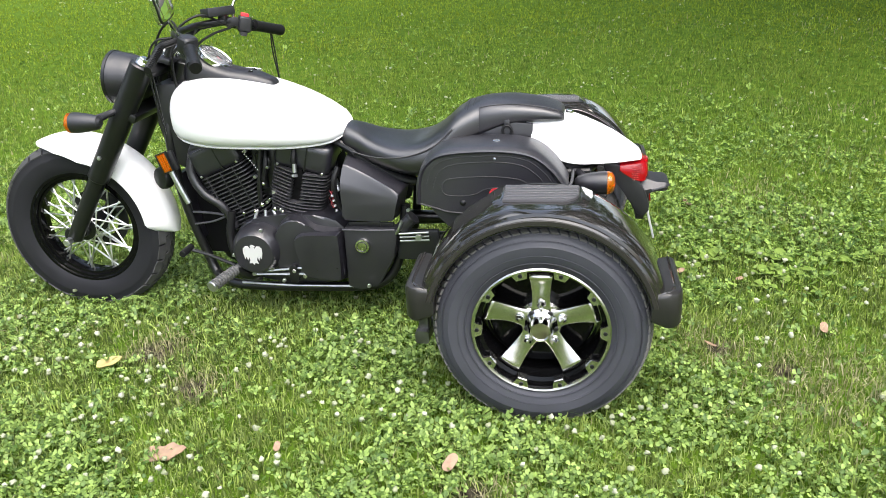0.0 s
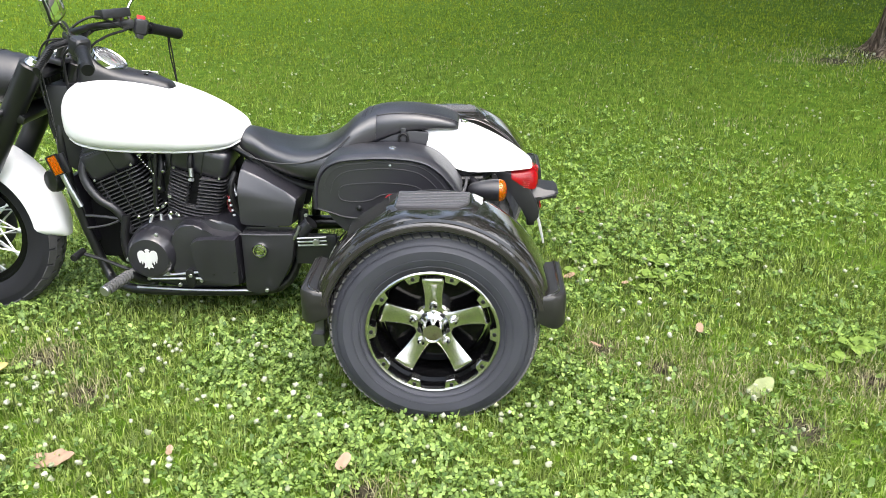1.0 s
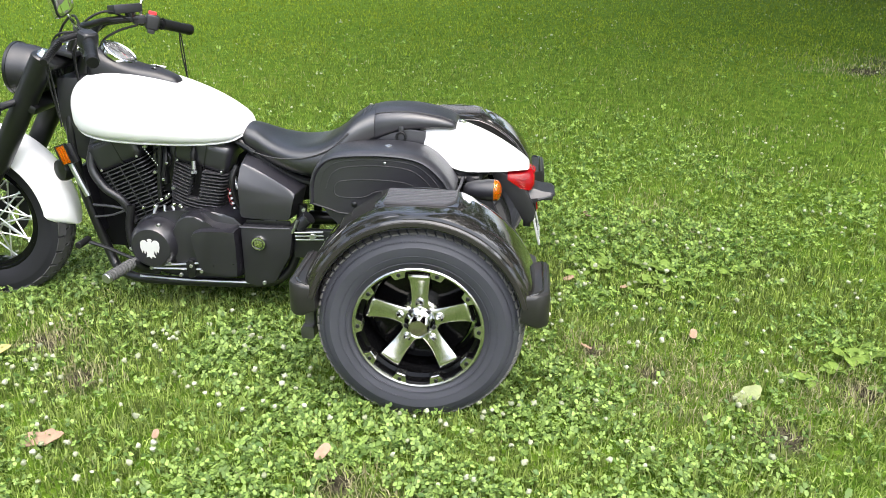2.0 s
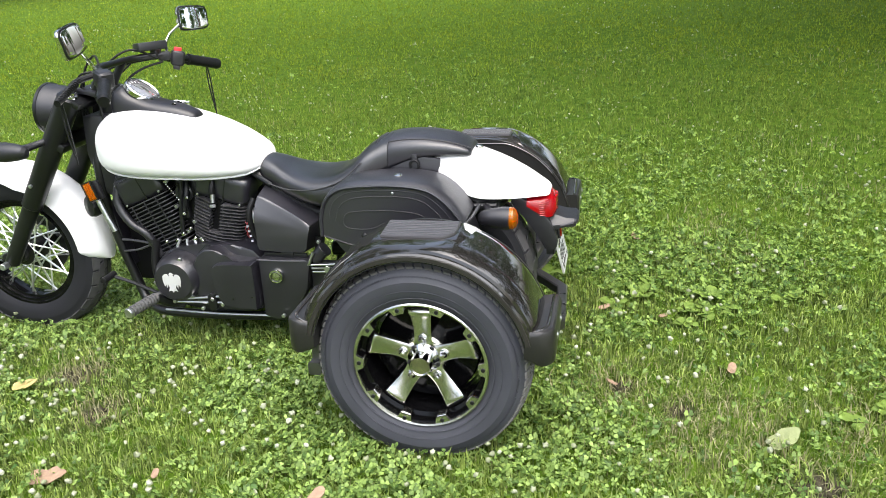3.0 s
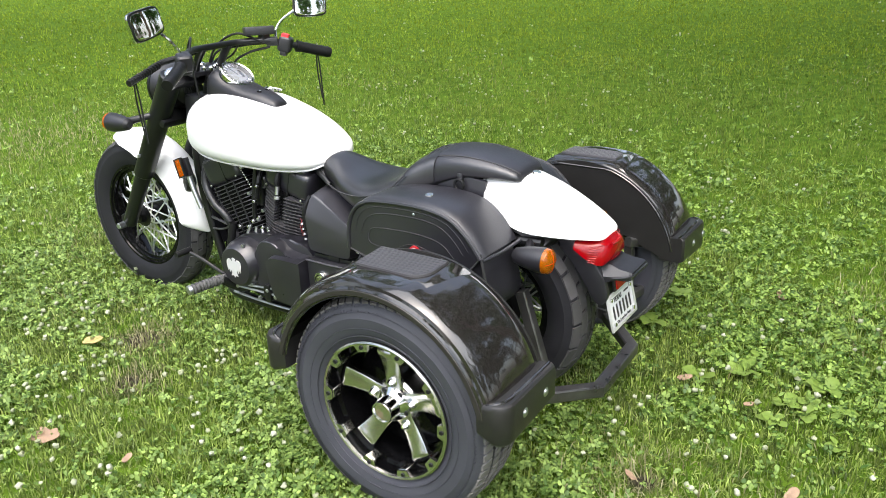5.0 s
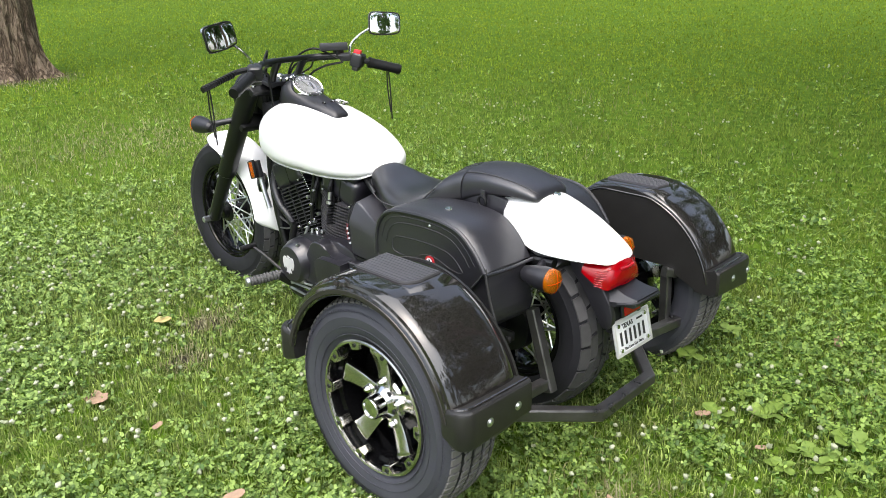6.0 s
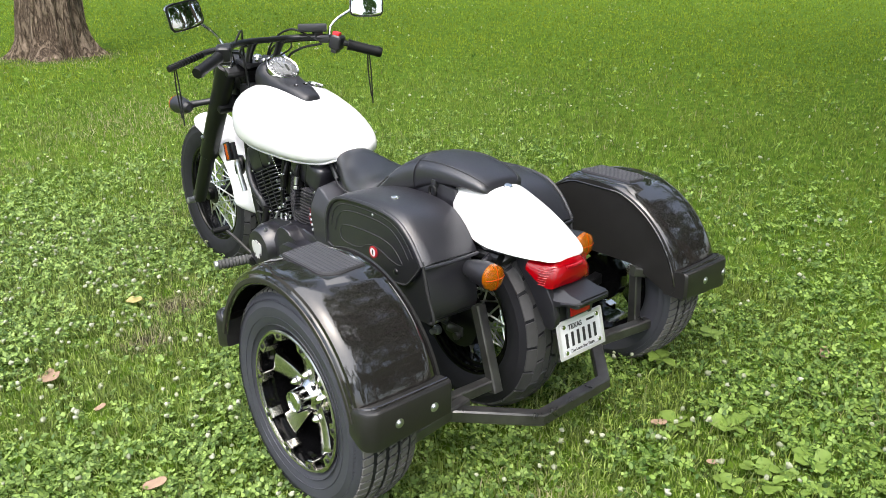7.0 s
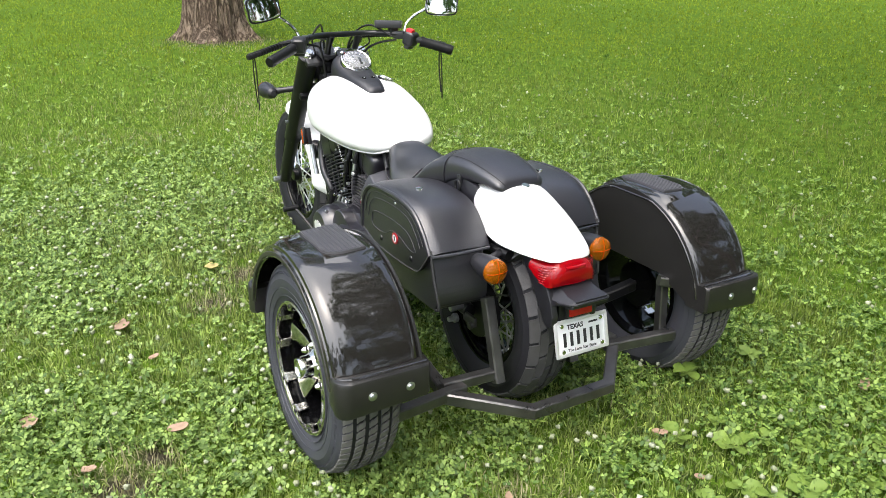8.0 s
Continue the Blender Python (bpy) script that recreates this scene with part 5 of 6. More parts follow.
def saddlebag(s):
    yo, yi = s * 0.335, s * 0.150
    first = set(bpy.data.objects)
    body_line = [(-0.40, 0.64), (-0.36, 0.69), (-0.18, 0.70), (-0.03, 0.68), (0.03, 0.63), (0.070, 0.57), (0.098, 0.48), (0.101, 0.435), (0.086, 0.408), (0.05, 0.398), (-0.22, 0.402), (-0.30, 0.42), (-0.36, 0.47), (-0.405, 0.54)]
    body = part("saddlebag", slab(rounded(body_line, 3), yi, yo * 0.985, 0.022, 4, inset=0.015), LEATHER, bike, "black leather saddlebag with flap lid", angle=45)
    # lid: flap over top, its outer face and rear slope
    outer = smooth_path(LID, 3)
    rings = []
    for x, z in outer:
        dx, dz = (x + 0.18), (z - 0.42)
        L = math.hypot(dx, dz)
        ux, uz = dx / L, dz / L
        k = 0.012
        rings.append([(x + ux * 0.004, s * 0.125, z + uz * 0.004 - 0.004), (x + ux * k, s * 0.20, z + uz * 0.008), (x + ux * k, s * 0.30, z + uz * k), (x + ux * 0.008, s * 0.330, z + uz * 0.006), (x, s * 0.342, z - 0.004),
                      (x - ux * 0.02, s * 0.336, z - uz * 0.02), (x - ux * 0.02, s * 0.30, z - uz * 0.02), (x - ux * 0.02, s * 0.13, z - uz * 0.02)])
    lid = part("lid", skin(rings), LEATHER, body, "black leather flap lid", angle=50)
    face = [tuple(p) for p in outer] + LIDLOW
    part("lid_face", slab(face, s * 0.318, s * 0.343, 0.006), LEATHER, body)
    part("piping", tube([(x, s * 0.343, z) for x, z in LID], 0.0075, 8), LEATHER, body)
    inner = lambda f, dz: [(-0.18 + (x + 0.18) * f, -dz + 0.55 + (z - 0.55) * f) for x, z in LID[1:-1]]
    part("stitch", tube([(x, s * 0.3445, z) for x, z in inner(0.89, -0.002)], 0.0013, 6), STITCH, body)
    part("stitch", tube([(x, s * 0.3445, z) for x, z in inner(0.80, 0.004)], 0.0013, 6), STITCH, body)
    panel = rounded([(-0.345, 0.585), (-0.338, 0.606), (-0.318, 0.618), (-0.25, 0.625), (-0.16, 0.626), (-0.09, 0.618), (-0.055, 0.602), (-0.03, 0.578), (-0.022, 0.566), (-0.04, 0.560), (-0.08, 0.566), (-0.12, 0.580), (-0.16, 0.588), (-0.20, 0.582), (-0.23, 0.566), (-0.27, 0.558), (-0.32, 0.560), (-0.34, 0.568)], 3)
    part("stitch", tube([(x, s * 0.3445, z) for x, z in panel + panel[:1]], 0.0014, 6, smooth=False), STITCH, body)
    part("stitch", tube([(x, s * 0.343, z + 0.001) for x, z in [(0.066, 0.585)] + LIDLOW + [(-0.425, 0.530)]], 0.003, 6), STITCH, body)
    for x, z in ((-0.275, 0.533), (-0.055, 0.533)):
        part("snap", dome((x, s * 0.343, z), (0, s, 0), 0.011, 0.006, 14, 3), BLACK, body)
    part("snap", dome((-0.165, s * 0.343, 0.688), (0, s, 0), 0.005, 0.003, 12, 3), STEEL, body)
    part("badge_ring", moved(lathe([(0.020, 0.002), (0.020, -0.002), (0.014, -0.003), (0.014, 0.002)], 24, loop=True), Matrix.Translation((-0.165, s * 0.345, 0.567))), BADGE_RED, body, "red ring of a round sticker")
    part("badge_disc", moved(lathe([(0.014, 0.001), (0.001, 0.0011)], 24), Matrix.Translation((-0.165, s * 0.3462, 0.567)) @ (pose(0, 0, 0, 180, 0, 0) if s < 0 else pose(0, 0, 0))), PLATE, body)
    part("badge_bar", block((0.005, 0.002, 0.016), (-0.165, s * 0.3475, 0.567), 0), INK, body)
    part("medallion", moved(lathe([(0.014, -0.003), (0.013, 0.004), (0.008, 0.005), (0.001, 0.003)], 20), pose(-0.165, s * 0.255, 0.724, 90 - s * 4, 0, 0)), CHROME, body, "small chrome medallion")
    part("rear_piping", tube([(0.066, s * 0.338, 0.60), (0.084, s * 0.334, 0.50), (0.104, s * 0.328, 0.42), (0.08, s * 0.326, 0.402)], 0.005, 8), PIPING, body)
    part("lid_edge", tube([(0.074, s * 0.338, 0.580), (0.088, s * 0.25, 0.582), (0.092, s * 0.14, 0.586)], 0.006, 8), LEATHER, body)
    if s > 0:
        for o in set(bpy.data.objects) - first:      # the far bag hangs closer in
            o.data.transform(Matrix.Translation((0, -0.022, 0)))
    return body


saddlebag(-1)
saddlebag(1)

# ------------------------------------------------ outrigger kit
KY = 0.0          # the kit's own middle
TR, TRIM = 0.331, 0.201


def outrigger(s):
    """One side: alloy wheel, moulded fender with step pad and bumpers."""
    cy = KY + s * 0.665
    c = Vector((0.003, cy, 0.293))
    hub = Vector((0.003, cy, 0.273))
    turn = Matrix.Translation(hub) @ (pose(0, 0, 0, 0, 0, 180) if s < 0 else pose(0, 0, 0))   # local +y points outwards
    drum = 0.166 if s < 0 else 0.088
    barrel = [(TRIM + 0.004, 0.086), (TRIM - 0.003, 0.082), (TRIM - 0.006, 0.056), (TRIM - 0.018, 0.050), (TRIM - 0.022, 0.02), (TRIM - 0.022, -0.07), (TRIM - 0.006, -0.088), (TRIM + 0.004, -0.088), (TRIM + 0.002, 0)]
    wheel = part("outrigger_wheel", lathe(barrel, 72, loop=True), RIMBLACK, bike, "black and machined alloy outrigger wheel", m=turn)
    ty = tyre(TR, TRIM, 0.205, "tyre", wheel, hub, shoulder=0.80, grooves=(-0.055, -0.019, 0.019, 0.055))
    ribs = [(0.1 * k, [(off - 0.0120, 0.0), (off - 0.004, 0.22), (off + 0.004, 0.26), (off + 0.0120, 0.48)]) for k, off in enumerate((-0.0715, -0.037, 0.0, 0.037, 0.0715))]
    surface = [(0, TR), (0.055, TR - 0.0035), (0.082, TR - 0.0117), (0.0964, TRIM + 0.104), (0.1025, TRIM + 0.078)]
    part("tread_floor", lathe([(TR - 0.0112, -0.081), (TR - 0.0025, -0.055), (TR + 0.0008, 0.0), (TR - 0.0025, 0.055), (TR - 0.0112, 0.081), (TR - 0.016, 0.0)], 96, loop=True), GROOVE, wheel, m=Matrix.Translation(hub))
    tread(surface, ribs[1:4], 72, 0.36, 0.0060, hub, wheel, TREAD)
    for rib in (ribs[0], ribs[4]):
        tread(surface, [rib], 72, 0.28, 0.0045, hub, wheel, TREAD, "outer tread rib")
    for q in (-1, 1):
        tread(surface, [(0.0, [(q * 0.086, 0), (q * 0.098, 0.0)])], 150, 0.30, 0.0012, hub, wheel, RUBBER, "notched tyre shoulder")
    for rr, yy in ((TRIM + 0.050, 0.1016), (TRIM + 0.026, 0.0985)):
        part("sidewall_ring", moved(lathe([(rr - 0.0014, yy - 0.002), (rr - 0.0007, yy + 0.0012), (rr + 0.0007, yy + 0.0012), (rr + 0.0014, yy - 0.002)], 72, loop=True), turn), RUBBER, ty)
    for a0, count in ((52, 12), (112, 9), (245, 10)):
        bars = [block((0.011, 0.0024, 0.0055), (TRIM + 0.072, 0.1000, 0), 0.0006, segs=1, m=turn @ pose(0, 0, 0, 0, -(a0 + 2.4 * k), 0)) for k in range(count) if k % 5 != 3]
        tagged(part("sidewall_marking", joined(*bars), RUBBER, ty, "raised moulded tyre marking"), kind="stuff")
    part("rim_lip", moved(lathe([(TRIM + 0.008, 0.086), (TRIM + 0.009, 0.094), (TRIM + 0.004, 0.097), (TRIM - 0.001, 0.095), (TRIM - 0.002, 0.086)], 72, loop=True), turn), ALLOY, wheel, "machined rim lip")
    # back plate of the hub, dark, and centre
    part("wheel_centre", moved(lathe([(0.001, 0.030), (0.062, 0.030), (0.070, 0.022), (0.072, -0.02), (0.001, -0.02)], 40), turn), ALLOY, wheel)
    part("drum", moved(lathe([(0.001, -0.02), (drum - 0.006, -0.02), (drum, -0.03), (drum, -0.075), (0.001, -0.08)], 40), turn), RIMBLACK, wheel)
    for k in range(5):
        a = radians(90 + 72 * k)
        rows = [(0.040, 0.032, 0.036, 0.014), (0.068, 0.027, 0.036, 0.014), (0.100, 0.027, 0.039, 0.014), (0.140, 0.031, 0.050, 0.016), (0.162, 0.034, 0.058, 0.018), (TRIM - 0.024, 0.034, 0.048, 0.022)]
        rings = []
        for rr, hw, y, th in smooth_path(rows, 3):
            rings.append([(rr, y, -hw), (rr, y + 0.003, -hw * 0.8), (rr, y + 0.004, 0), (rr, y + 0.003, hw * 0.8), (rr, y, hw), (rr, y - th, hw * 0.9), (rr, y - th, -hw * 0.9)])
        part("wheel_spoke", moved(skin(rings), turn @ pose(0, 0, 0, 0, -math.degrees(a), 0)), ALLOY, wheel)
        b = a
        foot, top = Vector((0.068 * math.cos(b), 0.030, 0.068 * math.sin(b))), Vector((0.068 * math.cos(b), 0.050, 0.068 * math.sin(b)))
        part("lug_nut", moved(joined(cylinder(foot, foot + Vector((0, 0.012, 0)), 0.0150, segs=24), cylinder(foot, top, 0.0125, segs=6), cylinder(top, top + Vector((0, 0.010, 0)), 0.0118, 0.0065, segs=6)), turn), CHROME, wheel, "chrome lug nut")
    for k in range(10):
        a = radians(36 * k)
        tab = skin([[(TRIM + 0.001, y0, -0.026), (TRIM + 0.001, y0, 0.026), (TRIM - 0.022, y0, 0.016), (TRIM - 0.022, y0, -0.016)] for y0 in (0.084, 0.0935)])
        tab = joined(tab, block((0.006, 0.036, 0.030), (TRIM - 0.0205, 0.070, 0), 0.002, segs=1))
        part("rim_tab", moved(tab, turn @ pose(0, 0, 0, 0, -math.degrees(a), 0)), ALLOY, wheel)
        part("rivet", moved(bolt((TRIM - 0.009, 0.0935, 0), (0, 1, 0), 0.0065, 0.003, 10), turn @ pose(0, 0, 0, 0, -math.degrees(a), 0)), BLACK, wheel)
    part("centre_cap", moved(joined(lathe([(0.050, 0.030), (0.050, 0.042), (0.040, 0.052), (0.035, 0.058), (0.034, 0.092), (0.031, 0.098), (0.028, 0.098), (0.026, 0.093), (0.001, 0.092)], 40)), turn), CHROME, wheel, "chrome centre cap")
    for k in range(5):
        a = radians(90 + 36 + 72 * k)
        part("cap_dimple", moved(dome((0.045 * math.cos(a), 0.046, 0.045 * math.sin(a)), (0, 1, 0), 0.010, 0.003, 10, 3), turn), BLACK, wheel)
    # fender: section from outer lip over the shoulder to the inner panel, swept round the wheel
    yo = s * 0.762
    sect = [(0.338, 0.122), (0.341, 0.126), (0.356, 0.126), (0.362, 0.122), (0.364, 0.117), (0.372, 0.114), (0.381, 0.102), (0.386, 0.086), (0.389, 0.04), (0.389, -0.085), (0.387, -0.108), (0.382, -0.124), (0.373, -0.135), (0.360, -0.141)]
    rings = []
    a0, a1, steps = 14, 166, 48
    for i in range(steps + 1):
        a = radians(a0 + (a1 - a0) * i / steps)
        outer = []
        for r, o in sect:
            x, z = r * math.cos(a), r * math.sin(a)
            outer.append((x * 0.98, o, min(z * 0.985, 0.367 + 0.004 * (z * 0.985 - 0.367) / 0.016)))
        inner = [(x * 0.985, o - 0.003 if o > 0.1 else o + (0.003 if o < -0.09 else 0), z * 0.985) for x, o, z in reversed(outer)]
        rings.append([(c.x + x, cy + s * o, c.z + z) for x, o, z in outer + inner])
    fender = part("outrigger_fender", skin(rings), FENDER, bike, "glossy black plastic fender with faint painted sky glints", angle=30)
    # lip band in lighter grey-brown: the reflection on its face, put into the colour
    for r0, r1 in ((0.3395, 0.3555),):
        band = []
        for i in range(steps + 1):
            a = radians(a0 + (a1 - a0) * i / steps)
            band.append([(c.x + 0.98 * r * math.cos(a), cy + s * o, c.z + 0.985 * r * math.sin(a)) for r, o in ((r0, 0.1255), (r0 + 0.002, 0.1285), (r1 - 0.002, 0.1285), (r1, 0.1255), (r1, 0.124), (r0, 0.124))])
        part("fender_lip", skin(band), LIPGREY, fender, "grey-black fender lip with its reflection painted in")
    # inner panel
    inner = [(0.375 * math.cos(radians(a)), 0.372 * math.sin(radians(a))) for a in np.linspace(10, 170, 40)]
    panel = [(c.x + x, c.z + z) for x, z in inner] + [(c.x - 0.34, 0.36), (c.x - 0.22, 0.40), (c.x + 0.18, 0.40), (c.x + 0.34, 0.33)]
    part("inner_panel", slab(panel, cy - s * 0.143, cy - s * 0.135, 0), ENDBLOCK, fender, smooth=False)
    part("panel_edge", tube([(c.x + 0.368 * math.cos(radians(a)), cy - s * 0.1425, c.z + min(0.366 * math.sin(radians(a)), 0.352)) for a in np.linspace(12, 168, 40)], 0.0035, 6, smooth=False), FENDER, fender)
    # step pad
    rest = Matrix.Translation((c.x - 0.002, cy - s * 0.030, 0.667)) @ pose(0, 0, 0, -s * 3, 0, 0)

    def pad_line(cut):
        """The pad's outline in plan, drawn in by cut; its rear outer corner is rounded."""
        hx, hy, rad = 0.111 - cut, 0.060 - cut, 0.055 - cut
        arc = [(hx - rad + rad * math.sin(radians(t)), hy - rad + rad * math.cos(radians(t))) for t in range(0, 91, 10)]
        return [(x, s * y) for x, y in [(-hx, -hy), (-hx, hy)] + arc + [(hx, -hy)]]
    pad = part("step_pad", moved(skin([[(x, y, z) for x, y in pad_line(cut)] for z, cut in ((-0.006, 0.0), (0.003, 0.0), (0.0055, 0.0012), (0.0062, 0.004))]), rest), PADGREY, fender, "ribbed dark grey step pad", angle=40)
    tilt = Matrix.Translation((c.x - 0.002, cy - s * 0.030, 0.664)) @ pose(0, 0, 0, -s * 3, 0, 0)
    plinth = [[(sx * hx, sy * hy, z) for sx, sy in ((-1, -1), (1, -1), (1, 1), (-1, 1))] for hx, hy, z in ((0.172, 0.094, -0.040), (0.150, 0.086, -0.020), (0.128, 0.074, -0.005), (0.121, 0.066, 0.001), (0.116, 0.062, 0.002))]
    part("pad_base", moved(skin(plinth), tilt), FENDER, fender, angle=60)
    for k in range(9):
        y = -0.052 + 0.013 * k
        short = 0.055 - math.sqrt(max(0.0, 0.055 ** 2 - max(0.0, y + 0.004 - 0.005) ** 2))      # follows the rounded corner
        part("rib", moved(block((0.216 - short, 0.0085, 0.003), (-short / 2, s * y, 0.0062), 0.001, segs=1), rest), PADGREY, pad)
    # bumper blocks at both ends
    for e in (-1, 1):
        plan = [(0.318, -0.142), (0.318, 0.124)] + [(0.362 + 0.044 * math.sin(radians(a)), 0.084 + 0.044 * math.cos(radians(a))) for a in range(0, 91, 15)] + [(0.406, -0.134), (0.398, -0.142)]
        rings = []
        for h, grow in ((0.330, -0.008), (0.333, -0.003), (0.340, 0.0), (0.402, 0.0), (0.411, -0.003), (0.415, -0.009)):
            ring = []
            for px, po in plan:
                out = min(1, (px - 0.318) / 0.06)
                low = 0.020 * max(0, po) / 0.128 * (h < 0.36) * out      # the outer corner hangs lower
                ring.append((c.x + e * (px + grow * out), cy + s * (po + (grow if po > 0.1 else 0)), h - low + 0.010 * out * (h > 0.36)))
            rings.append(ring)
        end = part("fender_bumper", skin(rings), ENDBLOCK, fender, "black bolted fender end block")
        part("trim_edge", tube([(c.x + e * 0.326, cy + s * 0.118, 0.408), (c.x + e * 0.360, cy + s * 0.112, 0.422), (c.x + e * 0.379, cy + s * 0.090, 0.425), (c.x + e * 0.384, cy + s * 0.04, 0.425), (c.x + e * 0.384, cy - s * 0.138, 0.424)], 0.005, 8), FENDER, end)
        for o in ((0.034, -0.078) if s < 0 else (0.088, -0.026)):
            part("bumper_bolt", joined(bolt((c.x + e * 0.404, cy + s * o, 0.374), (e, 0, 0), 0.013, 0.003, 20), dome((c.x + e * 0.406, cy + s * o, 0.374), (e, 0, 0), 0.010, 0.006, 12, 3)), STEEL, end, "zinc bolt")
    # arms holding wheel and fender
    part("outrigger_arm", square_tube([(c.x - 0.01, cy - s * 0.07, 0.270), (c.x - 0.03, KY + s * 0.34, 0.215)], 0.040), BLACK, bike)
    part("fender_brace", square_tube([(0.24, cy - s * 0.10, 0.175), (0.200, KY + s * 0.29, 0.172)], 0.038), TUBE, bike)
    part("front_brace", square_tube([(-0.382, s * 0.650, 0.180), (-0.375, s * 0.50, 0.180), (-0.345, s * 0.26, 0.200)], 0.044), TUBE, bike)
    part("front_post", square_tube([(-0.378, s * 0.610, 0.195), (-0.375, s * 0.605, 0.345)], 0.036, up=(1, 0, 0)), TUBE, bike)
    post = part("fender_post", square_tube([(0.205, KY + s * 0.535, 0.165), (0.205, KY + s * 0.52, 0.375)], 0.034, up=(1, 0, 0)), TUBE, bike)
    part("fender_bar", square_tube([(0.205, KY + s * 0.50, 0.385), (0.26, cy - s * 0.05, 0.36)], 0.034), TUBE, bike)
    return wheel


outrigger(-1)
outrigger(1)
loop_z = 0.165
part("tow_loop", square_tube([(0.20, KY - 0.375, 0.17), (0.376, KY - 0.145, 0.14), (0.364, KY + 0.165, 0.138), (0.185, KY + 0.335, 0.17)], 0.040), TUBE, bike, "bent square-tube rear loop")
for s in (-1, 1):
    part("cross_tube", square_tube([(0.165, KY + s * 0.35, loop_z + 0.012), (0.175, KY + s * 0.155, loop_z + 0.012)], 0.036), TUBE, bike)
    part("strut", square_tube([(0.190, KY + s * 0.150, 0.150), (0.105, KY + s * 0.150, 0.42)], 0.036, up=(0, 1, 0)), TUBE, bike)
    part("side_rail", square_tube([(0.16, KY + s * 0.345, loop_z), (-0.10, KY + s * 0.33, 0.19), (-0.42, KY + s * 0.22, 0.22)], 0.040), TUBE, bike)
    if s > 0:
        part("coil_spring", tube([(-0.05 + 0.003 * k, KY + s * 0.30 + 0.030 * math.cos(k * 0.9), 0.30 + 0.030 * math.sin(k * 0.9)) for k in range(40)], 0.005, 6, smooth=False), BLACK, bike)
    part("axle_bolt", bolt((RX, s * 0.15, RZ + 0.03), (0, s, 0), 0.014, 0.05), STEEL, bike)

part("shock_bolt", joined(bolt((-0.080, -0.150, 0.268), (0, -1, 0), 0.017, 0.016, 12), bolt((-0.080, -0.166, 0.268), (0, -1, 0), 0.010, 0.020)), STEEL, bike)
part("axle_adjuster", joined(bolt((0.000, -0.138, 0.270), (0, -1, 0), 0.013, 0.014, 12), block((0.075, 0.012, 0.034), (-0.02, -0.135, 0.285), 0.004)), TUBE, bike)
part("mounting_plate", block((0.12, 0.13, 0.008), (0.13, 0.235, 0.205), 0.003), TUBE, bike, "flat dark steel mounting plate")

# ---------------------------------------------------------------- trees
def tree(name, x, y, r, lean, seed, height=9.0, spread=3.6, clump=4, low=0.32, limbs=9, leaf=0.085, loose=0.7, tight=1.0, n=120):
    rng = random.Random(seed)
    base = new(name)
    base.location = (x, y, 0)
    ph = [rng.uniform(0, 6.28) for _ in range(8)]
    rings = []
    for i in range(44):
        z = height * 0.55 * (i / 43) ** 1.9
        flare = 1 + 0.42 * math.exp(-z / 0.13) + 0.20 * math.exp(-z / 0.6)
        rr = r * flare * (1 - 0.045 * z)
        row = []
        for k in range(n):
            a = 2 * math.pi * k / n
            root = 1 + 0.22 * math.exp(-z / 0.2) * math.sin(5 * a + ph[0]) + 0.035 * math.sin(11 * a + ph[1] + z) + 0.025 * math.sin(17 * a + ph[2] - 2 * z)
            furrow = noise.noise(Vector((7 * math.cos(a), 7 * math.sin(a), z * 1.3 + seed))) + 0.6 * noise.noise(Vector((16 * math.cos(a), 16 * math.sin(a), z * 3 + seed)))
            root += 0.055 * furrow
            row.append((lean[0] * z + rr * root * math.cos(a), lean[1] * z + rr * root * math.sin(a), z - 0.03))
        rings.append(row)
    bms = [skin(rings)]
    tips = []
    for k in range(limbs):
        a = 2 * math.pi * k / limbs * (2 if limbs > 12 else 1) + rng.uniform(-0.3, 0.3)
        z0 = height * rng.uniform(low, 0.55)
        L = spread * rng.uniform(0.6, 1.0)
        p = Vector((lean[0] * z0, lean[1] * z0, z0))
        q = p + Vector((math.cos(a) * L * 0.5, math.sin(a) * L * 0.5, L * 0.45))
        e = p + Vector((math.cos(a) * L, math.sin(a) * L, L * rng.uniform(0.5, 1.0)))
        bms.append(tube([p, q, e], [r * 0.32, r * 0.2, r * 0.06], 8))
        tips += [q, e, e + Vector((0, 0, 0.8))]
    part("trunk", joined(*bms), BARK, base, "rough grey-brown bark")
    # crown of single leaves in uneven clumps
    npr = np.random.default_rng(seed)
    clumps = []
    for q in tips:
        for _ in range(clump):
            clumps.append((np.array(q) + npr.normal(0, loose, 3), npr.uniform(0.35, 0.8)))
    pts = np.concatenate([c + npr.normal(0, rad * tight, (int(260 * rad), 3)) for c, rad in clumps])
    leaf_mesh("crown", pts, npr, leaf, TREE_LEAF, base)
    return base


def quads(name, V, F, mat, parent=None):
    """A mesh from arrays: V (n, 3) and F (m, k) with k corners a face."""
    me = bpy.data.meshes.new(name)
    me.vertices.add(len(V))
    me.vertices.foreach_set("co", np.ascontiguousarray(V, dtype=np.float32).ravel())
    k = F.shape[1]
    me.loops.add(F.size)
    me.loops.foreach_set("vertex_index", np.ascontiguousarray(F, dtype=np.int32).ravel())
    me.polygons.add(len(F))
    me.polygons.foreach_set("loop_start", np.arange(0, F.size, k, dtype=np.int32))
    me.update(calc_edges=True)
    me.materials.append(mat)
    ob = new(name, me)
    ob.parent = parent
    return ob


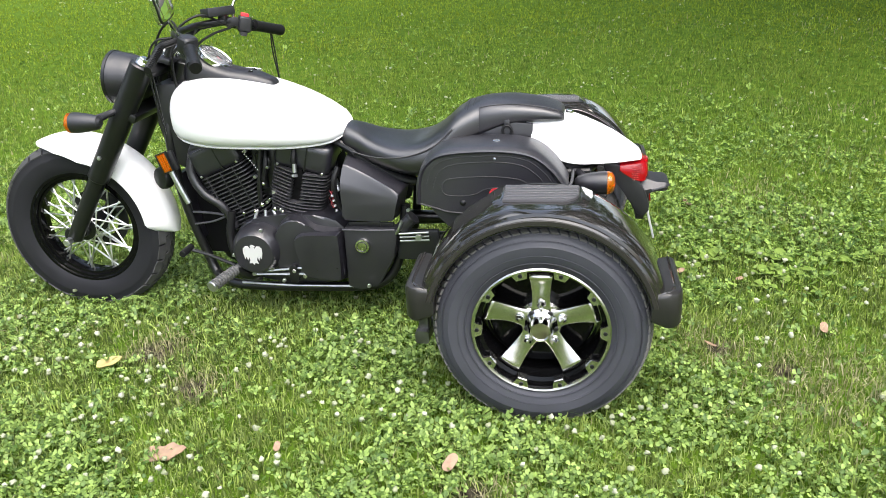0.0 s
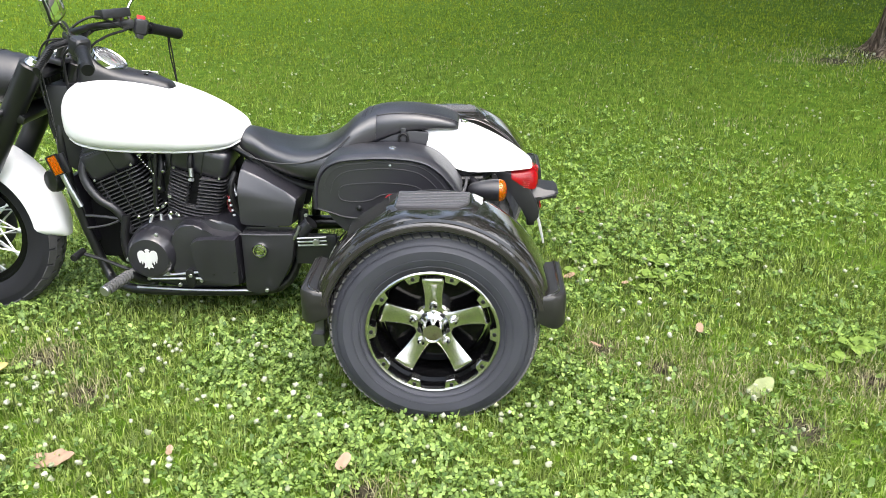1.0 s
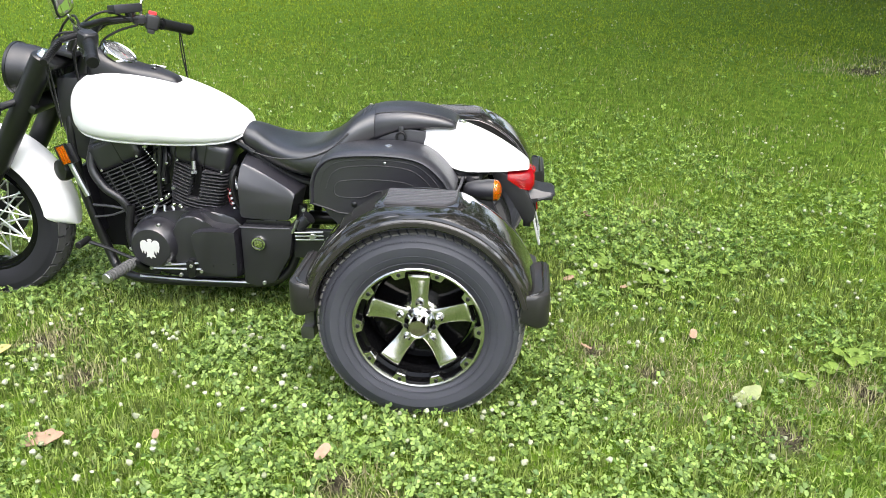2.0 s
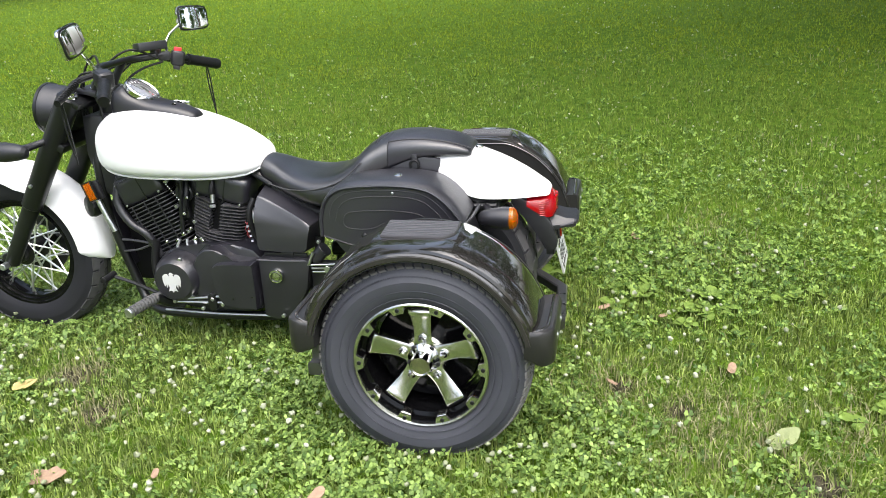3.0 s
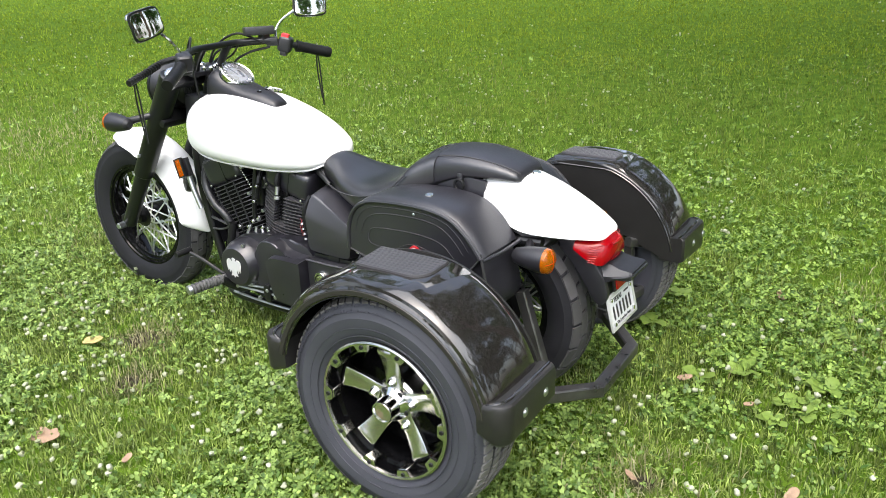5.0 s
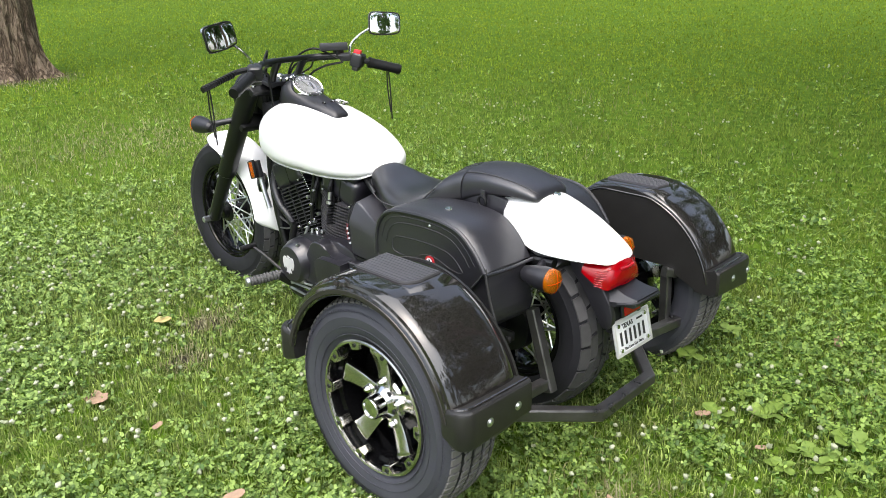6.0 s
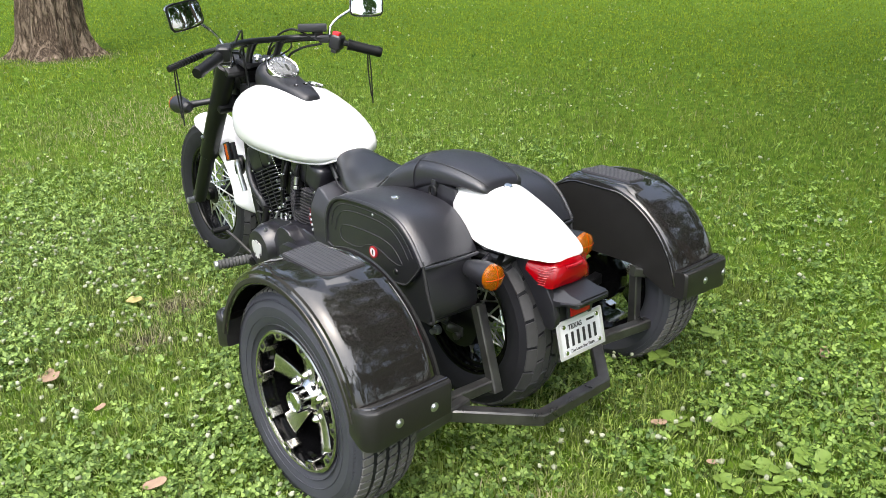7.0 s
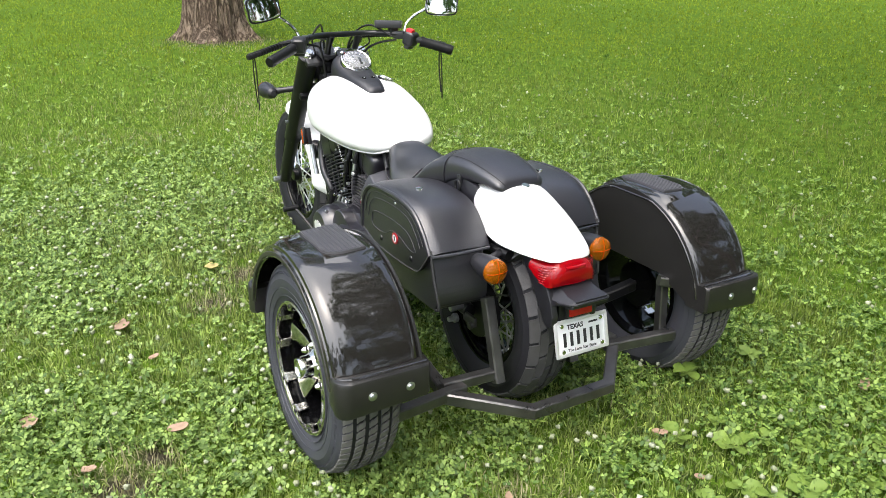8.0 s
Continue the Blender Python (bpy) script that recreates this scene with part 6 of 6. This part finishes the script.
def leaf_mesh(name, pts, rng, size, mat, parent):
    n = len(pts)
    u = rng.normal(0, 1, (n, 3))
    u /= np.linalg.norm(u, axis=1)[:, None]
    w = rng.normal(0, 1, (n, 3))
    w -= (w * u).sum(1)[:, None] * u
    w /= np.linalg.norm(w, axis=1)[:, None]
    s = size * rng.uniform(0.6, 1.3, (n, 1))
    V = np.stack([pts - u * s, pts + w * s * 0.55, pts + u * s, pts - w * s * 0.55], 1).reshape(-1, 3)
    F = np.arange(4 * n).reshape(n, 4)
    return quads(name, V, F, mat, parent)


oak = tree("tree", -10.17, 1.74, 0.385, (0.02, 0.01), 5, 22.0, 3.6, 4)
tagged(oak, "thick tree with rough grey-brown bark on the lawn", "tree")
second = tree("tree", 4.88, 6.66, 0.28, (0.02, 0.0), 8, 17.0, 7.4, 9, 0.30, 20, 0.112, 0.95, 0.50)
tagged(second, "brown tree trunk standing in bare earth", "tree")

edge_tree = tree("tree", 15.0, 10.0, 0.30, (0.01, 0.0), 11, 11.0, 6.5, 4, 0.05, 11, 0.140, 1.0, 0.55, 36)
tagged(edge_tree, "leafy tree at the edge of the lawn", "tree", "trees round the lawn")
for x, y, turn in ((12.0, 14.5, 60), (19.5, 15.0, 200), (16.0, 4.8, 250), (10.0, 20.0, 160), (17.0, -20.0, 40), (-13.0, -25.0, 200), (-22.0, -15.0, 290), (20.0, -4.5, 75)):
    far_tree = copy_thing(edge_tree, pose(x, y, 0, 0, 0, turn))
    tagged(far_tree, "leafy tree at the edge of the lawn", "tree", "trees round the lawn")

for x, y, turn, grow in ((-18.0, 33.0, 20, 1.7), (-7.0, 38.0, 140, 1.8), (-31.0, 25.0, 260, 1.7), (5.0, 40.0, 80, 1.7), (-38.0, 13.0, 310, 1.8), (-25.0, 38.0, 190, 2.0), (-40.0, 0.0, 45, 1.7)):
    far_tree = copy_thing(edge_tree, pose(x, y, 0, 0, 0, turn) @ Matrix.Scale(grow, 4))
    tagged(far_tree, "tall leafy tree beyond the lawn", "tree", "trees round the lawn")

# ---------------------------------------------------------------- fallen leaves and weeds
def fallen_leaf(x, y, size, turn, mat, label, lobes=0.0, curl=0.25, z=0.03):
    k = 22
    ring = []
    for i in range(k):
        a = 2 * math.pi * i / k
        r = size * (0.62 + 0.38 * abs(math.cos(a)) ** 1.5) * (1 + lobes * math.cos(5 * a))
        px, py = r * math.cos(a), r * 0.72 * math.sin(a)
        ring.append((px, py, curl * (py * py + 0.5 * px * px) / size))
    bm = bmesh.new()
    top = [bm.verts.new((a, b, c + 0.0012)) for a, b, c in ring]
    low = [bm.verts.new((a, b, c - 0.0012)) for a, b, c in ring]
    ct, cl = bm.verts.new((0, 0, 0.0012)), bm.verts.new((0, 0, -0.0012))
    for i in range(k):
        j = (i + 1) % k
        bm.faces.new((top[i], top[j], ct))
        bm.faces.new((low[j], low[i], cl))
        bm.faces.new((top[i], low[i], low[j], top[j]))
    ob = part("fallen_leaf", bm, mat)
    ob.matrix_world = pose(x, y, z, 14, -10, turn)
    tagged(ob, label, "leaf", "fallen leaves")


fallen_leaf(-0.234, -1.09, 0.034, 70, LEAF_TAN, "curled tan dead leaf lying on the clover")
fallen_leaf(0.975, -0.215, 0.030, 75, LEAF_TAN, "pinkish tan dead leaf lying on the grass")
fallen_leaf(-1.518, -0.635, 0.045, 20, LEAF_YELLOW, "yellowing fallen leaf on the grass", 0.1)
fallen_leaf(-1.07, -1.12, 0.062, 5, LEAF_TAN, "ragged tan dead leaf on the clover", 0.16)
fallen_leaf(1.075, -0.635, 0.060, 40, LEAF_PALE, "large pale green fallen leaf on bare ground", 0.08)
fallen_leaf(-0.49, -1.50, 0.050, 10, LEAF_TAN, "brown dead leaf on the clover", 0.14)
fallen_leaf(-0.75, -1.06, 0.020, 100, LEAF_TAN, "small orange dead leaf on the clover")
fallen_leaf(0.53, 0.25, 0.026, 30, LEAF_TAN, "tan dead leaf in the weeds")

fallen_leaf(0.66, 1.10, 0.034, 110, LEAF_TAN, "brown dead leaf in the grass", 0.12)
fallen_leaf(-0.14, -1.37, 0.024, 60, LEAF_TAN, "small brown dead leaf beside bare soil", 0.1)
fallen_leaf(0.76, 0.19, 0.018, 20, LEAF_TAN, "small rusty dead leaf in the weeds")
fallen_leaf(0.57, -0.36, 0.022, 150, LEAF_TAN, "curled brown dead leaf on dry grass", 0.1)


def weed(x, y, size, count, seed):
    """A flat rosette of broad oval leaves on short stalks, hollowed along the midrib."""
    rng = random.Random(seed)
    base = new("broadleaf_weed")
    base.location = (x, y, 0)
    for i in range(count):
        a = 360 * i / count + rng.uniform(-35, 35)
        L = size * rng.uniform(0.65, 1.25)
        lift, sag, lean = rng.uniform(0.25, 0.65), rng.uniform(0.15, 0.5), rng.uniform(-0.35, 0.35)
        fat = rng.uniform(0.30, 0.40)
        rings = []
        for k in range(9):
            u = k / 8
            blade = max(0.0, (u - 0.18) / 0.82)
            w = L * (0.03 + fat * max(0.0, math.sin(math.pi * blade ** 0.85)) ** 0.65) if k < 8 else 0.001
            zc = 0.022 + L * (lift * u - sag * u * u)
            wave = 0.10 * w * math.sin(9 * u + seed)
            rings.append([(L * u, -w, zc + w * (0.18 - lean) + wave), (L * u, -w * 0.5, zc + w * (0.10 - 0.5 * lean)), (L * u, 0, zc), (L * u, w * 0.5, zc + w * (0.10 + 0.5 * lean)), (L * u, w, zc + w * (0.18 + lean) - wave), (L * u, 0, zc - 0.0015)])
        part("leaf", skin(rings), WEED_LEAF, base, m=pose(0, 0, 0, 0, 0, a))
    tagged(base, "broad-leaved green weed growing in the lawn", "weed", "broadleaf weeds")


rw = random.Random(12)
for x, y in ((0.57, 0.29), (0.69, 0.41), (0.80, 0.61), (0.85, 0.26), (0.93, 0.23), (1.02, 0.29), (0.95, 0.42), (1.14, 0.45), (1.25, 0.42), (1.04, 0.10), (1.38, 0.49), (0.70, 0.52), (0.83, 0.48), (0.28, 0.62),
             (0.30, 0.93), (0.77, 0.79), (1.04, 0.61), (1.51, -0.32), (1.31, -0.50), (1.42, -0.42), (1.60, -0.28), *[(rw.gauss(1.0, 0.30), rw.gauss(0.42, 0.22)) for _ in range(5)]):
    weed(x, y, rw.uniform(0.036, 0.064), rw.randint(4, 8), rw.randint(0, 999))

# ---------------------------------------------------------------- lawn
rng = np.random.default_rng(4)
LAWN = np.array((-0.4, -0.9))          # the blades stand finest round here and coarser outwards
DRY = [(0.90, -0.58, 0.24), (0.60, -0.34, 0.15), (1.40, -0.60, 0.24), (-1.40, -0.50, 0.13), (-1.16, -0.73, 0.12), (-0.12, -1.25, 0.16), (-5.2, 1.2, 0.8), (4.3, 6.35, 0.8), (3.7, 6.2, 0.5), (-9.7, 1.6, 0.8)]


def soft_noise(x, y, cell, seed):
    """Smooth random field in the plan, 0 to 1."""
    g = np.random.default_rng(seed).random((128, 128))
    u, v = x / cell + 37.3, y / cell + 51.7
    i, j = np.floor(u).astype(int), np.floor(v).astype(int)
    a, b = u - i, v - j
    a, b = a * a * (3 - 2 * a), b * b * (3 - 2 * b)
    i0, i1, j0, j1 = i % 128, (i + 1) % 128, j % 128, (j + 1) % 128
    return (g[i0, j0] * (1 - a) * (1 - b) + g[i1, j0] * a * (1 - b) + g[i0, j1] * (1 - a) * b + g[i1, j1] * a * b)


def bare(x, y):
    """How much earth shows, 0 to 1."""
    k = np.zeros_like(x)
    for cx, cy, r in BARE:
        d = np.hypot(x - cx, y - cy)
        k = np.maximum(k, np.clip((1.1 * r - d) / (0.9 * r), 0, 1))
    return k * np.clip(2.2 * soft_noise(x, y, 0.05, 77) - 0.1, 0, 1)


def dryness(x, y):
    """How much of the grass is straw, 0 to 1."""
    k = np.clip((soft_noise(x, y, 0.6, 31) - 0.66) / 0.3, 0, 1) * 0.22
    for cx, cy, r in DRY:
        k = np.maximum(k, 0.9 * np.exp(-((x - cx) ** 2 + (y - cy) ** 2) / r ** 2))
    return k * np.clip(1.7 * soft_noise(x, y, 0.11, 32), 0, 1)


def reach(x, y):
    """Distance from the middle of the fine lawn."""
    return np.hypot(x - LAWN[0], y - LAWN[1])


def clover_share(x, y):
    n = 0.6 * soft_noise(x, y, 0.7, 21) + 0.4 * soft_noise(x, y, 0.22, 22)
    far = np.clip(1.30 - reach(x, y) / 3.7, 0.04, 1)
    return np.clip((n - 0.30) / 0.24, 0.08, 1) * far * (1 - np.clip(1.3 * dryness(x, y), 0, 0.95))


def scatter(n, x0, x1, y0, y1):
    return rng.uniform(x0, x1, n), rng.uniform(y0, y1, n)


def spread_out(n, fine, far):
    """Places round the fine lawn: even out to the radius fine, thinning with the square of the distance to far."""
    inner = 1.0 / (1.0 + 2.0 * math.log(far / fine))
    u = rng.random(n)
    r = np.where(u < inner, fine * np.sqrt(u / inner), fine * np.exp((u - inner) / (1 - inner) * math.log(far / fine)))
    a = rng.uniform(0, 2 * np.pi, n)
    x, y = LAWN[0] + r * np.cos(a), LAWN[1] + r * np.sin(a)
    back = np.maximum(-2.3 + 0.35 * np.minimum(x + 2, 0) - y, 1.3 * x - 7.5 - y)      # how far behind the walk
    kept = rng.random(len(x)) < np.where(r < 5.5, np.clip(1 - 0.35 * back, 0.5, 1), np.clip(1 - 0.3 * back, 0.30, 1))
    return x[kept], y[kept]


def blades(name, x, y, h, w, mat, label, fine=True, lean=0.75):
    """Bent tapering blades rooted at x, y."""
    n = len(x)
    a = rng.uniform(0, 2 * np.pi, n)
    f = rng.uniform(0, 2 * np.pi, n)
    hh = h * rng.uniform(0.5, 1.3, n)
    ww = w * rng.uniform(0.6, 1.3, n) / 2
    tilt = np.abs(rng.normal(0, 1, n) * lean).clip(0, 1.42)
    sx, sy = np.cos(a) * ww, np.sin(a) * ww
    dx, dy = np.cos(f), np.sin(f)
    z0 = relief(x, y) - 0.004
    base = np.stack([x, y, z0], 1)
    off = np.stack([sx, sy, np.zeros(n)], 1)
    tip = base + np.stack([dx * hh * np.sin(tilt), dy * hh * np.sin(tilt), hh * np.cos(tilt) + 0.006], 1)
    if fine:
        mid = base + np.stack([dx * hh * np.sin(tilt) * 0.36, dy * hh * np.sin(tilt) * 0.36, hh * 0.62 * np.cos(tilt * 0.72) + 0.004], 1)
        V = np.stack([base - off, base + off, mid + off * 0.85, mid - off * 0.85, tip], 1).reshape(-1, 3)
        k = 5 * np.arange(n)[:, None]
        F = np.concatenate([k + [0, 1, 2], k + [0, 2, 3], k + [3, 2, 4]])
    else:
        V = np.stack([base - off, base + off, tip], 1).reshape(-1, 3)
        F = 3 * np.arange(n)[:, None] + [0, 1, 2]
    ob = quads(name, V, F, mat)
    tagged(ob, label, "grass", kind="stuff")


x, y = spread_out(1800000, 2.3, 48.0)
r = reach(x, y)
keep = (rng.random(len(x)) > 0.85 * bare(x, y)) & (rng.random(len(x)) > 0.48 * clover_share(x, y)) & (rng.random(len(x)) > 0.65 * dryness(x, y))
clump = np.where(r < 3.2, soft_noise(x, y, 0.045, 91), np.where(r < 7, soft_noise(x, y, 0.085, 92), soft_noise(x, y, 0.20, 93)))
keep &= rng.random(len(x)) < 0.42 + 0.95 * clump          # tufts with darker gaps between them
x, y, r, clump = x[keep], y[keep], r[keep], clump[keep]
size = np.maximum(1, r / 2.2)
near = r < 2.5
tall = 0.038 * (1 + 0.03 * np.minimum(size, 8)) * (0.75 + 0.5 * soft_noise(x, y, 0.35, 41)) * (0.72 + 0.56 * clump)
wide = 0.0047 * size ** 0.78
far_tone = rng.random(len(x)) < np.clip((r - 2.2) / 6.0 + 0.45 * np.clip((x + y + 0.2) / 1.4, 0, 1), 0, 1)
top = far_tone & (rng.random(len(x)) < np.clip((r - 6.0) / 4.0, 0, 1))
deep = far_tone & ~top
for name, pick, mat, label, fine in (("lawn_grass", near & ~far_tone, GRASS, "short green lawn grass among clover", True), ("lawn_grass", near & deep, GRASS_FAR, "short deep green lawn grass", True),
                                     ("lawn_grass", ~near & ~far_tone, GRASS, "light green lawn grass further off", False), ("lawn_grass", ~near & deep, GRASS_FAR, "deep green lawn grass beyond the motorcycle", False),
                                     ("lawn_grass", ~near & top, GRASS_TOP, "yellow-green lawn grass reaching into the distance", False)):
    blades(name, x[pick], y[pick], tall[pick], wide[pick], mat, label, fine, 1.10 if fine else 1.45)
x, y = spread_out(340000, 2.2, 10.0)
keep = rng.random(len(x)) < 0.014 + 1.6 * dryness(x, y) + 0.5 * bare(x, y)
x, y = x[keep], y[keep]
blades("dry_grass", x, y, 0.046, 0.0034 * np.maximum(1, reach(x, y) / 2.2) ** 0.6, STRAW, "pale dry grass stalks lying in the lawn", lean=1.3)


def clover(n, small, large, label):
    """Three-leaved clover leaves held level on short stalks."""
    x, y = spread_out(n, 2.2, 9.0)
    keep = (rng.random(len(x)) < clover_share(x, y)) & (rng.random(len(x)) > 0.95 * bare(x, y))
    x, y = x[keep], y[keep]
    n = len(x)
    z = rng.uniform(0.008, 0.046, n) + relief(x, y)
    s = rng.uniform(small, large, n) * np.maximum(1, reach(x, y) / 2.2) ** 0.5
    t0 = rng.uniform(0, 2 * np.pi, n)
    tx, ty = rng.normal(0, 0.45, n), rng.normal(0, 0.45, n)
    Vs = []
    for k in range(3):
        a = t0 + 2 * np.pi * k / 3
        ca, sa = np.cos(a), np.sin(a)

        def at(u, v, lift):
            px, py = (u * ca - v * sa) * s, (u * sa + v * ca) * s
            return np.stack([x + px, y + py, z + px * tx + py * ty + lift * s], 1)
        Vs.append(np.stack([at(0.04, 0, 0), at(0.62, -0.60, 0.16), at(1.18, -0.42, 0.12), at(1.16, 0.0, 0.0), at(1.18, 0.42, 0.12), at(0.62, 0.60, 0.16)], 1))
    V = np.stack(Vs, 1)
    deep = rng.random(n) < np.clip((x + y + 0.2) / 1.4, 0, 1)      # greener away from the drier side
    for pick, mat in ((~deep, CLOVER), (deep, CLOVER_DEEP)):
        k = 6 * np.arange(3 * pick.sum())[:, None]
        ob = quads("clover", V[pick].reshape(-1, 3), np.concatenate([k + [0, 1, 2, 3], k + [0, 3, 4, 5]]), mat)
        tagged(ob, label, "clover", kind="stuff")


clover(285000, 0.0066, 0.0130, "white clover leaves covering the lawn")


def low_leaves(n):
    """Small oval leaves of lawn weeds, lying at all angles among the grass."""
    x, y = spread_out(n, 2.2, 10.0)
    thick = 0.25 + 1.3 * np.exp(-((x - 1.2) ** 2 + (y - 0.5) ** 2) / 0.8 ** 2) + 0.5 * soft_noise(x, y, 0.3, 61) ** 2
    keep = rng.random(len(x)) < thick * (1 - 0.8 * bare(x, y)) * np.clip(1.5 - reach(x, y) / 4.5, 0.06, 1)
    x, y = x[keep], y[keep]
    n = len(x)
    a = rng.uniform(0, 2 * np.pi, n)
    L = rng.uniform(0.010, 0.028, n) * np.maximum(1, reach(x, y) / 2.6) ** 0.3
    z = rng.uniform(0.012, 0.05, n) + relief(x, y)
    up = rng.normal(0.15, 0.4, n)
    roll = rng.normal(0, 0.35, n)

    def at(u, v, lift):
        px, py = (u * np.cos(a) - v * np.sin(a)) * L, (u * np.sin(a) + v * np.cos(a)) * L
        return np.stack([x + px, y + py, z + L * (u * up + v * roll + lift)], 1)
    rim = [(0, 0, 0), (0.25, -0.22, 0.08), (0.6, -0.27, 0.12), (1.0, 0, -0.02), (0.6, 0.27, 0.12), (0.25, 0.22, 0.08)]
    V = np.stack([at(*p) for p in rim], 1).reshape(-1, 3)
    k = 6 * np.arange(n)[:, None]
    F = np.concatenate([k + [0, 1, 2, 3], k + [0, 3, 4, 5]])
    ob = quads("weed_leaves", V, F, WEED)
    tagged(ob, "small oval weed leaves scattered through the lawn", "weeds", kind="stuff")


low_leaves(15000)


def blossoms(n, field, fine, small, large):
    """Round clover heads: each a ball of small florets on a stalk, standing in loose clusters."""
    cx, cy = scatter(n, *field)
    want = 0.16 + 0.35 * np.exp(-((cx - 0.75) ** 2 + (cy - 0.15) ** 2) / 0.6 ** 2) + 0.9 * np.exp(-(((cx + 1.7) / 1.5) ** 2 + ((cy + 1.0) / 0.7) ** 2)) + 0.5 * np.exp(-((cx - 0.35) ** 2 + (cy + 0.25) ** 2) / 0.5 ** 2) + 0.35 * np.exp(-((cx - 0.2) ** 2 + (cy + 1.2) ** 2) / 0.7 ** 2)
    keep = rng.random(n) < (want * (1 - dryness(cx, cy)) * np.clip(1.3 - reach(cx, cy) / 6, 0, 1) if fine else soft_noise(cx, cy, 1.6, 71) ** 2)
    cx, cy = cx[keep], cy[keep]
    count = rng.integers(1, 5 if fine else 3, len(cx))
    x = np.repeat(cx, count) + rng.normal(0, 0.075, count.sum())
    y = np.repeat(cy, count) + rng.normal(0, 0.075, count.sum())
    ico = bmesh.new()
    bmesh.ops.create_icosphere(ico, subdivisions=2 if fine else 1, radius=1)
    iv = np.array([v.co[:] for v in ico.verts])
    jf = np.array([[v.index for v in f.verts] for f in ico.faces])
    ico.free()
    allV, allF, base = [], [], 0
    for px, py in zip(x, y):
        h = rng.uniform(0.035, 0.075) + float(relief(px, py))
        r = rng.uniform(small, large)
        v = iv * r * rng.choice((0.55, 0.85, 1.05, 1.3), (len(iv), 1)) * (1, 1, 0.9) + (px, py, h)
        allV += [v]
        allF += [jf + base]
        base += len(v)
    ob = quads("clover_blossom", np.concatenate(allV), np.concatenate(allF), BLOSSOM)
    tagged(ob, "small round white clover blossoms in the lawn", "flowers", kind="stuff")
    blades("clover_stalks", x, y, 0.05, 0.002, CLOVER, "thin green clover stalks", lean=0.05)


blossoms(2500, (-4.6, 3.2, -1.75, 5.5), True, 0.0055, 0.0098)
blossoms(800, (-13.0, 9.0, 3.0, 15.0), False, 0.0090, 0.0150)
